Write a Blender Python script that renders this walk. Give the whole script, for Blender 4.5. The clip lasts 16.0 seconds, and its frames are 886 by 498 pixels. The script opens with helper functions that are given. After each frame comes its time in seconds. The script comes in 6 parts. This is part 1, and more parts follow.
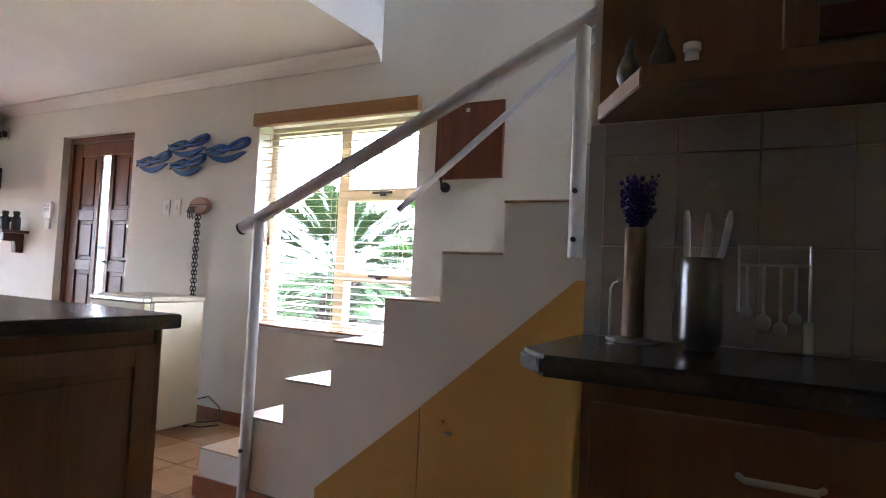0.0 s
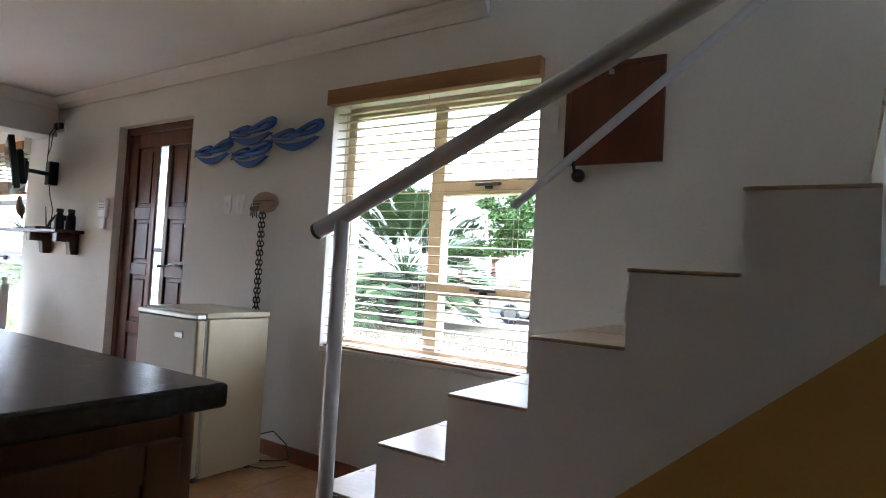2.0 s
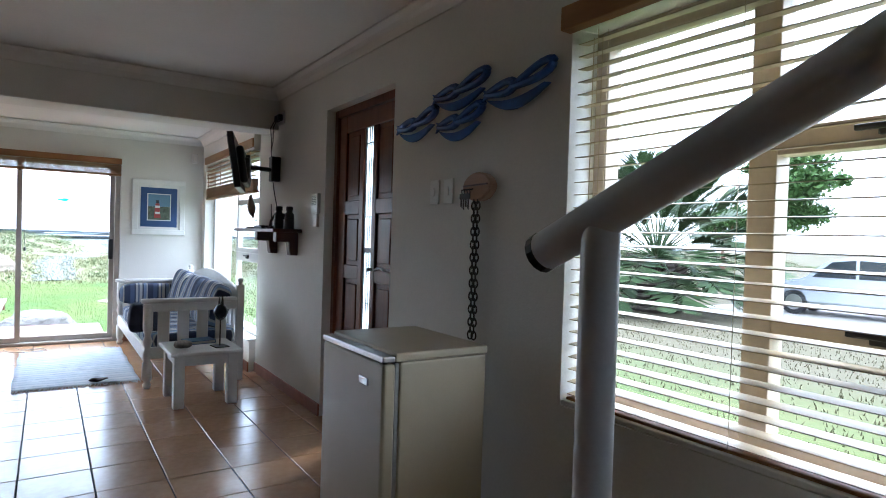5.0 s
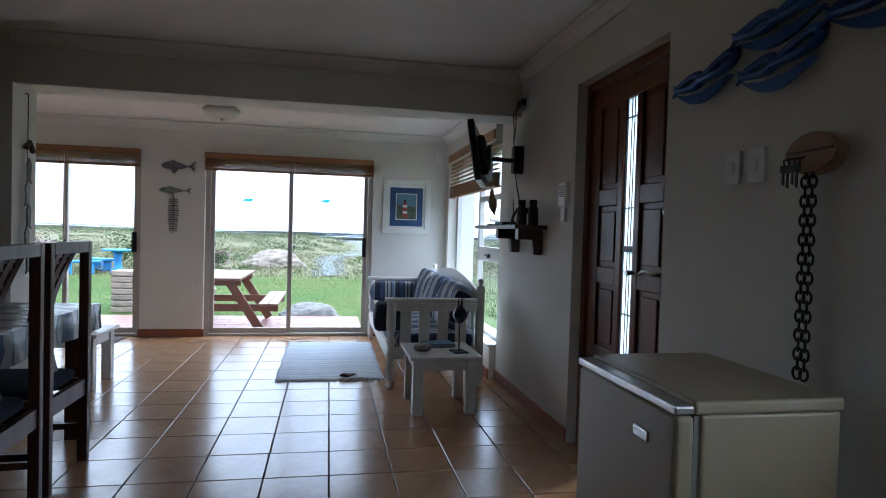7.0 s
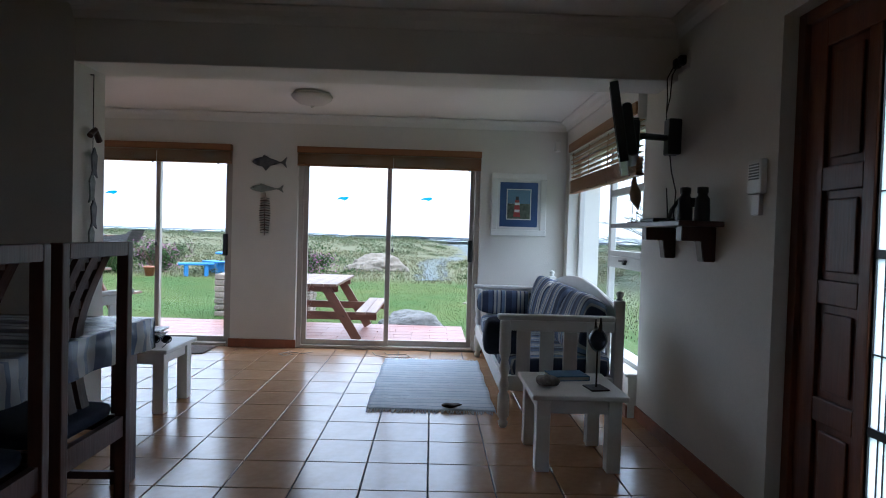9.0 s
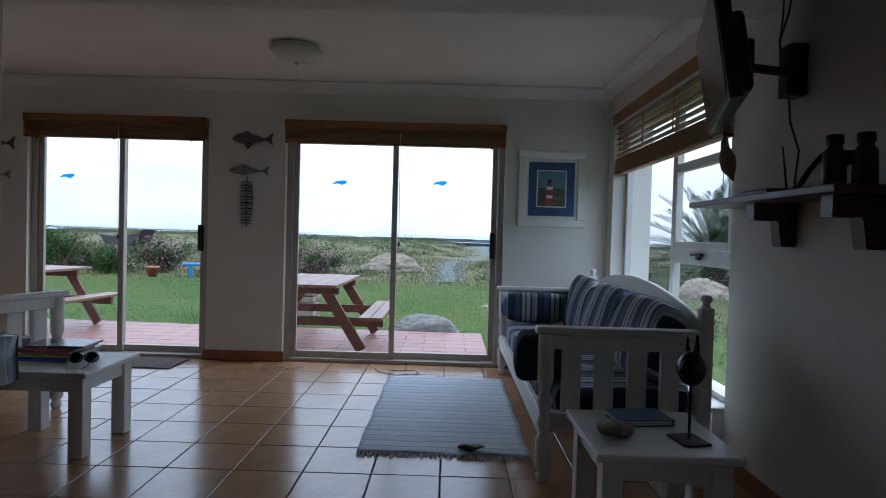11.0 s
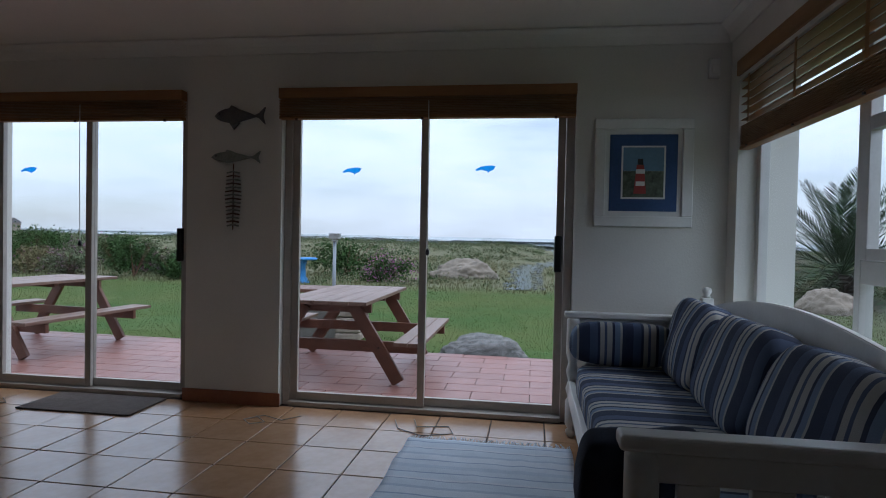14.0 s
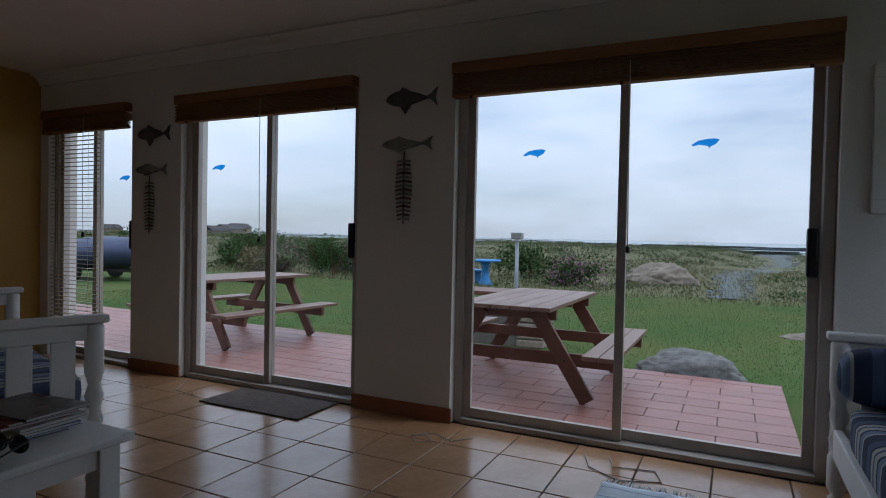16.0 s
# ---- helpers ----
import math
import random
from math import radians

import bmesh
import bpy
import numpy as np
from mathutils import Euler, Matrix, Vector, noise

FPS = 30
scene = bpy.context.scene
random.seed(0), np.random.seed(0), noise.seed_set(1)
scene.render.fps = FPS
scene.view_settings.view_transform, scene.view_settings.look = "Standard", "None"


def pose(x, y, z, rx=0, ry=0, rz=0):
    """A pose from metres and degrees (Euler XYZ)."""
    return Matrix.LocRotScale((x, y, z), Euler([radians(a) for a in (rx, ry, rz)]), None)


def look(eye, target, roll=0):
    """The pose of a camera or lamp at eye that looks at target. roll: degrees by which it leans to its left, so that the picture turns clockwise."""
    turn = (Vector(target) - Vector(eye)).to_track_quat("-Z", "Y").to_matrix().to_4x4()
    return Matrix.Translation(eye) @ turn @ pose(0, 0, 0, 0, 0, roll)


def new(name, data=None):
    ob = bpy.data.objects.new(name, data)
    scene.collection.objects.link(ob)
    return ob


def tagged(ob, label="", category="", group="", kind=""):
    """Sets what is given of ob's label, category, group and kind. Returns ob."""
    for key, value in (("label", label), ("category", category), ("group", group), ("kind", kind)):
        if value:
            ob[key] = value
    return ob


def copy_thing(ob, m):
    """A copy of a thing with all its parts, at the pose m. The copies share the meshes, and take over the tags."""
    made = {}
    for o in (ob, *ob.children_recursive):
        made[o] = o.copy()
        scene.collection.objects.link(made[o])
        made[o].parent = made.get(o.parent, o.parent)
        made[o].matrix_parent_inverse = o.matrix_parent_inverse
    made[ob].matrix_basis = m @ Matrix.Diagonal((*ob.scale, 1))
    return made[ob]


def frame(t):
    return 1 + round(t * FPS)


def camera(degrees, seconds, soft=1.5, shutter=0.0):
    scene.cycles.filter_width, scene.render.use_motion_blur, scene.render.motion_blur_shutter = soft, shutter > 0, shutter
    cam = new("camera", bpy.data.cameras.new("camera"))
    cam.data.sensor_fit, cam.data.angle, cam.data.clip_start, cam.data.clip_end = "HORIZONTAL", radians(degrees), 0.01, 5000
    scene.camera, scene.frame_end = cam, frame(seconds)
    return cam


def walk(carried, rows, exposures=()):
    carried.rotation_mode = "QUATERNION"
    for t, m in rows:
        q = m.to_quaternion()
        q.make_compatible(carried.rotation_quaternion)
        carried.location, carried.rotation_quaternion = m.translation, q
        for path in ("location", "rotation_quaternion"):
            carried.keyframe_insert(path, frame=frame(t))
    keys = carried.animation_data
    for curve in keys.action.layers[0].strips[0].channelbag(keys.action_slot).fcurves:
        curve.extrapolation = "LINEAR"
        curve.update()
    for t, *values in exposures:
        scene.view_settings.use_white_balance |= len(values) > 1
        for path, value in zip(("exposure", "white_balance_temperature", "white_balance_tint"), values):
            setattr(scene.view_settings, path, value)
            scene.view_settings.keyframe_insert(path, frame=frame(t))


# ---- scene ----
cam = camera(72.8, 16.0, 1.0)
PATH = [
    (0, (0.043, 0.682, 1.06), (-0.905, 2.441, 1.149), 2.8),
    (0.5, (-0.089, 0.816, 1.061), (-1.054, 2.566, 1.147), 2.9),
    (1, (-0.248, 0.95, 1.078), (-1.255, 2.677, 1.159), 3.0),
    (1.5, (-0.429, 1.077, 1.11), (-1.489, 2.772, 1.187), 3.1),
    (2, (-0.592, 1.223, 1.119), (-1.71, 2.88, 1.193), 3.3),
    (2.5, (-0.734, 1.398, 1.132), (-1.925, 3.003, 1.202), 3.4),
    (3, (-0.874, 1.532, 1.135), (-2.157, 3.065, 1.199), 3.6),
    (3.2, (-0.918, 1.575, 1.155), (-2.237, 3.078, 1.204), 3.6),
    (5.3, (-1.496, 2.108, 1.245), (-3.228, 3.107, 1.209), 1.8),
    (5.5, (-1.55, 2.139, 1.234), (-3.321, 3.066, 1.199), 1.9),
    (6, (-1.685, 2.165, 1.226), (-3.532, 2.931, 1.183), 1.8),
    (6.5, (-1.829, 2.2, 1.224), (-3.745, 2.771, 1.173), 1.8),
    (7, (-1.986, 2.224, 1.211), (-3.95, 2.599, 1.156), 1.7),
    (7.5, (-2.167, 2.168, 1.217), (-4.147, 2.443, 1.16), 1.6),
    (8, (-2.377, 2.171, 1.203), (-4.369, 2.345, 1.146), 1.8),
    (8.5, (-2.631, 2.221, 1.197), (-4.628, 2.308, 1.14), 1.7),
    (11, (-3.902, 2.266, 1.089), (-5.901, 2.246, 1.043), 1.6),
    (11.5, (-4.166, 2.267, 1.114), (-6.165, 2.236, 1.063), 1.6),
    (12, (-4.393, 2.307, 1.107), (-6.393, 2.266, 1.064), 1.6),
    (12.5, (-4.607, 2.393, 1.106), (-6.606, 2.33, 1.064), 1.4),
    (13, (-4.83, 2.426, 1.087), (-6.828, 2.327, 1.049), 1.4),
    (13.5, (-5.04, 2.451, 1.099), (-7.032, 2.276, 1.057), 1.3),
    (14, (-5.263, 2.472, 1.1), (-7.241, 2.179, 1.059), 1.2),
    (14.5, (-5.433, 2.477, 1.087), (-7.376, 2.005, 1.042), 1.1),
    (15, (-5.624, 2.399, 1.073), (-7.521, 1.765, 1.028), 1.1),
    (15.5, (-5.735, 2.35, 1.054), (-7.585, 1.59, 1.014), 1.1),
    (16, (-5.823, 2.318, 1.049), (-7.622, 1.444, 1.007), 1.2),
]
EXPOSURES = [(0, 4.5, 5700, 20), (1.5, 3.8, 5700, 16), (3.2, 2.9, 5600, 12), (5.5, 2.28, 5400, 10), (7, 1.62, 5320, 10), (8.5, 1.36, 5320, 10), (11, 0.38, 5350, 10), (13, -0.1, 5500, 11), (15, -0.32, 5550, 11), (16, -0.5, 5600, 11)]
walk(cam, [(t, look(eye, target, roll)) for t, eye, target, roll in PATH], EXPOSURES)

# ---- world and sun ----
world = bpy.data.worlds.new("world")
scene.world = world
world.use_nodes = True
wn, wl = world.node_tree.nodes, world.node_tree.links
wn.clear()
w_out, w_bg = wn.new("ShaderNodeOutputWorld"), wn.new("ShaderNodeBackground")
w_sky, w_tc, w_map = wn.new("ShaderNodeTexSky"), wn.new("ShaderNodeTexCoord"), wn.new("ShaderNodeMapping")
w_noise, w_ramp, w_mix = wn.new("ShaderNodeTexNoise"), wn.new("ShaderNodeValToRGB"), wn.new("ShaderNodeMix")
w_sky.sky_type, w_sky.sun_disc = "NISHITA", False
w_sky.sun_elevation, w_sky.sun_rotation = radians(48), radians(20)
w_sky.air_density, w_sky.dust_density = 1.0, 1.0
w_map.inputs["Scale"].default_value = (1.1, 1.1, 4.2)
w_noise.inputs["Scale"].default_value, w_noise.inputs["Detail"].default_value = 2.2, 6
w_noise.inputs["Roughness"].default_value = 0.52
w_ramp.color_ramp.elements[0].position, w_ramp.color_ramp.elements[1].position = 0.34, 0.68
w_ramp.color_ramp.elements[0].color = (0.45, 0.45, 0.45, 1)
w_mix.data_type = "RGBA"
w_mix.inputs["B"].default_value = (9.6, 10.0, 10.5, 1)
wl.new(w_tc.outputs["Generated"], w_map.inputs["Vector"])
wl.new(w_map.outputs["Vector"], w_noise.inputs["Vector"])
wl.new(w_noise.outputs["Fac"], w_ramp.inputs["Fac"])
wl.new(w_ramp.outputs["Color"], w_mix.inputs["Factor"])
wl.new(w_sky.outputs["Color"], w_mix.inputs["A"])
w_sep, w_gain, w_mul = wn.new("ShaderNodeSeparateXYZ"), wn.new("ShaderNodeMath"), wn.new("ShaderNodeVectorMath")
w_gain.operation, w_mul.operation, w_gain.use_clamp = "MULTIPLY_ADD", "SCALE", False
w_gain.inputs[1].default_value, w_gain.inputs[2].default_value = 2.2, 1.0
wl.new(w_tc.outputs["Generated"], w_sep.inputs[0])
wl.new(w_sep.outputs["Z"], w_gain.inputs[0])
wl.new(w_mix.outputs["Result"], w_mul.inputs[0])
wl.new(w_gain.outputs[0], w_mul.inputs["Scale"])
wl.new(w_mul.outputs["Vector"], w_bg.inputs["Color"])
wl.new(w_bg.outputs["Background"], w_out.inputs["Surface"])
w_bg.inputs["Strength"].default_value = 0.1
sun = new("sun", bpy.data.lights.new("sun", "SUN"))
sun.data.energy, sun.data.angle, sun.data.color = 0.8, radians(14), (1.0, 0.95, 0.88)
sun.matrix_world = look((0, 0, 30), (8, -18, 0))
# ---- materials ----
def mat(name, col, rough=0.6, metal=0.0, var=0.12, scale=6.0, bump=0.08, bscale=60.0, stretch=(1, 1, 1), alt=None, island=0.0, per_object=0.0, sheen=0.0):
    """A surface with two scales of colour variation and fine relief, in object space."""
    m = bpy.data.materials.new(name)
    m.use_nodes = True
    n, l = m.node_tree.nodes, m.node_tree.links
    b = n["Principled BSDF"]
    b.inputs["Roughness"].default_value, b.inputs["Metallic"].default_value = rough, metal
    tc, mp = n.new("ShaderNodeTexCoord"), n.new("ShaderNodeMapping")
    mp.inputs["Scale"].default_value = stretch
    l.new(tc.outputs["Object"], mp.inputs["Vector"])
    big, fine, mix = n.new("ShaderNodeTexNoise"), n.new("ShaderNodeTexNoise"), n.new("ShaderNodeMix")
    for node, sc in ((big, scale), (fine, bscale)):
        node.inputs["Scale"].default_value, node.inputs["Detail"].default_value = sc, 4
        l.new(mp.outputs["Vector"], node.inputs["Vector"])
    mix.data_type = "RGBA"
    other = alt if alt else tuple(c * (1 - 2.2 * var) for c in col)
    mix.inputs["A"].default_value, mix.inputs["B"].default_value = (*col, 1), (*other, 1)
    rg = n.new("ShaderNodeMapRange")
    rg.inputs["From Min"].default_value, rg.inputs["From Max"].default_value = 0.32, 0.7
    sm = n.new("ShaderNodeMath")
    sm.operation = "MULTIPLY_ADD"
    sm.inputs[1].default_value = 0.35
    l.new(fine.outputs["Fac"], sm.inputs[0])
    half = n.new("ShaderNodeMath")
    half.operation = "MULTIPLY"
    half.inputs[1].default_value = 0.65
    l.new(big.outputs["Fac"], half.inputs[0])
    l.new(half.outputs[0], sm.inputs[2])
    l.new(sm.outputs[0], rg.inputs["Value"])
    l.new(rg.outputs["Result"], mix.inputs["Factor"])
    colour = mix.outputs["Result"]
    if island or per_object:
        src = n.new("ShaderNodeNewGeometry").outputs["Random Per Island"] if island else n.new("ShaderNodeObjectInfo").outputs["Random"]
        hv, r2 = n.new("ShaderNodeHueSaturation"), n.new("ShaderNodeMapRange")
        k = island or per_object
        r2.inputs["To Min"].default_value, r2.inputs["To Max"].default_value = 1 - k, 1 + k
        l.new(src, r2.inputs["Value"])
        l.new(r2.outputs["Result"], hv.inputs["Value"])
        l.new(colour, hv.inputs["Color"])
        colour = hv.outputs["Color"]
    l.new(colour, b.inputs["Base Color"])
    bp = n.new("ShaderNodeBump")
    bp.inputs["Strength"].default_value, bp.inputs["Distance"].default_value = bump, 0.01
    l.new(fine.outputs["Fac"], bp.inputs["Height"])
    l.new(bp.outputs["Normal"], b.inputs["Normal"])
    if not metal:
        rr = n.new("ShaderNodeMapRange")
        rr.inputs["To Min"].default_value, rr.inputs["To Max"].default_value = max(rough - 0.08, 0.02), min(rough + 0.1, 1)
        l.new(big.outputs["Fac"], rr.inputs["Value"])
        l.new(rr.outputs["Result"], b.inputs["Roughness"])
    return m


def matte(m, level=0.08):
    """Takes most of the gloss off a material."""
    m.node_tree.nodes["Principled BSDF"].inputs["Specular IOR Level"].default_value = level
    return m


def wood(name, col, dark, rough=0.4, axis=0, grain=14.0):
    """Wood with grain that runs along one axis."""
    st = [1.0, 1.0, 1.0]
    st[axis] = 0.07
    return mat(name, col, rough, 0, 0.2, grain, 0.12, grain * 7, tuple(st), dark)


def striped(name, bands, period, axis, rough=0.9, bscale=300.0, ground=0.5):
    """Woven cloth with stripes: bands of (position in the period, colour) across one axis."""
    m = mat(name, (ground, ground, ground), rough, 0, 0.1, 30, 0.25, bscale)
    n, l = m.node_tree.nodes, m.node_tree.links
    b = n["Principled BSDF"]
    tc, sep, mul, fr, rp = n.new("ShaderNodeTexCoord"), n.new("ShaderNodeSeparateXYZ"), n.new("ShaderNodeMath"), n.new("ShaderNodeMath"), n.new("ShaderNodeValToRGB")
    mul.operation, fr.operation = "MULTIPLY", "FRACT"
    mul.inputs[1].default_value = 1 / period
    l.new(tc.outputs["Object"], sep.inputs[0])
    l.new(sep.outputs[axis], mul.inputs[0])
    l.new(mul.outputs[0], fr.inputs[0])
    l.new(fr.outputs[0], rp.inputs["Fac"])
    rp.color_ramp.interpolation = "CONSTANT"
    el = rp.color_ramp.elements
    while len(el) > 1:
        el.remove(el[-1])
    el[0].position, el[0].color = 0, (*bands[0][1], 1)
    for p, c in bands[1:]:
        e = el.new(p)
        e.color = (*c, 1)
    old = b.inputs["Base Color"].links[0].from_socket
    mx = n.new("ShaderNodeMix")
    mx.data_type, mx.blend_type = "RGBA", "MULTIPLY"
    mx.inputs["Factor"].default_value = 0.5
    l.new(rp.outputs["Color"], mx.inputs["A"])
    l.new(old, mx.inputs["B"])
    l.new(mx.outputs["Result"], b.inputs["Base Color"])
    return m


def glass_mat(name, tint=(1, 1, 1), rough=0.0):
    m = bpy.data.materials.new(name)
    m.use_nodes = True
    n, l = m.node_tree.nodes, m.node_tree.links
    n.clear()
    out, tr, gl, mx, fr = (n.new("ShaderNode" + k) for k in ("OutputMaterial", "BsdfTransparent", "BsdfGlossy", "MixShader", "LayerWeight"))
    pw, sc = n.new("ShaderNodeMath"), n.new("ShaderNodeMath")
    pw.operation, sc.operation = "POWER", "MULTIPLY_ADD"
    pw.inputs[1].default_value, sc.inputs[1].default_value, sc.inputs[2].default_value = 5.0, 0.25, 0.02
    tr.inputs["Color"].default_value = (*tint, 1)
    gl.inputs["Roughness"].default_value = rough
    l.new(fr.outputs["Facing"], pw.inputs[0])
    l.new(pw.outputs[0], sc.inputs[0])
    l.new(sc.outputs[0], mx.inputs[0])
    l.new(tr.outputs[0], mx.inputs[1])
    l.new(gl.outputs[0], mx.inputs[2])
    l.new(mx.outputs[0], out.inputs["Surface"])
    return m


WALL = mat("wall_paint", (0.74, 0.72, 0.66), 0.75, 0, 0.05, 2.2, 0.12, 90)
CEIL = mat("ceiling_paint", (0.78, 0.76, 0.71), 0.8, 0, 0.04, 1.5, 0.05, 70)
YELLOW = mat("yellow_paint", (0.52, 0.30, 0.065), 0.6, 0, 0.08, 3, 0.1, 80)
TILE = mat("terracotta_tile", (0.46, 0.27, 0.145), 0.2, 0, 0.15, 5, 0.06, 25, alt=(0.34, 0.185, 0.09), per_object=0.07)
TILE_I = mat("terracotta_tile_far", (0.46, 0.27, 0.145), 0.2, 0, 0.15, 5, 0.06, 25, alt=(0.34, 0.185, 0.09), island=0.07)
for k in (TILE, TILE_I):
    matte(k, 0.75)
GROUT = mat("grout", (0.10, 0.075, 0.06), 0.9, 0, 0.2, 20, 0.3, 150)
SKIRT = mat("red_skirting_tile", (0.30, 0.10, 0.045), 0.35, 0, 0.15, 8, 0.05, 60)
WHITE = mat("white_furniture_paint", (0.78, 0.77, 0.73), 0.4, 0, 0.05, 9, 0.05, 60)
FRIDGE = mat("cream_enamel", (0.44, 0.375, 0.255), 0.32, 0, 0.05, 3, 0.02, 220)
ALU = mat("white_aluminium", (0.62, 0.61, 0.58), 0.35, 0.2, 0.06, 9, 0.02, 90)
ALU_BROWN = mat("bronze_aluminium", (0.48, 0.44, 0.39), 0.4, 0.25, 0.08, 9, 0.02, 90)
RAIL = mat("grey_painted_steel", (0.62, 0.64, 0.67), 0.36, 0.1, 0.05, 9, 0.02, 120)
DOORWOOD = wood("meranti_wood", (0.20, 0.062, 0.025), (0.10, 0.028, 0.011), 0.35, 2)
DARKWOOD = wood("dark_mahogany_wood", (0.085, 0.030, 0.017), (0.045, 0.016, 0.010), 0.35, 2)
BLINDWOOD = wood("honey_blind_wood", (0.36, 0.18, 0.065), (0.24, 0.11, 0.038), 0.45, 0)
# same honey wood, grain along y, colour darkened for the backlight at the doors
BLINDWOOD_Y_BACKLIT = wood("honey_blind_wood_across_backlit", (0.31, 0.145, 0.055), (0.20, 0.09, 0.032), 0.5, 1)
CREAMBLIND = mat("cream_blind", (0.50, 0.41, 0.26), 0.5, 0, 0.08, 10, 0.05, 60)
CABWOOD = wood("oak_cabinet_wood", (0.28, 0.15, 0.09), (0.19, 0.095, 0.055), 0.45, 2)
GRANITE = mat("black_worktop", (0.035, 0.034, 0.036), 0.22, 0, 0.3, 60, 0.02, 400, alt=(0.07, 0.07, 0.075))
KTILE = mat("grey_wall_tile", (0.46, 0.41, 0.38), 0.25, 0, 0.08, 4, 0.03, 40, per_object=0.05)
BLACK = mat("black_plastic", (0.015, 0.015, 0.016), 0.35, 0, 0.1, 12, 0.05, 120)
GLASS = glass_mat("window_glass", (0.98, 0.99, 0.99))
FROST = glass_mat("leaded_glass", (0.92, 0.95, 0.96), 0.1)
f_n, f_l = FROST.node_tree.nodes, FROST.node_tree.links
f_mx, f_tl = f_n.new("ShaderNodeMixShader"), f_n.new("ShaderNodeBsdfTranslucent")
f_mx.inputs[0].default_value, f_tl.inputs["Color"].default_value = 0.7, (0.85, 0.9, 0.9, 1)
f_o = [k for k in f_n if k.type == "OUTPUT_MATERIAL"][0]
f_l.new(f_o.inputs["Surface"].links[0].from_socket, f_mx.inputs[1])
f_l.new(f_tl.outputs[0], f_mx.inputs[2])
f_l.new(f_mx.outputs[0], f_o.inputs["Surface"])


# ---- mesh helpers ----
def part(name, bm, material, parent=None, label="", smooth=False):
    """Links a bmesh as one mesh object, under a thing or part if one is given."""
    me = bpy.data.meshes.new(name)
    bm.normal_update()
    bm.to_mesh(me)
    bm.free()
    me.materials.append(material)
    if smooth:
        me.polygons.foreach_set("use_smooth", [True] * len(me.polygons))
        me.update()
    ob = new(name, me)
    if parent:
        ob.parent = parent
    if label:
        tagged(ob, label)
    return ob


def again(name, me, parent, m):
    """One more object on an existing mesh."""
    ob = new(name, me)
    ob.parent, ob.matrix_basis = parent, m
    return ob


def thing(name, at, label, category, group="", rz=0.0):
    ob = new(name)
    ob.empty_display_size = 0.05
    ob.matrix_basis = pose(*at, 0, 0, rz)
    return tagged(ob, label, category, group)


def setting(ob, label="", category=""):
    return tagged(ob, label, category, "", "structure")


def box(bm, x0, x1, y0, y1, z0, z1):
    v = [bm.verts.new((x, y, z)) for x in (x0, x1) for y in (y0, y1) for z in (z0, z1)]
    for f in ((0, 1, 3, 2), (4, 6, 7, 5), (0, 4, 5, 1), (2, 3, 7, 6), (0, 2, 6, 4), (1, 5, 7, 3)):
        bm.faces.new([v[i] for i in f])
    return v


def boxes(*dims, bevel=0.0, seg=2):
    bm = bmesh.new()
    for d in dims:
        box(bm, *d)
    if bevel:
        bmesh.ops.bevel(bm, geom=bm.edges[:], offset=bevel, segments=seg, affect="EDGES", profile=0.5)
    return bm


def tube(bm, points, radii, seg=10, caps=True, squash=1.0):
    """A round bar along a line of points."""
    pts = [Vector(p) for p in points]
    if not hasattr(radii, "__len__"):
        radii = [radii] * len(pts)
    rings = []
    side = None
    for i, p in enumerate(pts):
        d = (pts[min(i + 1, len(pts) - 1)] - pts[max(i - 1, 0)]).normalized()
        if side is None:
            side = d.orthogonal().normalized()
        side = (side - d * side.dot(d)).normalized()
        up = d.cross(side)
        rings.append([bm.verts.new(p + (side * math.cos(a) + up * math.sin(a) * squash) * radii[i]) for a in (2 * math.pi * k / seg for k in range(seg))])
    for a, b in zip(rings, rings[1:]):
        for k in range(seg):
            bm.faces.new((a[k], a[(k + 1) % seg], b[(k + 1) % seg], b[k]))
    if caps:
        bm.faces.new(rings[0][::-1])
        bm.faces.new(rings[-1])
    return bm


def tubed(points, radii, seg=10, caps=True, squash=1.0):
    return tube(bmesh.new(), points, radii, seg, caps, squash)


def lathe(profile, seg=20, bm=None, at=(0, 0, 0)):
    """Turns (radius, height) pairs about the upright axis."""
    bm = bm or bmesh.new()
    ax, ay, az = at
    rings = [[bm.verts.new((ax + r * math.cos(2 * math.pi * k / seg), ay + r * math.sin(2 * math.pi * k / seg), az + z)) for k in range(seg)] for r, z in profile]
    for a, b in zip(rings, rings[1:]):
        for k in range(seg):
            bm.faces.new((a[k], a[(k + 1) % seg], b[(k + 1) % seg], b[k]))
    bm.faces.new(rings[0][::-1])
    bm.faces.new(rings[-1])
    return bm


def extrude_outline(pts, axis, a, b, bevel=0.0):
    """A flat outline in the two other axes, given thickness from a to b along one axis."""
    def place(u, v, w):
        return ((w, u, v), (u, w, v), (u, v, w))[axis]
    bm = bmesh.new()
    lo = [bm.verts.new(place(u, v, a)) for u, v in pts]
    hi = [bm.verts.new(place(u, v, b)) for u, v in pts]
    n = len(pts)
    bm.faces.new(lo)
    bm.faces.new(hi[::-1])
    for i in range(n):
        bm.faces.new((lo[i], hi[i], hi[(i + 1) % n], lo[(i + 1) % n]))
    bmesh.ops.recalc_face_normals(bm, faces=bm.faces[:])
    if bevel:
        bmesh.ops.bevel(bm, geom=bm.edges[:], offset=bevel, segments=2, affect="EDGES")
    return bm


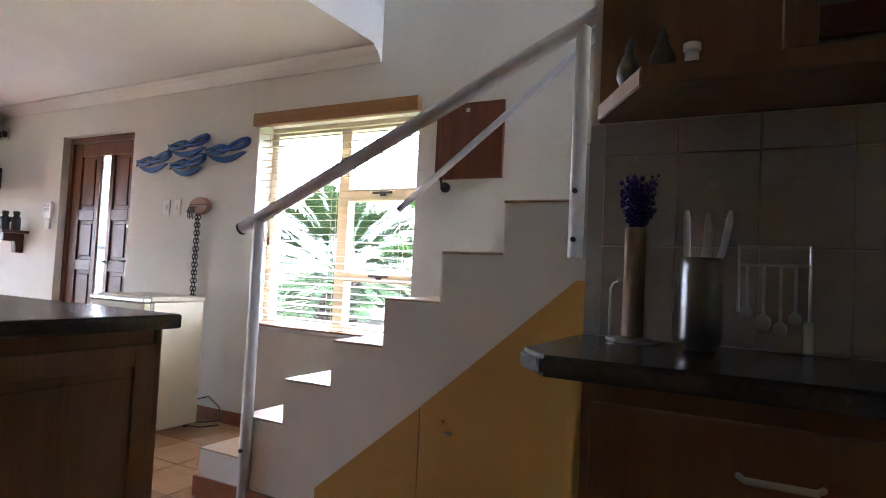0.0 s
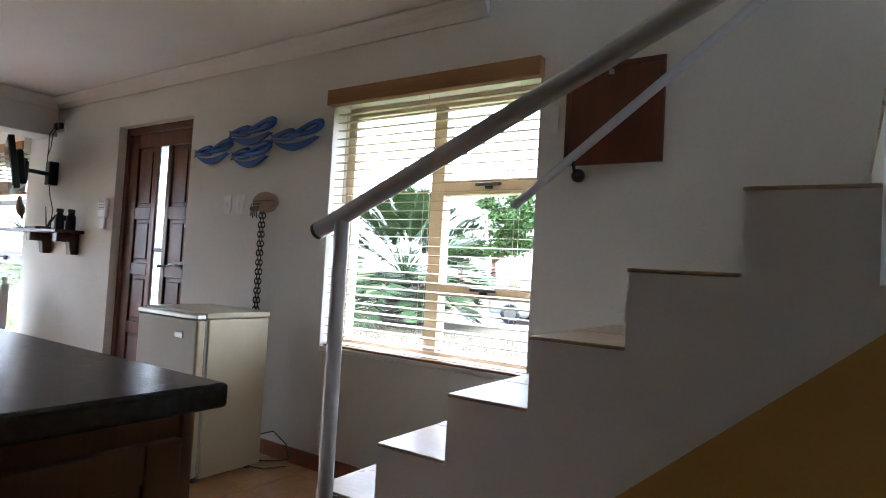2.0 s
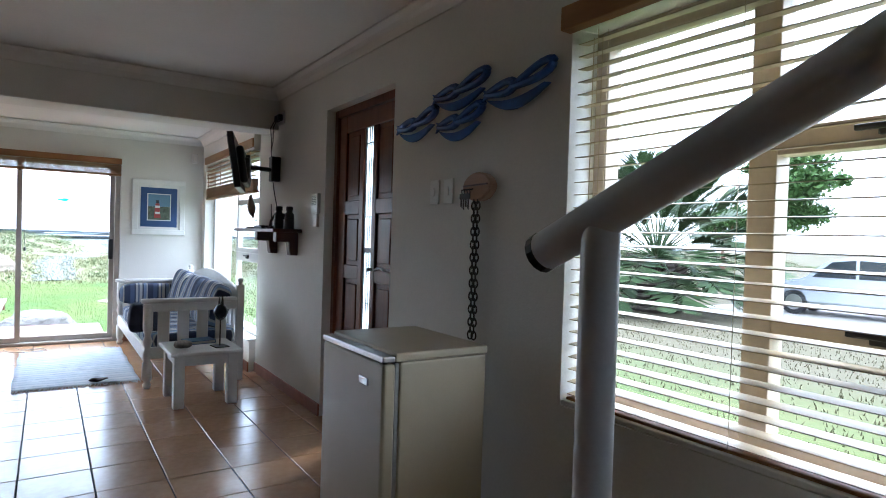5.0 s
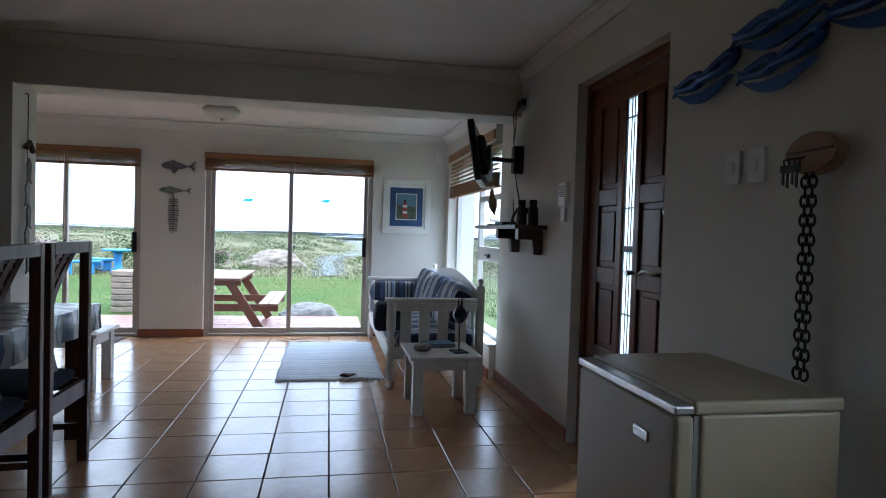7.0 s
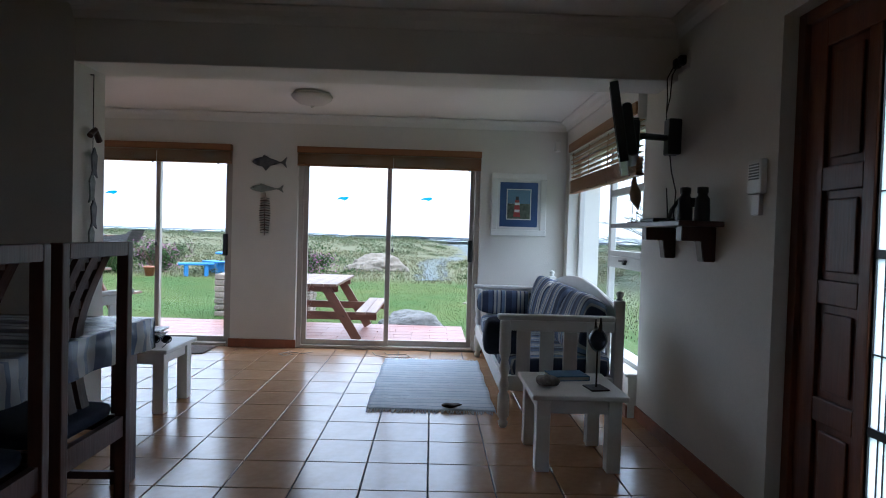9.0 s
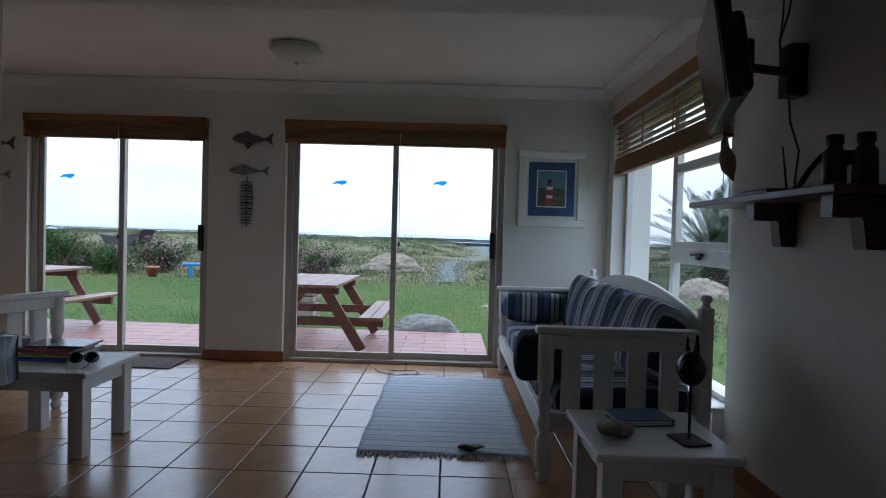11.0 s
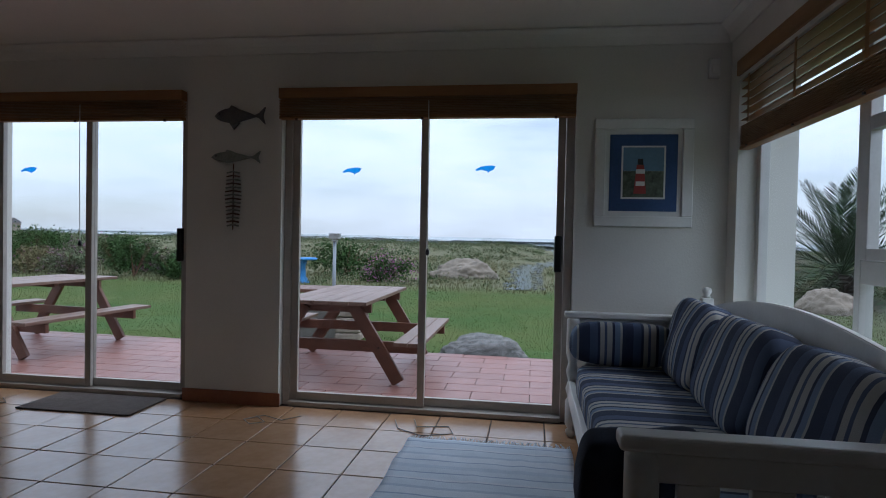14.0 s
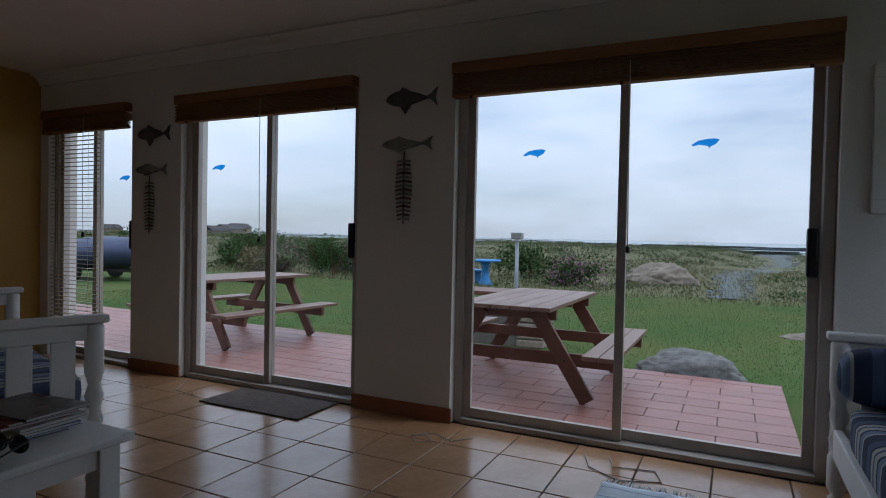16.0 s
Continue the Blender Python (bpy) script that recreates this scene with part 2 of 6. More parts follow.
def wall_bm(axis, inner, outer, u0, u1, z0, z1, openings=()):
    """A wall along x (axis 0) or y (axis 1) between two faces, cut through by (u0, u1, z0, z1) openings."""
    bm = bmesh.new()
    us = sorted({u0, u1, *[o[0] for o in openings], *[o[1] for o in openings]})
    for a, b in zip(us, us[1:]):
        spans, mid = [(z0, z1)], (a + b) / 2
        for o in openings:
            if o[0] < mid < o[1]:
                spans = [s for lo, hi in spans for s in ((lo, min(hi, o[2])), (max(lo, o[3]), hi)) if s[1] - s[0] > 1e-4]
        for lo, hi in spans:
            p, q = min(inner, outer), max(inner, outer)
            box(bm, *((a, b, p, q) if axis == 0 else (p, q, a, b)), lo, hi)
    bmesh.ops.remove_doubles(bm, verts=bm.verts[:], dist=1e-5)
    return bm
# ---- the house ----
YN, YW2, XW, H, HS = 3.617, 3.56, -8.865, 2.41, 2.31
setting(part("wall_north", wall_bm(0, YN, YN + 0.25, -6.80, 3.0, 0, 4.9, [(-5.275, -4.318, 0, 2.085), (-2.99, -1.735, 0.65, 2.02)]), WALL), "cream painted plaster wall with door and window openings", "wall")
setting(part("wall_north_sunroom", wall_bm(0, YW2, YN + 0.25, -9.105, -6.80, 0, H + 0.2, [(-8.72, -6.80, 0.27, 1.98)]), WALL), "cream painted plaster wall with a wide window opening", "wall")
setting(part("wall_west", wall_bm(1, XW, XW - 0.24, -2.9, YW2, 0, H + 0.2, [(0.90, 2.711, 0, 2.0), (-1.251, 0.259, 0, 2.0), (-2.793, -1.77, 0, 2.0)]), WALL), "cream painted plaster wall with three sliding door openings", "wall")
setting(part("wall_south", wall_bm(0, -2.9, -3.1, -9.105, 3.0, 0, H + 0.2), YELLOW), "plain ochre yellow painted wall", "wall")
setting(part("wall_east", wall_bm(1, 2.6, 2.8, -2.9, YN, 0, 4.9, [(2.75, 3.5, 3.0, 4.6)]), WALL), "plain cream painted wall", "wall")
setting(part("wall_partition", wall_bm(1, -6.30, -6.62, -2.9, 0.22, 0, H), WALL), "cream painted wall between dining room and sunroom", "wall")
setting(part("beam", boxes((-6.62, -6.30, 0.22, YN, 2.085, H), bevel=0.008), WALL), "cream painted ceiling beam between two rooms", "beam")
setting(part("wall_kitchen", wall_bm(0, 2.35, 2.66, -0.40, 2.6, 0, 4.9), WALL), "white painted wall between kitchen and stairs", "wall")
setting(part("floor_slab", boxes((-9.105, 3.0, -3.1, 3.86, -0.25, -0.008)), GROUT), "dark grout bed under the floor tiles", "floor")
setting(part("ceiling", boxes((-9.105, -6.46, -3.1, YN + 0.2, HS, H + 0.24), (-6.459, -2.02, -3.1, YN + 0.2, H, H + 0.24), (-2.02, 2.8, -3.1, 2.35, H, H + 0.24)), CEIL), "off-white painted ceiling", "ceiling")
setting(part("ceiling_upper", boxes((-2.3, 2.8, 2.2, 4.0, 4.9, 5.1)), CEIL), "off-white ceiling above the stairwell", "ceiling")
setting(part("wall_stairwell_west", boxes((-2.20, -2.02, 2.35, YN, H + 0.24, 4.9)), WALL), "cream painted upper wall of the stairwell", "wall")
setting(part("wall_stairwell_south", boxes((-2.02, -0.40, 2.2, 2.35, H + 0.24, 4.9)), WALL), "cream painted upper wall of the stairwell", "wall")


def cornice(name, pts_from, pts_to, inward, H=H):
    """A coved cornice strip under the ceiling between two points of a wall."""
    a, b = Vector((*pts_from, 0)), Vector((*pts_to, 0))
    inn = Vector((*inward, 0))
    prof = [(0.0, -0.085), (0.012, -0.085), (0.018, -0.07), (0.03, -0.045), (0.05, -0.026), (0.075, -0.016), (0.085, -0.010), (0.085, 0.0), (0.0, 0.0)]
    bm = bmesh.new()
    ra = [bm.verts.new(a + inn * u + Vector((0, 0, H + v - 0.002))) for u, v in prof]
    rb = [bm.verts.new(b + inn * u + Vector((0, 0, H + v - 0.002))) for u, v in prof]
    for i in range(len(prof)):
        j = (i + 1) % len(prof)
        bm.faces.new((ra[i], ra[j], rb[j], rb[i]))
    bm.faces.new(ra[::-1])
    bm.faces.new(rb)
    bmesh.ops.recalc_face_normals(bm, faces=bm.faces[:])
    return setting(part(name, bm, CEIL), "white coved ceiling cornice", "cornice")


cornice("trim_cornice_1", (-6.30, YN - 0.001), (-2.02, YN - 0.001), (0, -1))
cornice("trim_cornice_2", (XW, YW2 - 0.001), (-6.62, YW2 - 0.001), (0, -1), HS)
cornice("trim_cornice_3", (XW + 0.001, -2.9), (XW + 0.001, YW2), (1, 0), HS)
cornice("trim_cornice_4", (-6.299, 0.22), (-6.299, YN), (1, 0))
cornice("trim_cornice_5", (-6.621, 0.22), (-6.621, YW2), (-1, 0), HS)
for i, dims in enumerate([(-6.80, -5.275, YN - 0.012, YN, 0, 0.085), (-4.318, -2.3, YN - 0.012, YN, 0, 0.085), (XW, -6.80, YW2 - 0.012, YW2, 0, 0.085),
                          (XW, XW + 0.012, 0.247, 0.912, 0, 0.085), (XW, XW + 0.012, 2.70, YW2 - 0.012, 0, 0.085), (XW, XW + 0.012, -1.782, -1.239, 0, 0.085),
                          (-2.25, -1.56, 2.636, 2.648, 0, 0.09), (-2.262, -2.25, 2.636, 3.6, 0, 0.09)]):
    setting(part("baseboard_%d" % (i + 1), boxes(dims, bevel=0.003), SKIRT), "glazed red-brown tile skirting", "skirting")
# ---- windows and doors ----
def sliding_door(name, y0, y1, mull, handle_at):
    """A two-leaf aluminium sliding door in the west wall."""
    d = setting(new(name), "aluminium-framed sliding glass door onto the terrace", "sliding door")
    d.matrix_basis = pose(XW - 0.10, y0, 0)
    w, top, m = y1 - y0, 2.0, mull - y0
    part("door_frame", boxes((-0.05, 0.05, 0.002, 0.05, 0, top - 0.002), (-0.05, 0.05, w - 0.05, w - 0.002, 0, top - 0.002), (-0.05, 0.05, 0.05, w - 0.05, top - 0.05, top - 0.002), (-0.06, 0.07, 0.05, w - 0.05, 0, 0.03), bevel=0.003), ALU_BROWN, d)
    for i, (a, b, x) in enumerate(((0.052, m + 0.025, 0.018), (m - 0.025, w - 0.052, -0.018))):
        leaf = part("leaf", boxes((x - 0.014, x + 0.014, a, a + 0.045, 0.032, top - 0.052), (x - 0.014, x + 0.014, b - 0.045, b, 0.032, top - 0.052), (x - 0.014, x + 0.014, a + 0.045, b - 0.045, 0.032, 0.085), (x - 0.014, x + 0.014, a + 0.045, b - 0.045, top - 0.10, top - 0.052), bevel=0.002), ALU_BROWN, d)
        g = part("pane", boxes((x - 0.003, x + 0.003, a + 0.045, b - 0.045, 0.085, top - 0.10)), GLASS, leaf)
        g.visible_shadow = False
        if i == 1:
            part("door_handle", boxes((0.0, 0.045, b - 0.055, b - 0.01, 0.90, 1.12), bevel=0.008), BLACK, leaf, "black plastic latch handle")
    return d


sliding_door("door_1", 0.90, 2.711, 1.80, 2.66)
sliding_door("door_2", -1.251, 0.259, -0.50, 0.2)
sliding_door("door_3", -2.793, -1.77, -2.30, -1.8)


def rolled_blind(y0, y1, low=1.808):
    """A wooden venetian blind drawn up under its pelmet, on the inside of the west wall."""
    b = thing("venetian_blind", (XW, y0, low), "honey-coloured wooden venetian blind drawn up above the sliding door", "blind", "drawn-up wooden blinds")
    w = y1 - y0
    part("pelmet", boxes((0.003, 0.070, 0.002, w - 0.002, 0.125, 0.188), bevel=0.004), BLINDWOOD_Y_BACKLIT, b)
    part("bottom_rail", boxes((0.008, 0.062, 0.005, w - 0.005, 0.0, 0.02), bevel=0.004), BLINDWOOD_Y_BACKLIT, b)
    for i in range(10):
        o = random.uniform(-0.002, 0.002)
        part("slat", boxes((0.008 + o, 0.062 + o, 0.005, w - 0.005, 0.023 + i * 0.0098, 0.0275 + i * 0.0098)), BLINDWOOD_Y_BACKLIT, b)
    for yy in (0.12, w / 2, w - 0.12):
        part("tape_end", boxes((0.058, 0.066, yy - 0.008, yy + 0.008, -0.012, 0.002)), DARKWOOD, b)
    part("cord", tubed([(0.07, w / 2 + 0.04, 0.1), (0.075, w / 2 + 0.045, -0.35), (0.072, w / 2 + 0.05, -0.78)], 0.0025, 6), WHITE, b)
    part("cord_knob", lathe([(0.003, 0.03), (0.011, 0.02), (0.013, 0.0), (0.006, -0.012)], 10, None, (0.072, w / 2 + 0.05, -0.81)), BLACK, b)
    return b


rolled_blind(0.90, 2.711)
rolled_blind(-1.251, 0.259)
rolled_blind(-2.793, -1.77)
lowered = thing("venetian_blind", (XW - 0.04, -2.78, 0.12), "cream venetian blind lowered over half of a sliding door", "blind")
for i in range(52):
    part("slat", boxes((0.004, 0.034, 0.0, 0.62, i * 0.034, i * 0.034 + 0.003)), CREAMBLIND, lowered)
for yy in (0.1, 0.5):
    part("cord", tubed([(0.04, yy, -0.02), (0.04, yy, 1.8)], 0.0015, 5), WHITE, lowered)

# front window with its frame and blind
win = setting(new("window_1"), "cream wooden window with one fixed and three small panes", "window")
win.matrix_basis = pose(-2.99, YN + 0.13, 0.65)
W1, H1 = 1.255, 1.37
FRAME = mat("cream_window_frame", (0.60, 0.50, 0.38), 0.45, 0, 0.08, 8, 0.04, 60)
part("window_frame", boxes((0.002, 0.06, 0, 0.07, 0.002, H1 - 0.002), (W1 - 0.06, W1 - 0.002, 0, 0.07, 0.002, H1 - 0.002), (0.06, W1 - 0.06, 0, 0.07, 0.002, 0.06), (0.06, W1 - 0.06, 0, 0.07, H1 - 0.06, H1 - 0.002), (0.60, 0.68, 0, 0.07, 0.06, H1 - 0.06), bevel=0.003), FRAME, win)
for z0, z1 in ((0.345, 0.40), (0.855, 0.93)):
    part("transom", boxes((0.682, W1 - 0.062, -0.005, 0.065, z0, z1), bevel=0.003), FRAME, win)
for x0, x1, z0, z1 in ((0.06, 0.60, 0.06, H1 - 0.06), (0.68, W1 - 0.06, 0.06, 0.345), (0.68, W1 - 0.06, 0.40, 0.855), (0.68, W1 - 0.06, 0.93, H1 - 0.06)):
    p = part("pane", boxes((x0 - 0.005, x1 + 0.005, 0.03, 0.036, z0 - 0.005, z1 + 0.005)), GLASS, win)
    p.visible_shadow = False
for z in (0.385, 0.90):
    part("latch", boxes((0.88, 1.02, -0.03, -0.012, z - 0.006, z + 0.010), (0.93, 0.97, -0.02, -0.004, z - 0.02, z + 0.012), bevel=0.004), BLACK, win, "black window stay")
part("window_sill", boxes((-0.0, W1, -0.128, 0.0, 0.002, 0.022), bevel=0.005), WHITE, win)
blind = thing("venetian_blind", (-2.985, YN + 0.045, 0.66), "cream wooden venetian blind lowered with open slats", "blind")
part("pelmet", boxes((-0.012, 1.267, -0.10, -0.048, 1.335, 1.42), bevel=0.004), BLINDWOOD, blind, "honey-coloured wooden pelmet")
NS = 29
for i in range(NS):
    bm = boxes((0.008, 1.237, -0.024, 0.024, -0.0015, 0.0015))
    bmesh.ops.rotate(bm, verts=bm.verts[:], cent=(0, 0, 0), matrix=Matrix.Rotation(radians(6 + random.uniform(-1.5, 1.5)), 3, "X"))
    bmesh.ops.translate(bm, verts=bm.verts[:], vec=(0, 0, 0.035 + i * 0.0452))
    part("slat", bm, CREAMBLIND, blind)
part("bottom_rail", boxes((0.006, 1.239, -0.026, 0.026, 0.003, 0.022), bevel=0.003), BLINDWOOD, blind)
for xx in (0.1, 0.63, 1.14):
    for yy in (-0.025, 0.025):
        part("ladder_cord", tubed([(xx, yy, 0.02), (xx, yy, 1.34)], 0.0012, 5), CREAMBLIND, blind)
for k, xx in enumerate((0.09, 0.13)):
    part("pull_cord", tubed([(xx, -0.034, 1.3), (xx, -0.036, 0.62 - 0.02 * k)], 0.0015, 5), CREAMBLIND, blind)
    part("cord_knob", lathe([(0.003, 0.05), (0.008, 0.04), (0.010, 0.0), (0.004, -0.004)], 10, None, (xx, -0.036, 0.57 - 0.02 * k)), DOORWOOD, blind)

# sunroom window
win2 = setting(new("window_2"), "white aluminium window with an opening upper pane", "window")
win2.matrix_basis = pose(-8.72, YW2 + 0.10, 0.27)
W2, H2, MU = 1.92, 1.71, 1.04
part("window_frame", boxes((0.002, 0.05, 0, 0.05, 0.002, H2 - 0.002), (W2 - 0.05, W2 - 0.002, 0, 0.05, 0.002, H2 - 0.002), (0.05, W2 - 0.05, 0, 0.05, 0.002, 0.05), (0.05, W2 - 0.05, 0, 0.05, H2 - 0.05, H2 - 0.002), (MU - 0.02, MU + 0.02, 0, 0.05, 0.05, H2 - 0.05), bevel=0.003), ALU, win2)
part("transom", boxes((MU + 0.032, W2 - 0.052, -0.004, 0.052, 0.69, 0.775), bevel=0.004), ALU, win2)
sash = part("sash", boxes((MU + 0.034, MU + 0.08, -0.012, 0.03, 0.777, H2 - 0.055), (W2 - 0.10, W2 - 0.054, -0.012, 0.03, 0.777, H2 - 0.055), (MU + 0.08, W2 - 0.10, -0.012, 0.03, 0.777, 0.82), (MU + 0.08, W2 - 0.10, -0.012, 0.03, 1.24, 1.29), bevel=0.003), ALU, win2)
part("latch", boxes((1.42, 1.56, -0.04, -0.018, 0.74, 0.756), (1.47, 1.51, -0.03, -0.006, 0.72, 0.76), bevel=0.004), BLACK, win2, "black window stay")
for x0, x1, z0, z1 in ((0.05, MU - 0.03, 0.05, H2 - 0.05), (MU + 0.03, W2 - 0.05, 0.05, 0.69), (MU + 0.03, W2 - 0.05, 0.775, H2 - 0.05)):
    p = part("pane", boxes((x0 - 0.004, x1 + 0.004, 0.02, 0.026, z0 - 0.004, z1 + 0.004)), GLASS, win2)
    p.visible_shadow = False
part("window_sill", boxes((0.004, W2 - 0.004, -0.12, 0.0, 0.002, 0.02), bevel=0.004), WHITE, win2)
blind2 = thing("venetian_blind", (-8.71, YW2 + 0.03, 1.60), "honey-coloured wooden venetian blind half drawn up with open upper slats", "blind")
part("pelmet", boxes((-0.02, 1.905, -0.045, 0.02, 0.40, 0.48), bevel=0.004), BLINDWOOD, blind2)
for i in range(6):
    part("slat", boxes((0.008, 1.90, -0.024, 0.024, 0.155 + i * 0.042, 0.159 + i * 0.042)), BLINDWOOD, blind2)
for i in range(12):
    part("slat", boxes((0.008, 1.90, -0.026, 0.026, 0.024 + i * 0.0088, 0.0285 + i * 0.0088)), BLINDWOOD, blind2)
part("bottom_rail", boxes((0.006, 1.902, -0.028, 0.028, 0.0, 0.02), bevel=0.003), BLINDWOOD, blind2)
for xx in (0.12, 0.68, 1.24, 1.78):
    part("ladder_tape", boxes((xx - 0.012, xx + 0.012, -0.0275, -0.0262, 0.13, 0.40)), BLINDWOOD, blind2)
    part("cord_end", boxes((xx - 0.008, xx + 0.008, -0.034, -0.028, 0.006, 0.014)), BLACK, blind2)

# front door
door = setting(new("door_4"), "closed reddish-brown panelled wooden front door with a leaded glass strip", "front door")
door.matrix_basis = pose(-5.275, YN + 0.06, 0)
DW, DH = 0.957, 2.083
part("door_frame", boxes((0.002, 0.05, 0, 0.08, 0, DH), (DW - 0.035, DW - 0.002, 0, 0.08, 0, DH), (0.05, DW - 0.035, 0, 0.08, DH - 0.05, DH), bevel=0.003), DOORWOOD, door)
gx0, gx1 = 0.425, 0.548
leaf = part("leaf", boxes((0.052, 0.155, 0.02, 0.06, 0.01, DH - 0.053), (DW - 0.14, DW - 0.037, 0.02, 0.06, 0.01, DH - 0.053), (gx0 - 0.055, gx0, 0.02, 0.06, 0.13, 1.92), (gx1, gx1 + 0.055, 0.02, 0.06, 0.13, 1.92),
                          (0.155, DW - 0.14, 0.02, 0.06, 0.01, 0.13), (0.155, DW - 0.14, 0.02, 0.06, 1.92, DH - 0.053),
                          *[(a, b, 0.02, 0.06, z, z + 0.09) for a, b in ((0.155, gx0 - 0.055), (gx1 + 0.055, DW - 0.14)) for z in (0.52, 0.96, 1.38)], bevel=0.004), DOORWOOD, door)
for a, b in ((0.155, gx0 - 0.055), (gx1 + 0.055, DW - 0.14)):
    for z0, z1 in ((0.13, 0.52), (0.61, 0.96), (1.05, 1.38), (1.47, 1.92)):
        part("door_panel", boxes((a - 0.004, b + 0.004, 0.036, 0.05, z0 - 0.004, z1 + 0.004), (a + 0.03, b - 0.03, 0.026, 0.036, z0 + 0.03, z1 - 0.03), bevel=0.006), DOORWOOD, leaf)
p = part("leaded_pane", boxes((gx0, gx1, 0.037, 0.043, 0.13, 1.92)), FROST, leaf, "leaded textured glass strip")
p.visible_shadow = False
part("came", boxes((gx0, gx0 + 0.010, 0.03, 0.05, 0.13, 1.92), (gx1 - 0.010, gx1, 0.03, 0.05, 0.13, 1.92), *[(gx0 + 0.01, gx1 - 0.01, 0.03, 0.05, z, z + 0.03) for z in (0.55, 1.14)], *[(gx0 + u, gx0 + u + 0.004, 0.034, 0.046, 0.13, 1.92) for u in (0.045, 0.072)], *[(gx0 + 0.01, gx1 - 0.01, 0.033, 0.047, z, z + 0.005) for z in (0.34, 0.82, 1.36, 1.82)]), BLACK, leaf, "dark lead strips")
STEEL = mat("brushed_steel", (0.60, 0.60, 0.60), 0.28, 1.0, 0.06, 9, 0.03, 180)
part("lock_plate", boxes((DW - 0.115, DW - 0.07, 0.012, 0.02, 0.93, 1.12), bevel=0.003), STEEL, leaf)
part("door_handle", tubed([(DW - 0.092, 0.02, 1.05), (DW - 0.092, -0.03, 1.05), (DW - 0.11, -0.04, 1.052), (DW - 0.16, -0.04, 1.062), (DW - 0.20, -0.04, 1.058), (DW - 0.225, -0.04, 1.045)], [0.009, 0.009, 0.009, 0.008, 0.007, 0.006], 10), STEEL, leaf)
part("bolt", boxes((DW - 0.12, DW - 0.05, 0.005, 0.02, 1.32, 1.345), (DW - 0.10, DW - 0.08, -0.01, 0.006, 1.326, 1.339), bevel=0.003), STEEL, leaf)
part("latch_knob", tubed([(gx1 + 0.02, 0.02, 1.04), (gx1 + 0.02, -0.02, 1.04)], [0.01, 0.016], 10), STEEL, leaf)
part("door_sill", boxes((0.05, DW - 0.035, 0.0, 0.08, 0.0, 0.009)), DOORWOOD, door)

# ---- staircase ----
stair = thing("staircase", (-2.25, 2.66, 0), "white plastered staircase with beige tiled treads against the wall", "staircase")
sx, sz, go, ri = [], [], 0.245, 0.1885
outline = [(0.0, 0.0)]
x, z = 0.0, 0.20
for i in range(12):
    outline += [(x, z), (x + go, z)]
    sx.append(x), sz.append(z)
    x += go
    z += ri
outline += [(x, z), (x + 1.0, z), (x + 1.0, 0.0)]
part("stair_body", extrude_outline(outline, 1, 0.0, YN - 2.66 - 0.001), WALL, stair)
TREAD = mat("beige_stair_tile", (0.58, 0.42, 0.27), 0.3, 0, 0.12, 6, 0.05, 60)
for i, (a, b) in enumerate(zip(sx, sz)):
    wd = go
    for k in range(3):
        y0 = 0.004 + k * 0.318
        part("tread_tile", boxes((a - 0.006, a + wd - 0.004, y0, y0 + 0.313, b + 0.0005, b + 0.010), bevel=0.002, seg=1), TREAD, stair)
cup = thing("under_stair_cupboard", (-1.56, 2.66, 0), "ochre yellow painted cupboard front under the stairs", "cupboard")
part("panel", extrude_outline([(0.0, 0.0), (0.0, 0.17), (0.475, 0.565), (0.475, 0.0)], 1, -0.008, -0.001), YELLOW, cup)
part("cupboard_door", extrude_outline([(0.481, 0.008), (0.481, 0.57), (1.05, 1.065), (1.095, 1.065), (1.095, 0.008)], 1, -0.012, -0.001, 0.001), YELLOW, cup)
part("side_panel", boxes((1.101, 1.158, -0.010, -0.001, 0, 1.066)), YELLOW, cup)
part("lock", lathe([(0.004, -0.004), (0.014, -0.003), (0.014, 0.004), (0.006, 0.006)], 12, None, (0.60, -0.012, 0.49)), STEEL, cup)
part("knob", tubed([(0.58, -0.012, 0.53), (0.58, -0.035, 0.53), (0.58, -0.045, 0.53)], [0.006, 0.008, 0.015], 10), mat("brass", (0.55, 0.36, 0.12), 0.3, 1.0), cup)
rail = thing("stair_handrail", (-1.945, 2.64, 0), "grey painted steel handrail on two round posts beside the stairs", "handrail")
part("rail", tubed([(-0.10, 0, 1.232), (1.48, 0, 1.955)], 0.028, 28, False), RAIL, rail, "", True)
part("end_cap", tubed([(-0.112, 0, 1.2265), (-0.10, 0, 1.232)], 0.029, 16), BLACK, rail)
part("end_cap", tubed([(1.48, 0, 1.955), (1.492, 0, 1.9605)], 0.029, 16), BLACK, rail)
part("post", tubed([(0.0, 0, 0), (0.0, 0, 1.268)], 0.025, 28, False), RAIL, rail, "", True)
part("post", tubed([(1.43, 0, 1.14), (1.43, 0, 1.922)], 0.025, 28, False), RAIL, rail, "", True)
for xx, zz in ((0, 0.05), (0, 0.26), (1.43, 1.20), (1.43, 1.36)):
    part("bolt", tubed([(xx, -0.034, zz), (xx, -0.022, zz)], 0.009, 8), BLACK, rail)
rail2 = thing("wall_handrail", (-1.80, YN - 0.07, 1.42), "slim grey steel handrail on wall brackets above the stairs", "handrail")
part("rail", tubed([(0, 0, 0), (1.6, 0, 1.24)], 0.019, 20), RAIL, rail2, "", False)
for u in (0.26, 1.10):
    part("bracket", tubed([(u, 0.07, u * 0.775 - 0.07), (u, 0.02, u * 0.775 - 0.065), (u, 0, u * 0.775 - 0.02)], 0.007, 8), BLACK, rail2)
    part("rosette", tubed([(u, 0.055, u * 0.775 - 0.07), (u, 0.0695, u * 0.775 - 0.07)], 0.028, 14), BLACK, rail2)

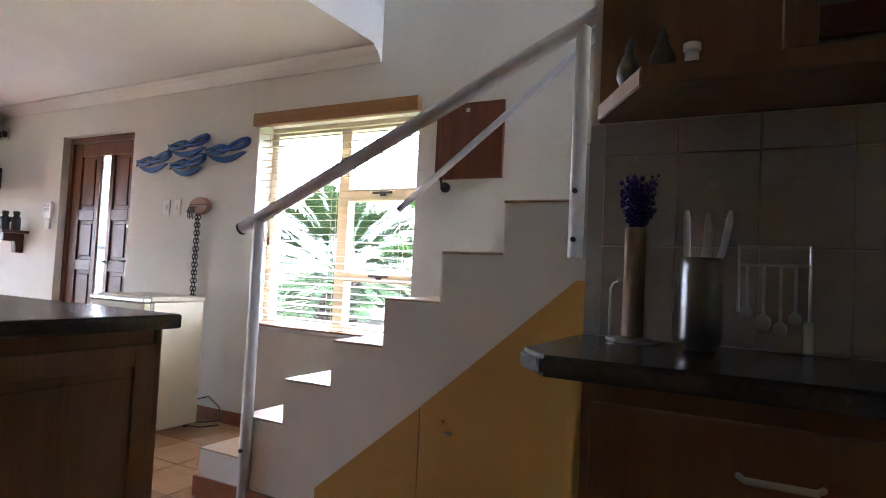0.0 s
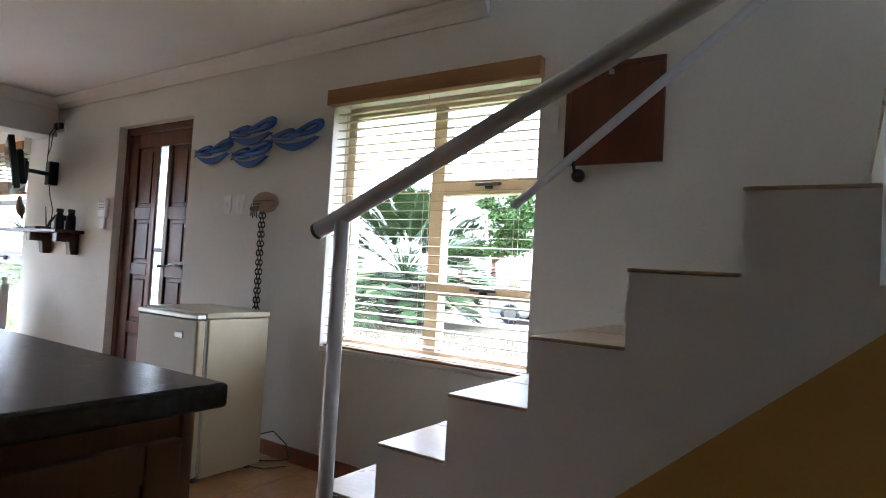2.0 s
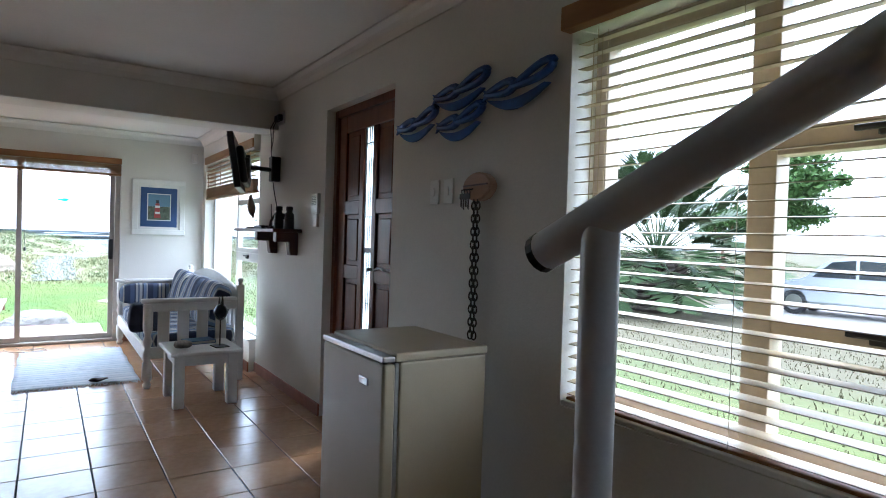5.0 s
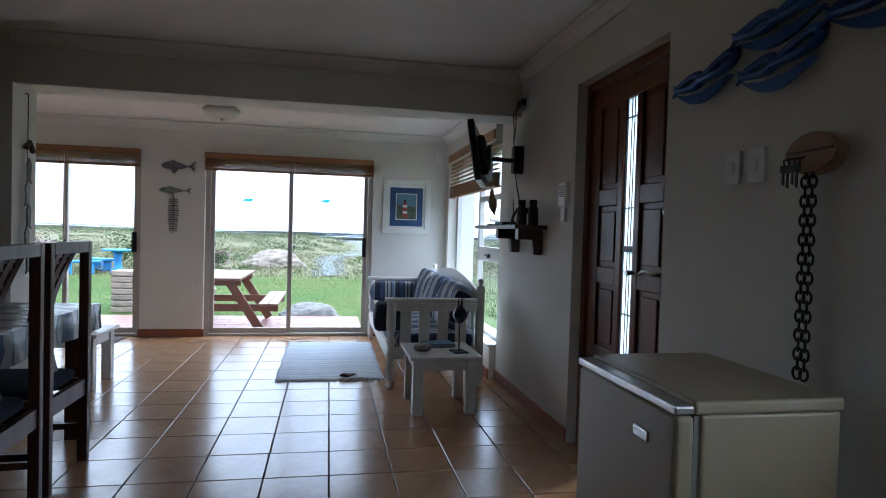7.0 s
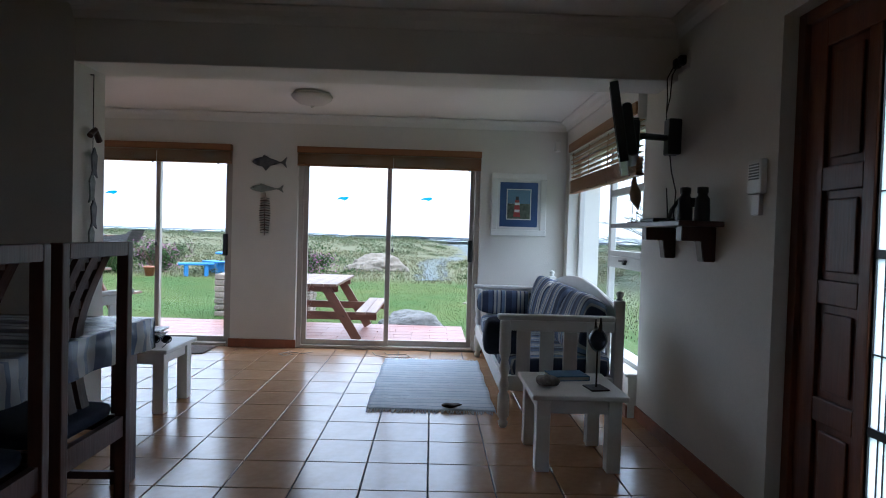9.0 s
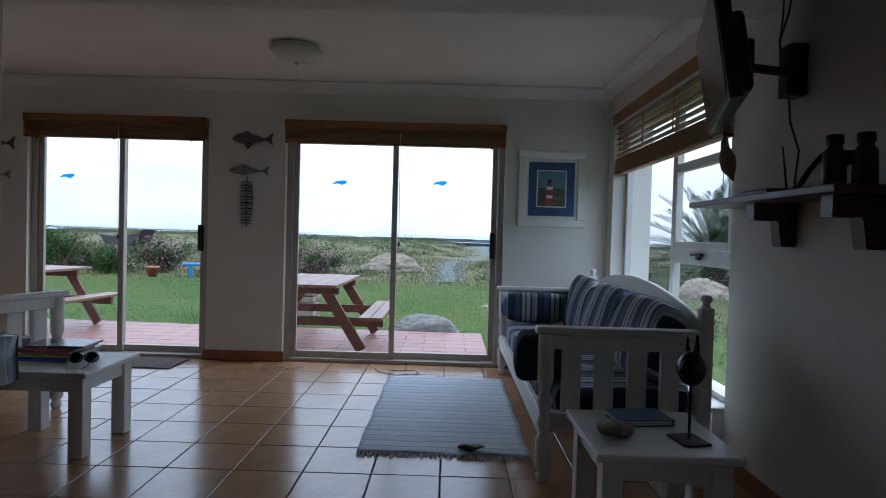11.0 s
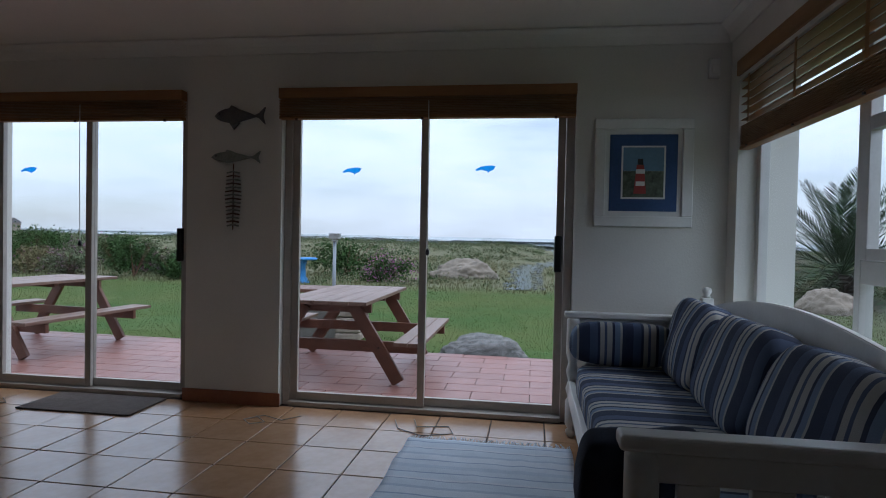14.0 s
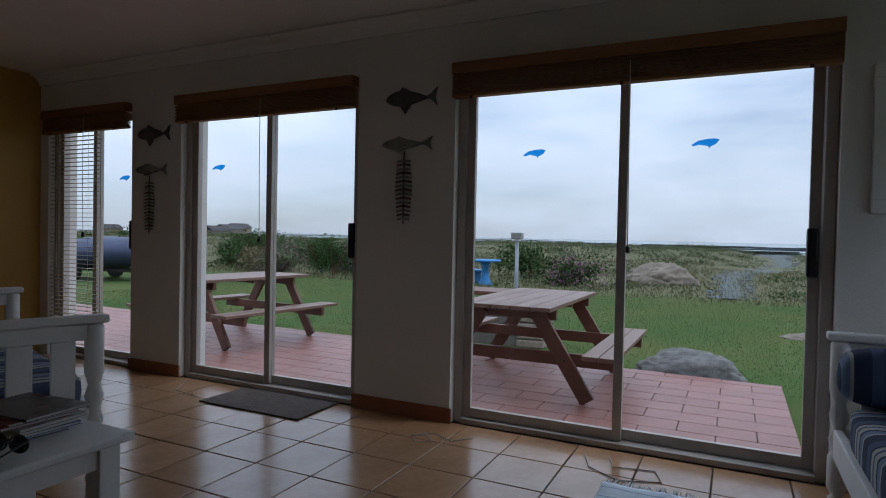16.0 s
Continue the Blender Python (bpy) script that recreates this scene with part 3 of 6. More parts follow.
# ---- kitchen ----
def panel_door(bm_parent, w, h, at, name="cabinet_door", rz=0):
    """A framed cabinet door in the plane of its parent's face (x across, z up, front at -y)."""
    d = part(name, boxes((0, 0.06, -0.02, 0, 0, h), (w - 0.06, w, -0.02, 0, 0, h), (0.06, w - 0.06, -0.02, 0, 0, 0.06), (0.06, w - 0.06, -0.02, 0, h - 0.06, h), (0.055, w - 0.055, -0.010, -0.002, 0.055, h - 0.055), (0.085, w - 0.085, -0.017, -0.010, 0.085, h - 0.085), bevel=0.003), CABWOOD, bm_parent)
    d.matrix_basis = pose(*at, 0, 0, rz)
    return d


isl = thing("kitchen_island", (-1.485, -0.26, 0), "oak-fronted kitchen island cabinet with panelled doors", "kitchen cabinet")
part("body", boxes((-0.93, 0, 0, 2.09, 0.0, 0.868), bevel=0.002), CABWOOD, isl)
for i in range(4):
    dd = panel_door(isl, 0.49, 0.74, (0.0015, 0.06 + i * 0.505, 0.09), rz=90)
    part("handle", tubed([(0.035, -0.02, 0.50), (0.04, -0.045, 0.52), (0.04, -0.05, 0.56), (0.04, -0.045, 0.60), (0.035, -0.02, 0.62)], 0.006, 8), STEEL, dd)
part("corner_post", boxes((0.001, 0.012, 2.07, 2.09, 0, 0.868)), CABWOOD, isl)
top1 = thing("worktop", (-1.446, 1.875, 0.87), "glossy black worktop with a rounded edge on the island", "worktop")
part("slab", boxes((-1.0, 0, -2.25, 0, 0.0, 0.042), bevel=0.009, seg=3), GRANITE, top1)
base = thing("base_cabinet", (-0.26, 2.348, 0), "oak kitchen base cabinet with drawers beneath the worktop", "kitchen cabinet")
part("body", boxes((0, 2.85, -0.52, -0.002, 0.0, 0.873)), CABWOOD, base)
part("side_panel", boxes((-0.012, -0.0005, -0.52, -0.002, 0, 0.873)), YELLOW, base, "yellow painted side panel")
for k, (x0, w) in enumerate(((0.02, 0.62), (0.66, 0.42), (1.10, 0.42), (1.54, 0.6), (2.16, 0.6))):
    if k in (0, 3):
        for z0, hh in ((0.09, 0.30), (0.41, 0.24), (0.67, 0.17)):
            dr = part("drawer", boxes((x0, x0 + w, -0.541, -0.5215, z0, z0 + hh), bevel=0.004), CABWOOD, base)
            part("handle", tubed([(x0 + w / 2 - 0.06, -0.541, z0 + hh / 2), (x0 + w / 2 - 0.05, -0.565, z0 + hh / 2), (x0 + w / 2 + 0.05, -0.565, z0 + hh / 2), (x0 + w / 2 + 0.06, -0.541, z0 + hh / 2)], 0.006, 8), STEEL, dr)
    else:
        dd = panel_door(base, w, 0.75, (x0, -0.5215, 0.09))
        part("handle", tubed([(0.035, -0.02, 0.50), (0.04, -0.045, 0.52), (0.04, -0.05, 0.56), (0.04, -0.045, 0.60), (0.035, -0.02, 0.62)], 0.006, 8), STEEL, dd)
top2 = thing("worktop", (-0.315, 2.346, 0.875), "glossy black worktop with a cut-off corner along the tiled wall", "worktop")
part("slab", extrude_outline([(-0.10, 0.0), (-0.10, -0.45), (-0.02, -0.545), (2.85, -0.545), (2.85, 0.0)], 2, 0.0, 0.042, 0.008), GRANITE, top2)
backs = setting(new("splashback"), "grey glazed wall tiles with pale joints behind the worktop", "wall tiles")
backs.matrix_basis = pose(-0.40, 2.35, 0.917)
part("grout_bed", boxes((0, 2.9, -0.004, -0.0005, 0, 0.584)), mat("pale_grout", (0.55, 0.53, 0.5), 0.85), backs)
kt = None
for i in range(15):
    for j in range(3):
        if kt is None:
            kt = part("tile", boxes((0.0015, 0.1905, -0.010, -0.004, 0.0015, 0.2435), bevel=0.0015, seg=1), KTILE, backs)
            kt.matrix_basis = pose(0.043, 0, 0.003)
        else:
            again("tile" if j < 2 else "tile", kt.data, backs, pose(0.043 + (i - 0) * 0.192, 0, 0.003 + j * 0.245) @ Matrix.Diagonal((1, 1, 1 if j < 2 else 0.37, 1)))
shelf = thing("wall_cabinet", (-0.375, 2.348, 1.505), "open oak wall cabinet with a thick lower shelf over the tiles", "wall cabinet")
part("lower_shelf", extrude_outline([(0.0, 0.0), (0.0, -0.03), (0.16, -0.30), (2.8, -0.32), (2.8, 0.0)], 2, 0.0, 0.045, 0.003), CABWOOD, shelf)
part("back_panel", boxes((0.0, 2.8, -0.012, -0.001, 0.046, 0.86)), CABWOOD, shelf)
part("upright", boxes((0.44, 0.50, -0.30, -0.013, 0.046, 0.86), bevel=0.002), CABWOOD, shelf)
part("top_shelf", boxes((0.0, 2.8, -0.30, -0.001, 0.861, 0.878)), CABWOOD, shelf)
BRICK = mat("dark_red_brick", (0.16, 0.055, 0.035), 0.8, 0, 0.2, 10, 0.3, 80, per_object=0.2)
niche = thing("brick_niche", (0.13, 2.334, 1.556), "dark red brick lining with pale joints behind the open cabinet", "brickwork")
part("mortar", boxes((0, 2.25, -0.012, -0.001, 0, 0.78)), mat("grey_mortar", (0.22, 0.20, 0.18), 0.9), niche)
bk = None
for j in range(8):
    for i in range(10):
        m = pose(0.004 + i * 0.222 + (0.0 if j % 2 else 0.004), 0, 0.006 + j * 0.096)
        if bk is None:
            bk = part("brick", boxes((0, 0.205, -0.024, -0.0121, 0, 0.082), bevel=0.004, seg=1), BRICK, niche)
            bk.matrix_basis = m
        else:
            again("brick", bk.data, niche, m)
# ---- kitchen things ----
def cushion_bm(a, b, c, e=0.38, nu=28, nv=16, at=(0, 0, 0), bm=None):
    """A padded box with rounded edges, half sizes a, b, c."""
    bm = bm or bmesh.new()
    pw = lambda v, k: math.copysign(abs(v) ** k, v)
    rows = []
    for j in range(nv + 1):
        ph = -math.pi / 2 + math.pi * j / nv
        rows.append([bm.verts.new((at[0] + a * pw(math.cos(ph), e) * pw(math.cos(th), e), at[1] + b * pw(math.cos(ph), e) * pw(math.sin(th), e), at[2] + c * pw(math.sin(ph), e * 1.6))) for th in (2 * math.pi * i / nu for i in range(nu))])
    for r0, r1 in zip(rows, rows[1:]):
        for i in range(nu):
            bm.faces.new((r0[i], r0[(i + 1) % nu], r1[(i + 1) % nu], r1[i]))
    bmesh.ops.remove_doubles(bm, verts=bm.verts[:], dist=1e-4)
    return bm


def crumple(bm, amount, scale, seed=0.0):
    for v in bm.verts:
        v.co += Vector(noise.noise_vector(v.co * scale + Vector((seed, seed * 0.7, 0)))) * amount
    return bm


towel = thing("lavender_holder", (-0.25, 2.25, 0.917), "bunch of dried purple lavender in a tall beige cylinder", "dried flowers")
part("holder", lathe([(0.024, 0.012), (0.026, 0.02), (0.026, 0.285), (0.022, 0.288)], 20), mat("beige_card", (0.45, 0.34, 0.26), 0.8), towel, "tall beige cylinder", True)
part("base_ring", tubed([(0.062 * math.cos(a * math.pi / 12), 0.062 * math.sin(a * math.pi / 12), 0.006) for a in range(25)], 0.004, 8), STEEL, towel)
part("side_wire", tubed([(-0.058, 0, 0.006), (-0.058, 0, 0.13), (-0.05, 0, 0.145), (-0.04, 0, 0.15)], 0.003, 8), STEEL, towel)
part("base", lathe([(0.058, 0.0), (0.06, 0.004), (0.05, 0.011), (0.024, 0.012)], 20), STEEL, towel)
bm = bmesh.new()
for i in range(60):
    a, r = random.uniform(0, 6.28), random.uniform(0.0, 0.05)
    p0 = Vector((0.012 * math.cos(a), 0.012 * math.sin(a), 0.28))
    p1 = Vector((r * math.cos(a), r * math.sin(a), random.uniform(0.33, 0.42)))
    tube(bm, [p0, p1], 0.0015, 4)
    for k in range(7):
        q = p0.lerp(p1, 0.45 + 0.09 * k) + Vector([random.uniform(-0.006, 0.006) for _ in range(3)])
        bmesh.ops.create_icosphere(bm, subdivisions=1, radius=random.uniform(0.004, 0.0075), matrix=Matrix.Translation(q))
part("flowers", bm, mat("lavender", (0.085, 0.055, 0.26), 0.9, 0, 0.3, 60, 0.2, 200), towel, "dried purple lavender")

knives = thing("knife_block", (-0.09, 2.2, 0.917), "round brushed steel knife block with steel-handled knives", "knife block")
part("body", lathe([(0.034, 0.0), (0.034, 0.012), (0.046, 0.014), (0.049, 0.03), (0.049, 0.20), (0.047, 0.213), (0.040, 0.214)], 28), mat("dark_steel", (0.22, 0.22, 0.23), 0.3, 1.0, 0.1, 9, 0.03, 160), knives, "", True)
for i, (a, b, h, t) in enumerate(((-0.028, 0.0, 0.325, -0.01), (0.0, 0.015, 0.32, 0.02), (0.008, -0.02, 0.29, 0.02), (0.028, 0.01, 0.325, 0.05))):
    k = part("knife", tubed([(a, b, 0.20), (a + t * 0.3, b, h - 0.10), (a + t * 0.6, b, h - 0.02), (a + t * 0.65, b, h)], [0.006, 0.009, 0.010, 0.006], 8, True, 0.7), STEEL, knives, "steel knife handle")
    part("rivet", tubed([(a + t * 0.45, b - 0.012, h - 0.055), (a + t * 0.45, b - 0.004, h - 0.055)], 0.003, 6), STEEL, k)
rack = thing("utensil_rack", (0.06, 2.338, 0.918), "chrome wire rack with hanging kitchen utensils on the tiles", "utensil rack")
part("frame", tubed([(-0.075, -0.012, 0.09), (-0.075, -0.02, 0.25), (0.075, -0.02, 0.25), (0.075, -0.012, 0.0)], 0.004, 8), STEEL, rack)
part("bar", tubed([(-0.07, -0.03, 0.205), (0.075, -0.03, 0.205)], 0.004, 8), STEEL, rack)
for i, (u, l, r) in enumerate(((-0.055, 0.10, 0.013), (-0.02, 0.12, 0.017), (0.015, 0.135, 0.015), (0.045, 0.11, 0.013))):
    ut = part("utensil", tubed([(u, -0.035, 0.205), (u, -0.037, 0.205 - l)], 0.004, 8), STEEL, rack)
    bm = bmesh.new()
    bmesh.ops.create_uvsphere(bm, u_segments=12, v_segments=8, radius=r, matrix=Matrix.Translation((u, -0.038, 0.205 - l - r)) @ Matrix.Diagonal((1, 0.35, 1.2, 1)))
    part("utensil_head", bm, STEEL, ut, "", True)
part("white_spatula", boxes((0.062, 0.084, -0.03, -0.022, 0.0, 0.075), bevel=0.006), WHITE, rack)

for nm, at, sc, rz in (("guinea_fowl_figurine", (-0.275, 2.22, 1.5505), 1.0, 10), ("guinea_fowl_figurine", (-0.19, 2.19, 1.5505), 1.05, -20)):
    g = lathe([(0.012, 0.0), (0.022, 0.012), (0.030, 0.035), (0.028, 0.06), (0.017, 0.085), (0.011, 0.10), (0.012, 0.112), (0.007, 0.122), (0.002, 0.135)], 16)
    bmesh.ops.scale(g, vec=(sc, sc * 1.15, sc), verts=g.verts[:])
    f = part(nm, g, mat("speckled_black_white", (0.05, 0.05, 0.055), 0.4, 0, 0.3, 30, 0.05, 120, alt=(0.12, 0.12, 0.12)), None, "", True)
    f.matrix_basis = pose(*at, 0, 0, rz)
    tagged(f, "small speckled black and white ceramic bird figurine", "figurine", "bird figurines on the shelf")
bottle = thing("pill_bottle", (-0.12, 2.16, 1.5505), "small white plastic bottle with a ribbed cap", "bottle")
part("bottle_body", lathe([(0.014, 0), (0.016, 0.003), (0.016, 0.055), (0.012, 0.060)], 18), WHITE, bottle, "", True)
part("cap", lathe([(0.019, 0.0605), (0.020, 0.062), (0.020, 0.077), (0.017, 0.079)], 18), WHITE, bottle, "", True)

can = thing("white_canister", (0.40, 2.22, 0.917), "plain white cylindrical canister on the worktop", "canister")
part("canister_body", lathe([(0.05, 0), (0.054, 0.004), (0.054, 0.25), (0.05, 0.255)], 24), WHITE, can, "", True)
part("lid", lathe([(0.056, 0.2555), (0.057, 0.258), (0.057, 0.28), (0.05, 0.285)], 24), WHITE, can, "", True)

# ---- hall ----
fr = thing("bar_fridge", (-3.73, 3.0, 0), "small cream enamelled bar fridge with a rounded door", "fridge")
part("body", boxes((0.0, 0.53, 0.065, 0.435, 0.03, 0.814), bevel=0.008, seg=3), FRIDGE, fr)
part("top_panel", boxes((-0.004, 0.534, 0.045, 0.44, 0.815, 0.847), bevel=0.008, seg=3), FRIDGE, fr)
fd = part("fridge_door", boxes((0.0, 0.53, 0.0, 0.05, 0.04, 0.812), bevel=0.014, seg=4), FRIDGE, fr, "cream fridge door")
part("door_top_strip", boxes((-0.002, 0.532, -0.004, 0.0445, 0.814, 0.837), bevel=0.006), STEEL, fd)
part("seal", boxes((0.008, 0.522, 0.0505, 0.0645, 0.05, 0.81)), mat("grey_seal", (0.30, 0.29, 0.27), 0.7), fr)
part("badge", boxes((0.35, 0.42, -0.006, -0.0005, 0.715, 0.742), bevel=0.004), STEEL, fd)
for x in (0.04, 0.47):
    for y in (0.08, 0.40):
        part("foot", lathe([(0.018, 0), (0.018, 0.03)], 12, None, (x, y, 0)), BLACK, fr)
part("power_cord", tubed([(0.46, 0.44, 0.16), (0.55, 0.50, 0.19), (0.60, 0.55, 0.12), (0.58, 0.60, 0.02), (0.50, 0.55, 0.006), (0.40, 0.47, 0.006), (0.47, 0.40, 0.006), (0.57, 0.43, 0.006), (0.62, 0.54, 0.006)], 0.004, 6), BLACK, fr)

BLUE = mat("blue_painted_metal", (0.025, 0.115, 0.42), 0.45, 0.1, 0.25, 14, 0.1, 80)
school = thing("fish_wall_art", (-3.63, YN, 1.825), "cut-out bright blue school of fish wall art", "wall art")
for (x0, x1, z0, z1) in ((-0.60, -0.20, -0.10, 0.05), (-0.25, 0.20, 0.0, 0.15), (-0.21, 0.17, -0.14, 0.01), (0.15, 0.60, -0.06, 0.10)):
    w, h = x1 - x0, z1 - z0
    P = lambda u, v: (x0 + u * w, -0.03, z0 + v * h)
    belly = [(u, 0.42 - 0.42 * math.sin(math.pi * u ** 0.9)) for u in [i / 12 for i in range(13)]]
    upper = [(u, 0.42 - 0.42 * math.sin(math.pi * u ** 0.9) * 0.45 + 0.1 * u) for u in [1 - i / 12 for i in range(13)]]
    fish = part("fish", extrude_outline([(x0 + u * w * 0.86 + 0.07 * w, z0 + v * h) for u, v in belly + upper[1:-1]], 1, -0.038, -0.024, 0.002), BLUE, school)
    for (c, d, l, r, tilt) in ((0.26, 0.60, 0.20, 0.20, 0.10), (0.70, 0.74, 0.25, 0.22, 0.30)):
        loop = []
        for i in range(19):
            a = 2 * math.pi * i / 18
            u, v = l * math.cos(a), r * math.sin(a) * (0.6 + 0.4 * math.cos(a))
            loop.append(P(c + u, d + v + tilt * u * 2))
        part("fish_ring", tubed(loop, 0.020, 8, False, 0.7), BLUE, fish)
    part("tail", extrude_outline([(x0, z0 + 0.72 * h), (x0 + 0.05 * w, z0 + 0.58 * h), (x0, z0 + 0.38 * h), (x0 + 0.12 * w, z0 + 0.50 * h), (x0 + 0.12 * w, z0 + 0.62 * h)], 1, -0.036, -0.026), BLUE, fish)
    part("peg", tubed([P(0.5, 0.2), (x0 + 0.5 * w, -0.001, z0 + 0.2 * h)], 0.005, 6), BLUE, fish)

for x in (-3.875, -3.755):
    s = thing("light_switch", (x, YN, 1.465), "white plastic wall switch plate", "switch", "wall switches")
    part("plate", boxes((-0.037, 0.037, -0.010, -0.0005, -0.058, 0.058), bevel=0.003), WHITE, s)
    part("rocker", boxes((-0.012, 0.012, -0.016, -0.0102, -0.02, 0.02), bevel=0.003), WHITE, s)
hook = thing("key_holder", (-3.49, YN, 1.47), "carved round wooden key holder with keys hanging from it", "key holder")
part("wood_disc", extrude_outline([(0.10 * math.cos(a) ** 1, 0.062 * math.sin(a)) for a in [i * math.pi / 14 for i in range(28)]], 1, -0.045, -0.0005, 0.008), wood("light_carved_wood", (0.38, 0.22, 0.13), (0.26, 0.14, 0.08), 0.6, 0), hook, "light carved wood")
part("groove", tubed([(-0.085, -0.048, 0.004), (0.085, -0.048, 0.008)], 0.004, 6), DARKWOOD, hook)
IRON = mat("rusty_dark_iron", (0.05, 0.042, 0.038), 0.55, 0.6, 0.3, 40, 0.2, 160)
for i, u in enumerate((-0.075, -0.055, -0.035, -0.015)):
    part("hook", tubed([(u, -0.048, -0.01), (u, -0.065, -0.015), (u, -0.062, -0.03)], 0.003, 6), IRON, hook)
    part("key", extrude_outline([(u - 0.012, -0.03), (u + 0.012, -0.03), (u + 0.012, -0.05), (u + 0.004, -0.056), (u + 0.004, -0.09 - 0.01 * (i % 2)), (u - 0.005, -0.085 - 0.01 * (i % 2)), (u - 0.004, -0.056), (u - 0.012, -0.05)], 1, -0.066 - 0.002 * i, -0.063 - 0.002 * i), IRON, hook)
chain = thing("hanging_chain", (-3.505, YN - 0.03, 1.435), "doubled dark iron chain hanging from the key holder", "chain")
link = None
for i in range(44):
    m = pose(0.014 if i < 22 else -0.012, 0, -0.018 - (i % 22) * 0.028, 0, 0, 30 if i % 2 else -40)
    if link is None:
        loop = [(0.011 * math.cos(a), 0, 0.0185 * math.sin(a)) for a in [k * math.pi / 8 for k in range(17)]]
        link = part("link", tubed(loop, 0.0038, 6, False), IRON, chain)
        link.matrix_basis = m
    else:
        again("link", link.data, chain, m)
part("nail", tubed([(0, 0.03, 0), (0, -0.012, 0.003)], 0.004, 6), IRON, chain)
kp = thing("alarm_keypad", (-5.40, YN, 1.295), "white plastic alarm keypad with a flap on the wall", "keypad")
part("case", boxes((-0.055, 0.055, -0.028, -0.0005, 0.09, 0.235), bevel=0.006), WHITE, kp)
for i in range(6):
    part("grille_bar", boxes((-0.038, 0.038, -0.031, -0.0282, 0.15 + i * 0.012, 0.156 + i * 0.012)), mat("grey_rubber", (0.2, 0.2, 0.2), 0.7), kp)
part("flap", boxes((-0.028, 0.032, -0.02, -0.0005, 0.0, 0.088), bevel=0.004), WHITE, kp)
board = thing("notice_board", (-1.605, YN, 1.595), "reddish-brown wooden board with a narrow raised frame", "board")
part("panel", boxes((0.0, 0.405, -0.012, -0.0005, 0, 0.42)), DOORWOOD, board)
part("frame", boxes((0, 0.405, -0.022, -0.0125, 0, 0.022), (0, 0.405, -0.022, -0.0125, 0.398, 0.42), (0, 0.022, -0.022, -0.0125, 0.022, 0.398), (0.383, 0.405, -0.022, -0.0125, 0.022, 0.398), bevel=0.003), DOORWOOD, board)
part("hanger", boxes((0.18, 0.20, -0.018, -0.0125, 0.37, 0.39)), STEEL, board)
sw2 = thing("blank_plate", (-1.66, YN, 1.80), "narrow white plastic cover plate on the wall", "plate")
part("plate", boxes((-0.018, 0.018, -0.009, -0.0005, -0.06, 0.06), bevel=0.003), WHITE, sw2)
out = thing("wall_socket", (-6.22, YN, 2.17), "white wall socket with two black plugs in it", "socket")
part("plate", boxes((-0.075, 0.075, -0.012, -0.0005, -0.05, 0.05), bevel=0.003), WHITE, out)
for u in (-0.035, 0.035):
    part("plug", boxes((u - 0.022, u + 0.022, -0.05, -0.0125, -0.028, 0.025), bevel=0.008), BLACK, out)
for k, u in enumerate((-0.035, 0.035)):
    part("lead", tubed([(u, -0.05, -0.02), (u - 0.02, -0.075, -0.08), (u - 0.07 - 0.03 * k, -0.05, -0.18), (-0.14, -0.04, -0.26), (-0.15, -0.03, -0.34)], 0.004, 6), BLACK, out)

# television on its swing arm
tv = thing("television", (-6.23, 3.27, 1.77), "flat black television on a swing arm, tilted down", "television", "", -18)
SCREEN = mat("dark_screen", (0.012, 0.012, 0.014), 0.12, 0, 0.05, 3, 0.0, 50)
tvb = boxes((-0.35, 0.35, -0.022, 0.022, -0.205, 0.205), bevel=0.006)
bmesh.ops.rotate(tvb, verts=tvb.verts[:], cent=(0, 0, 0), matrix=Matrix.Rotation(radians(9), 3, "X"))
part("casing", tvb, BLACK, tv)
scr = boxes((-0.325, 0.325, -0.026, -0.0225, -0.178, 0.185))
bmesh.ops.rotate(scr, verts=scr.verts[:], cent=(0, 0, 0), matrix=Matrix.Rotation(radians(9), 3, "X"))
part("screen", scr, SCREEN, tv)
hump = boxes((-0.26, 0.26, 0.0225, 0.075, -0.17, 0.11), bevel=0.02)
bmesh.ops.rotate(hump, verts=hump.verts[:], cent=(0, 0, 0), matrix=Matrix.Rotation(radians(9), 3, "X"))
part("back_hump", hump, BLACK, tv)
part("rear_box", boxes((-0.19, 0.19, 0.06, 0.105, -0.13, 0.04), bevel=0.015), BLACK, tv)
part("swing_arm", tubed([(0.0, 0.085, -0.02), (0.0, 0.13, -0.02), (-0.05, 0.20, -0.02), (-0.08, 0.25, -0.02)], 0.018, 8), BLACK, tv)
part("mount_plate", boxes((-0.07, 0.07, 0.07, 0.10, -0.09, 0.07), bevel=0.004), BLACK, tv)
wp = thing("tv_wall_bracket", (-6.26, YN, 1.69), "black steel wall plate holding the television arm", "bracket")
part("plate", boxes((-0.04, 0.04, -0.075, -0.0005, -0.03, 0.17), bevel=0.008), BLACK, wp)
part("cable", tubed([(0.0, -0.05, -0.03), (-0.02, -0.03, -0.12), (0.03, -0.02, -0.24), (0.01, -0.02, -0.36), (0.06, -0.03, -0.45), (0.05, -0.05, -0.468)], 0.004, 6), BLACK, wp)

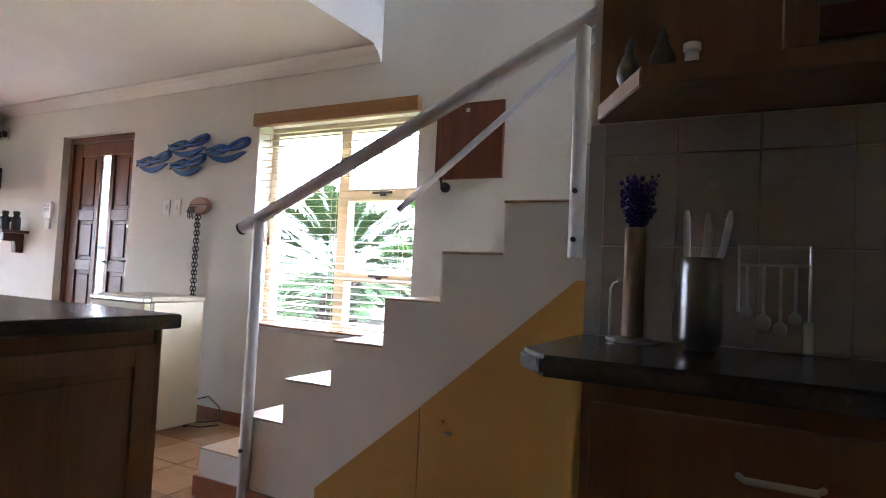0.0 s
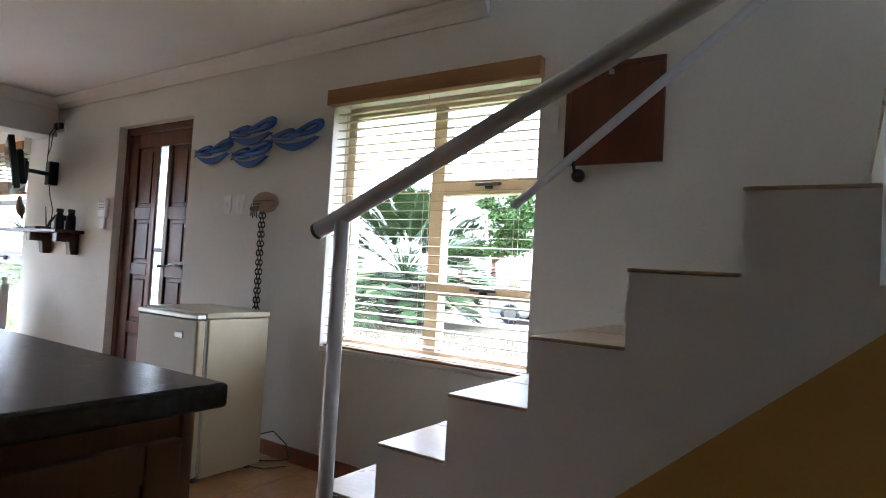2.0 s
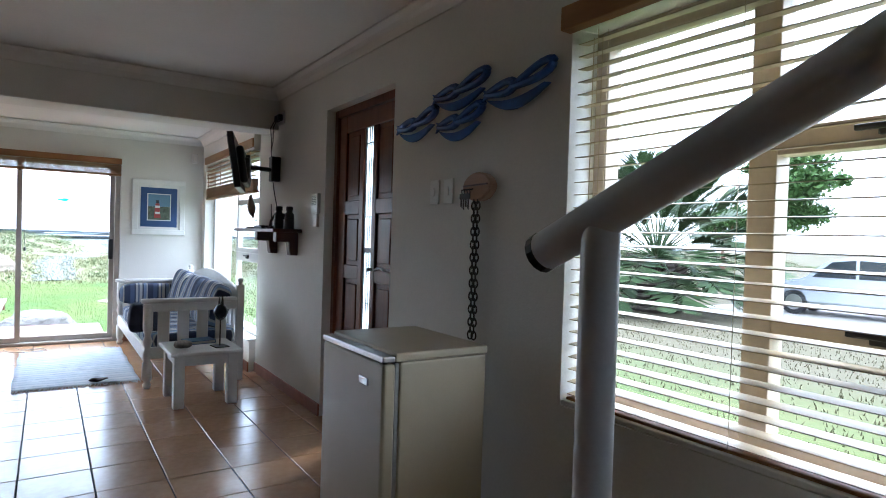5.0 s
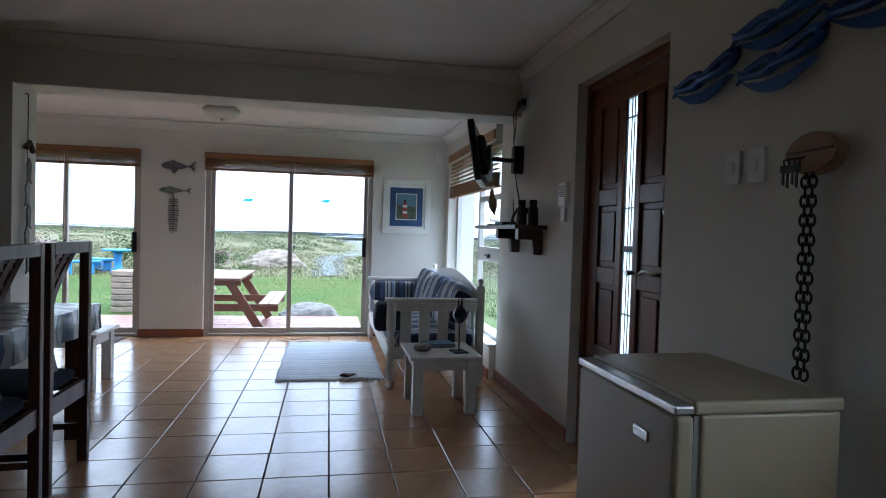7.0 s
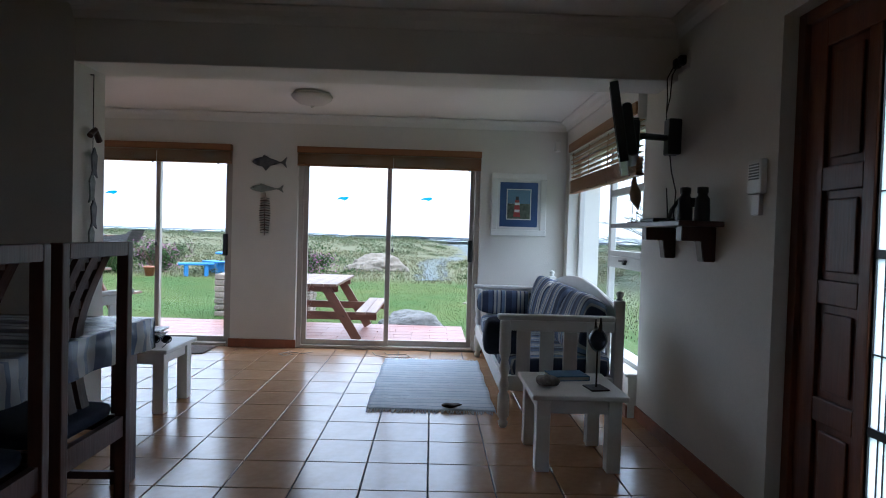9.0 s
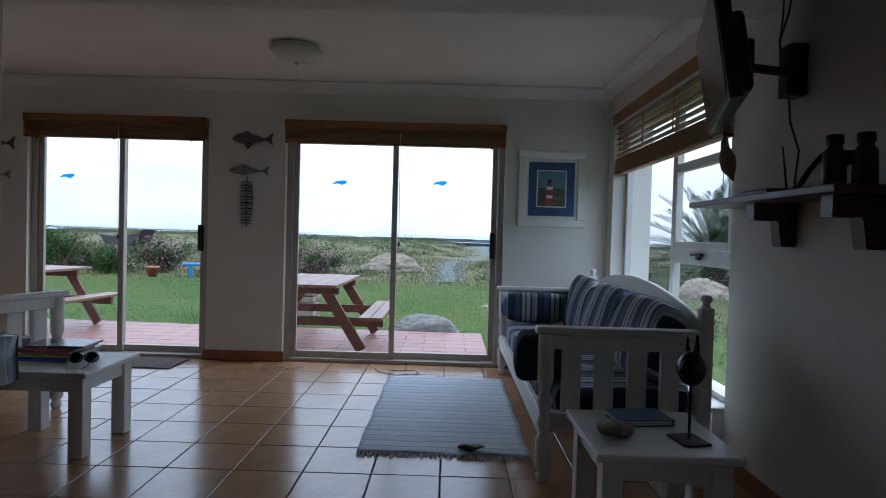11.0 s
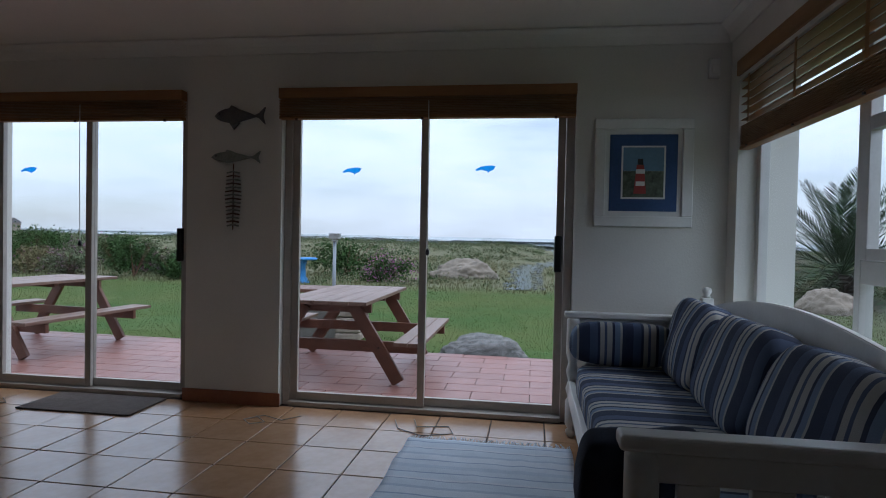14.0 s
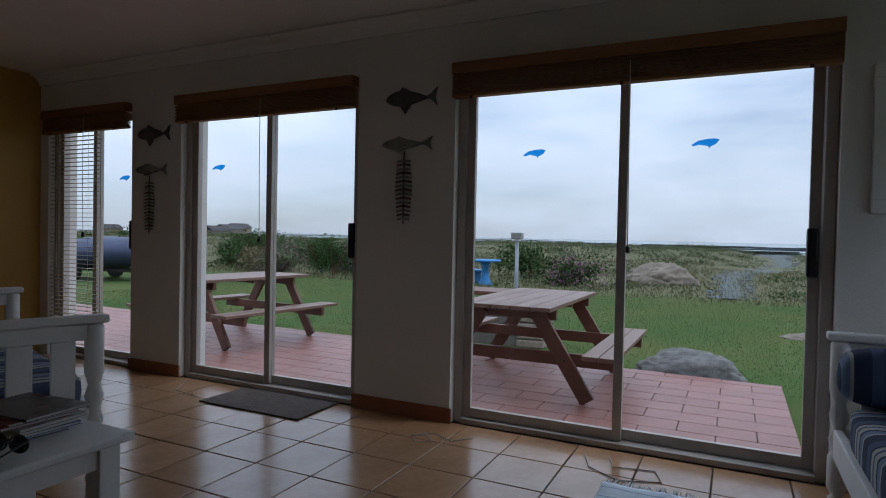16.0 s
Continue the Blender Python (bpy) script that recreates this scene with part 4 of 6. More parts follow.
sh = thing("wall_shelf", (-6.77, YN, 1.25), "dark wooden wall shelf on two stepped brackets", "shelf")
part("board", boxes((0.0, 1.08, -0.22, -0.0008, 0.0, 0.026), bevel=0.004), DARKWOOD, sh)
for u in (0.45, 0.93):
    part("bracket", extrude_outline([(-0.0008, 0.0), (-0.17, 0.0), (-0.17, -0.07), (-0.075, -0.07), (-0.06, -0.17), (-0.0008, -0.17)], 0, u, u + 0.07, 0.004), DARKWOOD, sh)
bino = thing("binoculars", (-5.81, YN - 0.10, 1.2765), "black binoculars with a strap standing on the shelf", "binoculars", "", 45)
for u in (-0.042, 0.042):
    part("barrel", lathe([(0.034, 0.0), (0.036, 0.004), (0.036, 0.05), (0.033, 0.11), (0.022, 0.125), (0.022, 0.135), (0.026, 0.137), (0.026, 0.165), (0.020, 0.167)], 18, None, (u, 0, 0)), BLACK, bino, "", True)
part("bridge", boxes((-0.03, 0.03, -0.012, 0.012, 0.07, 0.115), bevel=0.004), BLACK, bino)
part("strap", tubed([(-0.07, 0, 0.11), (-0.12, 0.03, 0.06), (-0.16, 0.09, 0.02), (-0.20, 0.14, 0.008), (-0.25, 0.19, 0.006)], 0.010, 6, True, 0.4), BLACK, bino)
router = thing("router", (-6.29, YN - 0.10, 1.2765), "flat black router with a thin upright aerial", "router")
part("case", boxes((-0.11, 0.11, -0.06, 0.06, 0.0, 0.026), bevel=0.010, seg=3), BLACK, router)
part("aerial", tubed([(0.06, 0.04, 0.02), (-0.0, 0.05, 0.20)], [0.005, 0.003], 8), BLACK, router)
bird = thing("bird_ornament", (-6.63, YN - 0.12, 1.2765), "carved pale wooden bird on thin wire legs", "ornament")
bb = tubed([(0.0, 0, 0.29), (-0.01, 0, 0.265), (0.0, 0, 0.235), (0.02, 0, 0.19), (0.04, 0, 0.145), (0.065, 0, 0.11), (0.085, 0, 0.085)], [0.010, 0.017, 0.020, 0.036, 0.032, 0.014, 0.004], 14)
part("body", bb, wood("pale_bird_wood", (0.36, 0.26, 0.17), (0.25, 0.17, 0.10), 0.6, 2), bird, "", True)
part("beak", tubed([(-0.015, 0, 0.275), (-0.05, 0, 0.265)], [0.006, 0.001], 8), DARKWOOD, bird)
for yy in (-0.012, 0.012):
    part("leg", tubed([(0.022, yy, 0.16), (0.02, yy * 1.3, 0.014), (0.0, yy * 1.6, 0.012)], 0.0022, 6), IRON, bird)
part("base", boxes((-0.03, 0.05, -0.03, 0.03, 0.0, 0.014), bevel=0.003), DARKWOOD, bird)

# ---- sunroom furniture ----
NAVY, PALE, MID, SKY = (0.030, 0.045, 0.095), (0.50, 0.49, 0.46), (0.085, 0.12, 0.21), (0.20, 0.27, 0.40)
BANDS = [(0, NAVY), (0.20, MID), (0.38, NAVY), (0.44, PALE), (0.54, MID), (0.60, PALE), (0.72, NAVY), (0.78, SKY), (0.90, PALE), (0.95, NAVY)]
STRIPE_X = striped("blue_striped_cotton", BANDS, 0.26, 0)
STRIPE_Y = striped("blue_striped_cotton_bolster", BANDS, 0.22, 1)
NAVYCLOTH = mat("navy_cotton", (0.022, 0.030, 0.058), 0.9, 0, 0.2, 20, 0.3, 250)


def turned_post(h, at, wide=0.032):
    prof = [(0.55, 0.0), (0.75, 0.02), (0.9, 0.05), (0.55, 0.07), (1.0, 0.11), (1.0, 0.30), (0.62, 0.33), (1.0, 0.40), (0.62, 0.47), (1.0, 0.55), (0.62, 0.62), (1.0, 0.70), (1.0, 0.98), (0.8, 1.0)]
    return lathe([(wide * r, z * h) for r, z in prof], 14, None, at)


def slatted_sofa(length, at, rz, label, seats):
    """A white painted slat-ended wooden sofa with striped loose cushions. Front at y 0, length along x."""
    s = thing("sofa", at, label, "sofa", "white slatted sofas", rz)
    D = 0.76
    for x in (0.0, length - 0.045):
        xm = x + 0.0225
        part("front_post", turned_post(0.665, (xm, 0.03, 0), 0.036), WHITE, s, "", True)
        part("back_post", boxes((x, x + 0.045, D - 0.06, D, 0.0, 0.80), bevel=0.006), WHITE, s)
        part("finial", lathe([(0.012, 0.80), (0.022, 0.805), (0.014, 0.815), (0.026, 0.835), (0.020, 0.852), (0.004, 0.858)], 12, None, (xm, D - 0.03, 0)), WHITE, s, "", True)
        part("arm_rail", boxes((x - 0.012, x + 0.057, -0.02, D - 0.061, 0.666, 0.70), bevel=0.010, seg=3), WHITE, s)
        part("lower_rail", boxes((x + 0.006, x + 0.039, 0.05, D - 0.061, 0.23, 0.32), bevel=0.004), WHITE, s)
        part("upper_rail", boxes((x + 0.006, x + 0.039, 0.05, D - 0.061, 0.60, 0.664), bevel=0.004), WHITE, s)
        for k in range(4):
            y0 = 0.10 + k * 0.145
            part("end_slat", boxes((x + 0.012, x + 0.033, y0, y0 + 0.085, 0.321, 0.599), bevel=0.003), WHITE, s)
    part("front_rail", boxes((0.046, length - 0.046, 0.01, 0.045, 0.20, 0.315), bevel=0.005), WHITE, s)
    part("back_rail", boxes((0.046, length - 0.046, D - 0.045, D - 0.012, 0.20, 0.315), bevel=0.005), WHITE, s)
    n = 24
    arch = [(0.046, 0.60)] + [(0.046 + (length - 0.092) * i / n, 0.735 + 0.135 * math.sin(math.pi * i / n) ** 0.8) for i in range(n + 1)] + [(length - 0.046, 0.60)]
    part("back_board", extrude_outline(arch, 1, D - 0.045, D - 0.02, 0.004), WHITE, s)
    for k in range(int(length / 0.14)):
        x0 = 0.09 + k * (length - 0.22) / (int(length / 0.14) - 1)
        part("back_slat", boxes((x0, x0 + 0.06, D - 0.042, D - 0.024, 0.316, 0.599)), WHITE, s)
    part("seat_base", boxes((0.047, length - 0.047, 0.046, D - 0.046, 0.26, 0.285)), WHITE, s)
    mt = cushion_bm(length / 2 - 0.05, 0.355, 0.075, 0.22, 40, 12, (length / 2, 0.385, 0.362))
    part("seat_cushion", crumple(mt, 0.008, 4), STRIPE_X, s, "blue striped seat mattress", True)
    w = (length - 0.14) / seats
    for k in range(seats):
        c = cushion_bm(w / 2 + 0.012, 0.09, 0.20, 0.42, 32, 16)
        bmesh.ops.rotate(c, verts=c.verts[:], cent=(0, 0, 0), matrix=Matrix.Rotation(radians(-18), 3, "X"))
        bmesh.ops.translate(c, verts=c.verts[:], vec=(0.07 + w * (k + 0.5), 0.575, 0.615))
        part("back_cushion", crumple(c, 0.018, 4.5, k * 3.1), STRIPE_X, s, "plump blue striped back cushion", True)
    return s


sofa = slatted_sofa(2.15, (-8.69, 2.68, 0), 0, "white painted slatted wooden sofa with blue striped cushions below the window", 3)
slatted_sofa(1.55, (-7.43, 0.0, 0), -108, "white painted slatted wooden sofa with blue striped cushions facing the view", 2)
bol = thing("bolster_cushion", (-8.56, 2.96, 0.55), "plump blue striped cushion leaning on the sofa arm", "cushion")
c = cushion_bm(0.075, 0.275, 0.115, 0.45)
part("cover", crumple(c, 0.012, 6), STRIPE_Y, bol, "", True)
dark = thing("scatter_cushion", (-6.70, 2.73, 0.55), "dark navy scatter cushion leaning on the sofa arm", "cushion")
c = cushion_bm(0.05, 0.14, 0.12, 0.28)
bmesh.ops.rotate(c, verts=c.verts[:], cent=(0, 0, 0), matrix=Matrix.Rotation(radians(14), 3, "Y"))
part("cover", crumple(c, 0.014, 6, 5), NAVYCLOTH, dark, "", True)


def low_table(at, lx, ly, h, label):
    t = thing("coffee_table", at, label, "table", "white low tables")
    part("tabletop", boxes((0, lx, 0, ly, h - 0.028, h), bevel=0.008, seg=3), WHITE, t)
    part("apron", boxes((0.05, lx - 0.05, 0.045, 0.065, h - 0.10, h - 0.0285), (0.05, lx - 0.05, ly - 0.065, ly - 0.045, h - 0.10, h - 0.0285), (0.045, 0.065, 0.065, ly - 0.065, h - 0.10, h - 0.0285), (lx - 0.065, lx - 0.045, 0.065, ly - 0.065, h - 0.10, h - 0.0285)), WHITE, t)
    for x in (0.03, lx - 0.10):
        for y in (0.03, ly - 0.10):
            part("leg", boxes((x, x + 0.07, y, y + 0.07, 0, h - 0.0285), bevel=0.004), WHITE, t)
    return t


low_table((-6.35, 2.76, 0), 0.52, 0.49, 0.395, "small white painted low table standing beside the sofa")
low_table((-7.11, 0.05, 0), 0.49, 0.57, 0.41, "white painted low table with magazines on top")
book = thing("book", (-6.27, 2.90, 0.3955), "closed blue book lying on the low table", "book", "", 8)
part("cover", boxes((0, 0.15, 0, 0.21, 0, 0.004), (0, 0.15, 0, 0.21, 0.022, 0.026), (0, 0.15, 0.206, 0.21, 0.004, 0.022)), mat("blue_cover", (0.04, 0.14, 0.27), 0.5), book)
part("paper_block", boxes((0.004, 0.146, 0.004, 0.2055, 0.0045, 0.0215)), mat("paper", (0.7, 0.67, 0.58), 0.9), book)
shell = part("shell_ornament", crumple(cushion_bm(0.07, 0.05, 0.026, 0.8, 24, 14, (0, 0, 0.027)), 0.014, 22), mat("speckled_shell", (0.34, 0.30, 0.25), 0.6, 0, 0.35, 30, 0.4, 90, alt=(0.10, 0.09, 0.08)), None, "", True)
shell.matrix_basis = pose(-6.03, 2.87, 0.396, 0, 0, 25)
tagged(shell, "rough speckled sea shell lying on the low table", "shell")
orn = thing("guinea_fowl_ornament", (-5.99, 3.12, 0.3955), "dark metal bird on a thin rod with a square base", "ornament", "", 10)
part("base", boxes((-0.06, 0.06, -0.05, 0.05, 0, 0.008), bevel=0.002), IRON, orn)
part("rod", tubed([(0, 0, 0.008), (0, 0, 0.20)], 0.005, 8), IRON, orn)
part("body", cushion_bm(0.055, 0.05, 0.062, 0.95, 20, 14, (0, 0, 0.255)), mat("glossy_dark_blue", (0.03, 0.035, 0.05), 0.25, 0.3), orn, "glossy dark rounded body", True)
part("neck", tubed([(0.02, 0, 0.30), (0.03, 0, 0.34), (0.028, 0, 0.375)], [0.014, 0.008, 0.004], 8), IRON, orn)
part("crest", tubed([(-0.02, 0, 0.30), (-0.03, 0, 0.33), (-0.028, 0, 0.36)], [0.012, 0.006, 0.003], 8), IRON, orn)
MAG = [(0.03, 0.12, 0.38), (0.03, 0.12, 0.38), (0.42, 0.38, 0.20), (0.45, 0.42, 0.36), (0.36, 0.06, 0.07), (0.30, 0.10, 0.10), (0.08, 0.06, 0.055)]
for i, c in enumerate(MAG):
    mg = thing("magazine", (-7.05 + random.uniform(-0.015, 0.015), 0.14 + random.uniform(-0.015, 0.015), 0.4105 + i * 0.0105), "glossy magazine in a stack on the low table", "magazine", "stack of magazines", random.uniform(-6, 6))
    part("cover", boxes((0, 0.21, 0, 0.29, 0, 0.0012), (0, 0.21, 0, 0.29, 0.0088, 0.010), (0.2088, 0.21, 0, 0.29, 0.0012, 0.0088)), mat("glossy_cover", c, 0.25, 0, 0.2, 12, 0.0, 50), mg)
    part("paper_block", boxes((0.003, 0.2085, 0.0014, 0.288, 0.0013, 0.0087)), mat("magazine_paper", (0.66, 0.64, 0.6), 0.7), mg)
for k in range(1):
    specs = thing("sunglasses", (-6.80, 0.50, 0.4105), "folded dark-framed sunglasses lying on the table", "sunglasses", "", 15)
    for y in (-0.035, 0.035):
        part("rim", tubed([(0, y + 0.030 * math.cos(a), 0.034 + 0.024 * math.sin(a)) for a in [i * math.pi / 8 for i in range(17)]], 0.0035, 6, False), BLACK, specs)
        part("lens", tubed([(-0.001, y, 0.034), (0.001, y, 0.034)], 0.028, 16, True, 0.78), SCREEN, specs)
        part("temple", tubed([(0, y * 1.9, 0.045), (0.10, y * 1.2, 0.012), (0.13, y * 0.9, 0.005)], 0.003, 6), BLACK, specs)
    part("nose_bridge", tubed([(0, -0.008, 0.04), (0, 0, 0.044), (0, 0.008, 0.04)], 0.003, 6), BLACK, specs)

# rug and mat
rugmat = striped("blue_grey_rag_weave", [(0, (0.68, 0.74, 0.80)), (0.12, (0.40, 0.48, 0.60)), (0.15, (0.70, 0.76, 0.82)), (0.30, (0.78, 0.80, 0.84)), (0.34, (0.38, 0.45, 0.56)), (0.36, (0.68, 0.74, 0.80)), (0.52, (0.54, 0.61, 0.70)), (0.58, (0.74, 0.78, 0.83)), (0.74, (0.42, 0.50, 0.62)), (0.77, (0.70, 0.75, 0.81)), (0.90, (0.60, 0.67, 0.75))], 0.40, 0, 0.95, 180, 0.85)
rug = thing("rug", (-8.43, 1.835, 0.0), "woven blue and grey striped cotton rag rug with fringed ends", "rug")
bm = bmesh.new()
NX, NY, LX, LY = 60, 24, 1.58, 0.86
g = [[bm.verts.new((LX * i / NX, LY * j / NY + 0.004 * math.sin(i * 0.35), 0.006 + 0.004 * noise.noise((i * 0.25, j * 0.2, 0)) + (0.006 * max(0, noise.noise((i * 0.12, j * 0.5, 4)))))) for j in range(NY + 1)] for i in range(NX + 1)]
for i in range(NX):
    for j in range(NY):
        bm.faces.new((g[i][j], g[i + 1][j], g[i + 1][j + 1], g[i][j + 1]))
r = bmesh.ops.extrude_face_region(bm, geom=bm.faces[:])
bmesh.ops.translate(bm, verts=[v for v in r["geom"] if isinstance(v, bmesh.types.BMVert)], vec=(0, 0, 0.006))
bmesh.ops.recalc_face_normals(bm, faces=bm.faces[:])
part("weave", bm, rugmat, rug, "", True)
for x0, sgn in ((0.0, -1), (LX, 1)):
    bm = bmesh.new()
    for j in range(70):
        y = LY * (j + 0.5) / 70
        l, d = random.uniform(0.04, 0.075), random.uniform(-0.02, 0.02)
        tube(bm, [(x0, y, 0.008), (x0 + sgn * l * 0.5, y + d * 0.4, 0.007), (x0 + sgn * l, y + d, 0.005)], [0.0045, 0.0035, 0.0025], 5)
    part("fringe", bm, mat("fringe_cotton", (0.66, 0.66, 0.65), 0.95, 0, 0.2, 40), rug, "pale knotted fringe")
curl = part("shell_weight", crumple(cushion_bm(0.035, 0.07, 0.016, 0.8, 24, 12, (0, 0, 0.018)), 0.014, 18), mat("dark_brown_shell", (0.07, 0.045, 0.03), 0.6, 0, 0.3, 25, 0.4, 80), None, "", True)
curl.matrix_basis = pose(-6.90, 2.40, 0.012)
tagged(curl, "dark brown rough shell lying on the rug's end", "shell")
dm = thing("door_mat", (-8.86, -0.62, 0.0), "flat grey-brown door mat in front of the sliding door", "mat")
part("woven_surface", boxes((0.0, 0.38, 0.0, 0.76, 0.001, 0.010), bevel=0.004), mat("grey_brown_mat", (0.14, 0.105, 0.085), 0.95, 0, 0.2, 30, 0.5, 250), dm)
for pts in ([(-9.2, 1.02, 0.004), (-9.1, 1.12, 0.004), (-9.05, 1.05, 0.004), (-9.12, 0.98, 0.004), (-9.22, 1.06, 0.004), (-9.15, 1.2, 0.004), (-9.25, 1.28, 0.004)],
            [(-9.3, 1.85, 0.004), (-9.15, 1.90, 0.004), (-9.05, 2.05, 0.004), (-9.12, 2.22, 0.004), (-9.24, 2.18, 0.004), (-9.2, 2.0, 0.004), (-9.33, 1.96, 0.004)],
            [(-9.3, -0.9, 0.004), (-9.15, -0.8, 0.004), (-9.12, -0.6, 0.004), (-9.22, -0.72, 0.004)]):
    o = part("cord_on_floor", tubed([(u + 0.555, v - 0.16, w) for u, v, w in pts], 0.0028, 6), mat("pale_cord", (0.4, 0.37, 0.32), 0.8))
    tagged(o, "loose pale blind cord curled on the tiles", "cord", "loose blind cords")

# wall decorations
pic = thing("framed_picture", (XW, 2.82, 1.18), "lighthouse picture with blue mount in a wide white frame", "picture")
w, h = 0.545, 0.62
part("frame", boxes((0.001, 0.03, 0, w, 0, 0.06), (0.001, 0.03, 0, w, h - 0.06, h), (0.001, 0.03, 0, 0.06, 0.06, h - 0.06), (0.001, 0.03, w - 0.06, w, 0.06, h - 0.06), bevel=0.005), WHITE, pic)
part("white_mount", boxes((0.002, 0.012, 0.06, w - 0.06, 0.06, h - 0.06)), WHITE, pic)
part("blue_mount", boxes((0.0121, 0.016, 0.085, w - 0.085, 0.09, h - 0.09)), mat("blue_mount", (0.05, 0.10, 0.24), 0.8), pic)
part("inner_line", boxes((0.0161, 0.018, 0.15, w - 0.15, 0.16, h - 0.155)), WHITE, pic)
part("print_sky", boxes((0.0181, 0.0195, 0.16, w - 0.16, 0.32, h - 0.165)), mat("print_blue", (0.16, 0.28, 0.40), 0.7), pic)
part("print_ground", boxes((0.0181, 0.0195, 0.16, w - 0.16, 0.17, 0.3195)), mat("print_green", (0.14, 0.17, 0.12), 0.7, 0, 0.3, 30), pic)
lh = [(0.22, 0.19), (0.29, 0.19), (0.275, 0.355), (0.235, 0.355)]
part("print_lighthouse", extrude_outline(lh, 0, 0.0196, 0.021), mat("print_red", (0.42, 0.07, 0.06), 0.7), pic)
part("print_lantern", boxes((0.0196, 0.021, 0.24, 0.27, 0.356, 0.39)), mat("print_black", (0.05, 0.05, 0.06), 0.7), pic)
for z in (0.235, 0.305):
    part("print_band", boxes((0.0211, 0.0222, 0.231, 0.281, z, z + 0.025)), WHITE, pic)


def fish_outline(l, h):
    n = 14
    up = [(l * (0.0 + 0.80 * i / n), h * (0.36 * math.sin(math.pi * (i / n) ** 0.75) + 0.055 * (i > 0))) for i in range(n + 1)]
    up[6], up[7], up[8] = (up[6][0] - 0.02 * l, up[6][1] + 0.17 * h), (up[7][0], up[7][1] + 0.10 * h), (up[8][0], up[8][1] + 0.03 * h)
    dn = [(x, -z * 0.8) for x, z in reversed(up)]
    return up + [(l * 0.88, h * 0.16), (l, h * 0.5), (l * 0.95, 0.0), (l, -h * 0.45), (l * 0.88, -h * 0.12)] + dn


FISHM = mat("painted_fish_wood", (0.16, 0.15, 0.15), 0.55, 0, 0.3, 22, 0.2, 90, alt=(0.06, 0.065, 0.08))
FISHM2 = mat("silver_green_fish", (0.30, 0.32, 0.29), 0.5, 0, 0.3, 22, 0.2, 90, alt=(0.12, 0.14, 0.12))


def fish_hanging(y, z, flip=False):
    a = thing("fish_plaque", (XW, y, z), "dark painted wooden fish hung on the wall", "wall fish", "wooden wall fish")
    part("fish_body", extrude_outline([(u, v) for u, v in fish_outline(0.34, 0.12)], 0, 0.004, 0.022, 0.003), FISHM, a)
    part("fin", extrude_outline([(0.10, -0.045), (0.17, -0.04), (0.13, -0.085)], 0, 0.008, 0.018), FISHM, a)
    part("eye", tubed([(0.0225, 0.035, 0.012), (0.026, 0.035, 0.012)], 0.005, 8), BLACK, a)
    b = thing("fish_plaque", (XW, y - 0.02, z - 0.26), "slim silver-green wooden fish above a string of floats", "wall fish", "wooden wall fish")
    part("fish_body", extrude_outline(fish_outline(0.33, 0.085), 0, 0.004, 0.022, 0.003), FISHM2, b)
    part("eye", tubed([(0.0225, 0.035, 0.008), (0.026, 0.035, 0.008)], 0.005, 8), BLACK, b)
    s = thing("fish_bone_mobile", (XW, y + 0.13, z - 0.30), "string of small wooden ribs like a fish skeleton", "wall decoration")
    part("string", tubed([(0.014, 0, 0.0), (0.014, 0, -0.42)], 0.004, 6), DARKWOOD, s)
    for i in range(15):
        l = 0.055 - 0.002 * abs(i - 6)
        part("rib", tubed([(0.014, -l, -0.05 - i * 0.024 - 0.008), (0.018, 0, -0.05 - i * 0.024), (0.014, l, -0.05 - i * 0.024 - 0.008)], 0.0055, 6), DARKWOOD if i % 2 else FISHM2, s)


fish_hanging(0.455, 1.835)
fish_hanging(-1.69, 1.75)
mob = thing("fish_mobile", (-6.46, 0.22, 2.03), "driftwood and metal fish hanging on a wire by the opening", "mobile")
part("wire", tubed([(0, 0.02, 0.02), (0, 0.02, -0.30)], 0.003, 6), IRON, mob)
part("bar", tubed([(-0.05, 0.03, -0.36), (0, 0.03, -0.30), (0.05, 0.03, -0.34)], 0.018, 8), DARKWOOD, mob)
for i in range(5):
    part("hung_fish", extrude_outline([(u - 0.03 + 0.02 * (i % 2), v) for u, v in [(0.0, 0.0), (0.03, 0.05), (0.06, 0.0), (0.05, -0.09), (0.065, -0.13), (0.03, -0.11), (-0.005, -0.13), (0.01, -0.09)]], 1, 0.024, 0.034, 0.002), FISHM2 if i % 2 else FISHM, mob).matrix_basis = pose(0, 0, -0.45 - i * 0.15)
part("hanging_string", tubed([(0, 0.02, -0.3), (0, 0.021, -1.18)], 0.002, 5), IRON, mob)
part("hook", tubed([(0, 0.0, 0.02), (0, 0.022, 0.02)], 0.004, 6), IRON, mob)

sens = thing("motion_detector", (XW, 3.46, 2.02), "small white alarm sensor high in the corner", "sensor")
part("case", boxes((0.001, 0.05, -0.03, 0.03, 0.0, 0.11), bevel=0.010, seg=3), WHITE, sens)
part("lens", boxes((0.0505, 0.056, -0.018, 0.018, 0.02, 0.07), bevel=0.004), CEIL, sens)
lamp = thing("ceiling_light", (-7.90, 1.22, HS), "round frosted glass ceiling light, switched off", "ceiling light")
part("ceiling_plate", lathe([(0.15, -0.001), (0.15, -0.02), (0.14, -0.022)], 32), WHITE, lamp, "", True)
part("glass_dome", lathe([(0.165, -0.0225), (0.17, -0.03), (0.155, -0.055), (0.11, -0.085), (0.05, -0.10), (0.01, -0.104)], 32), mat("frosted_glass", (0.62, 0.60, 0.55), 0.35, 0, 0.05), lamp, "", True)
part("nub", lathe([(0.010, -0.1041), (0.014, -0.112), (0.005, -0.122)], 12), STEEL, lamp)

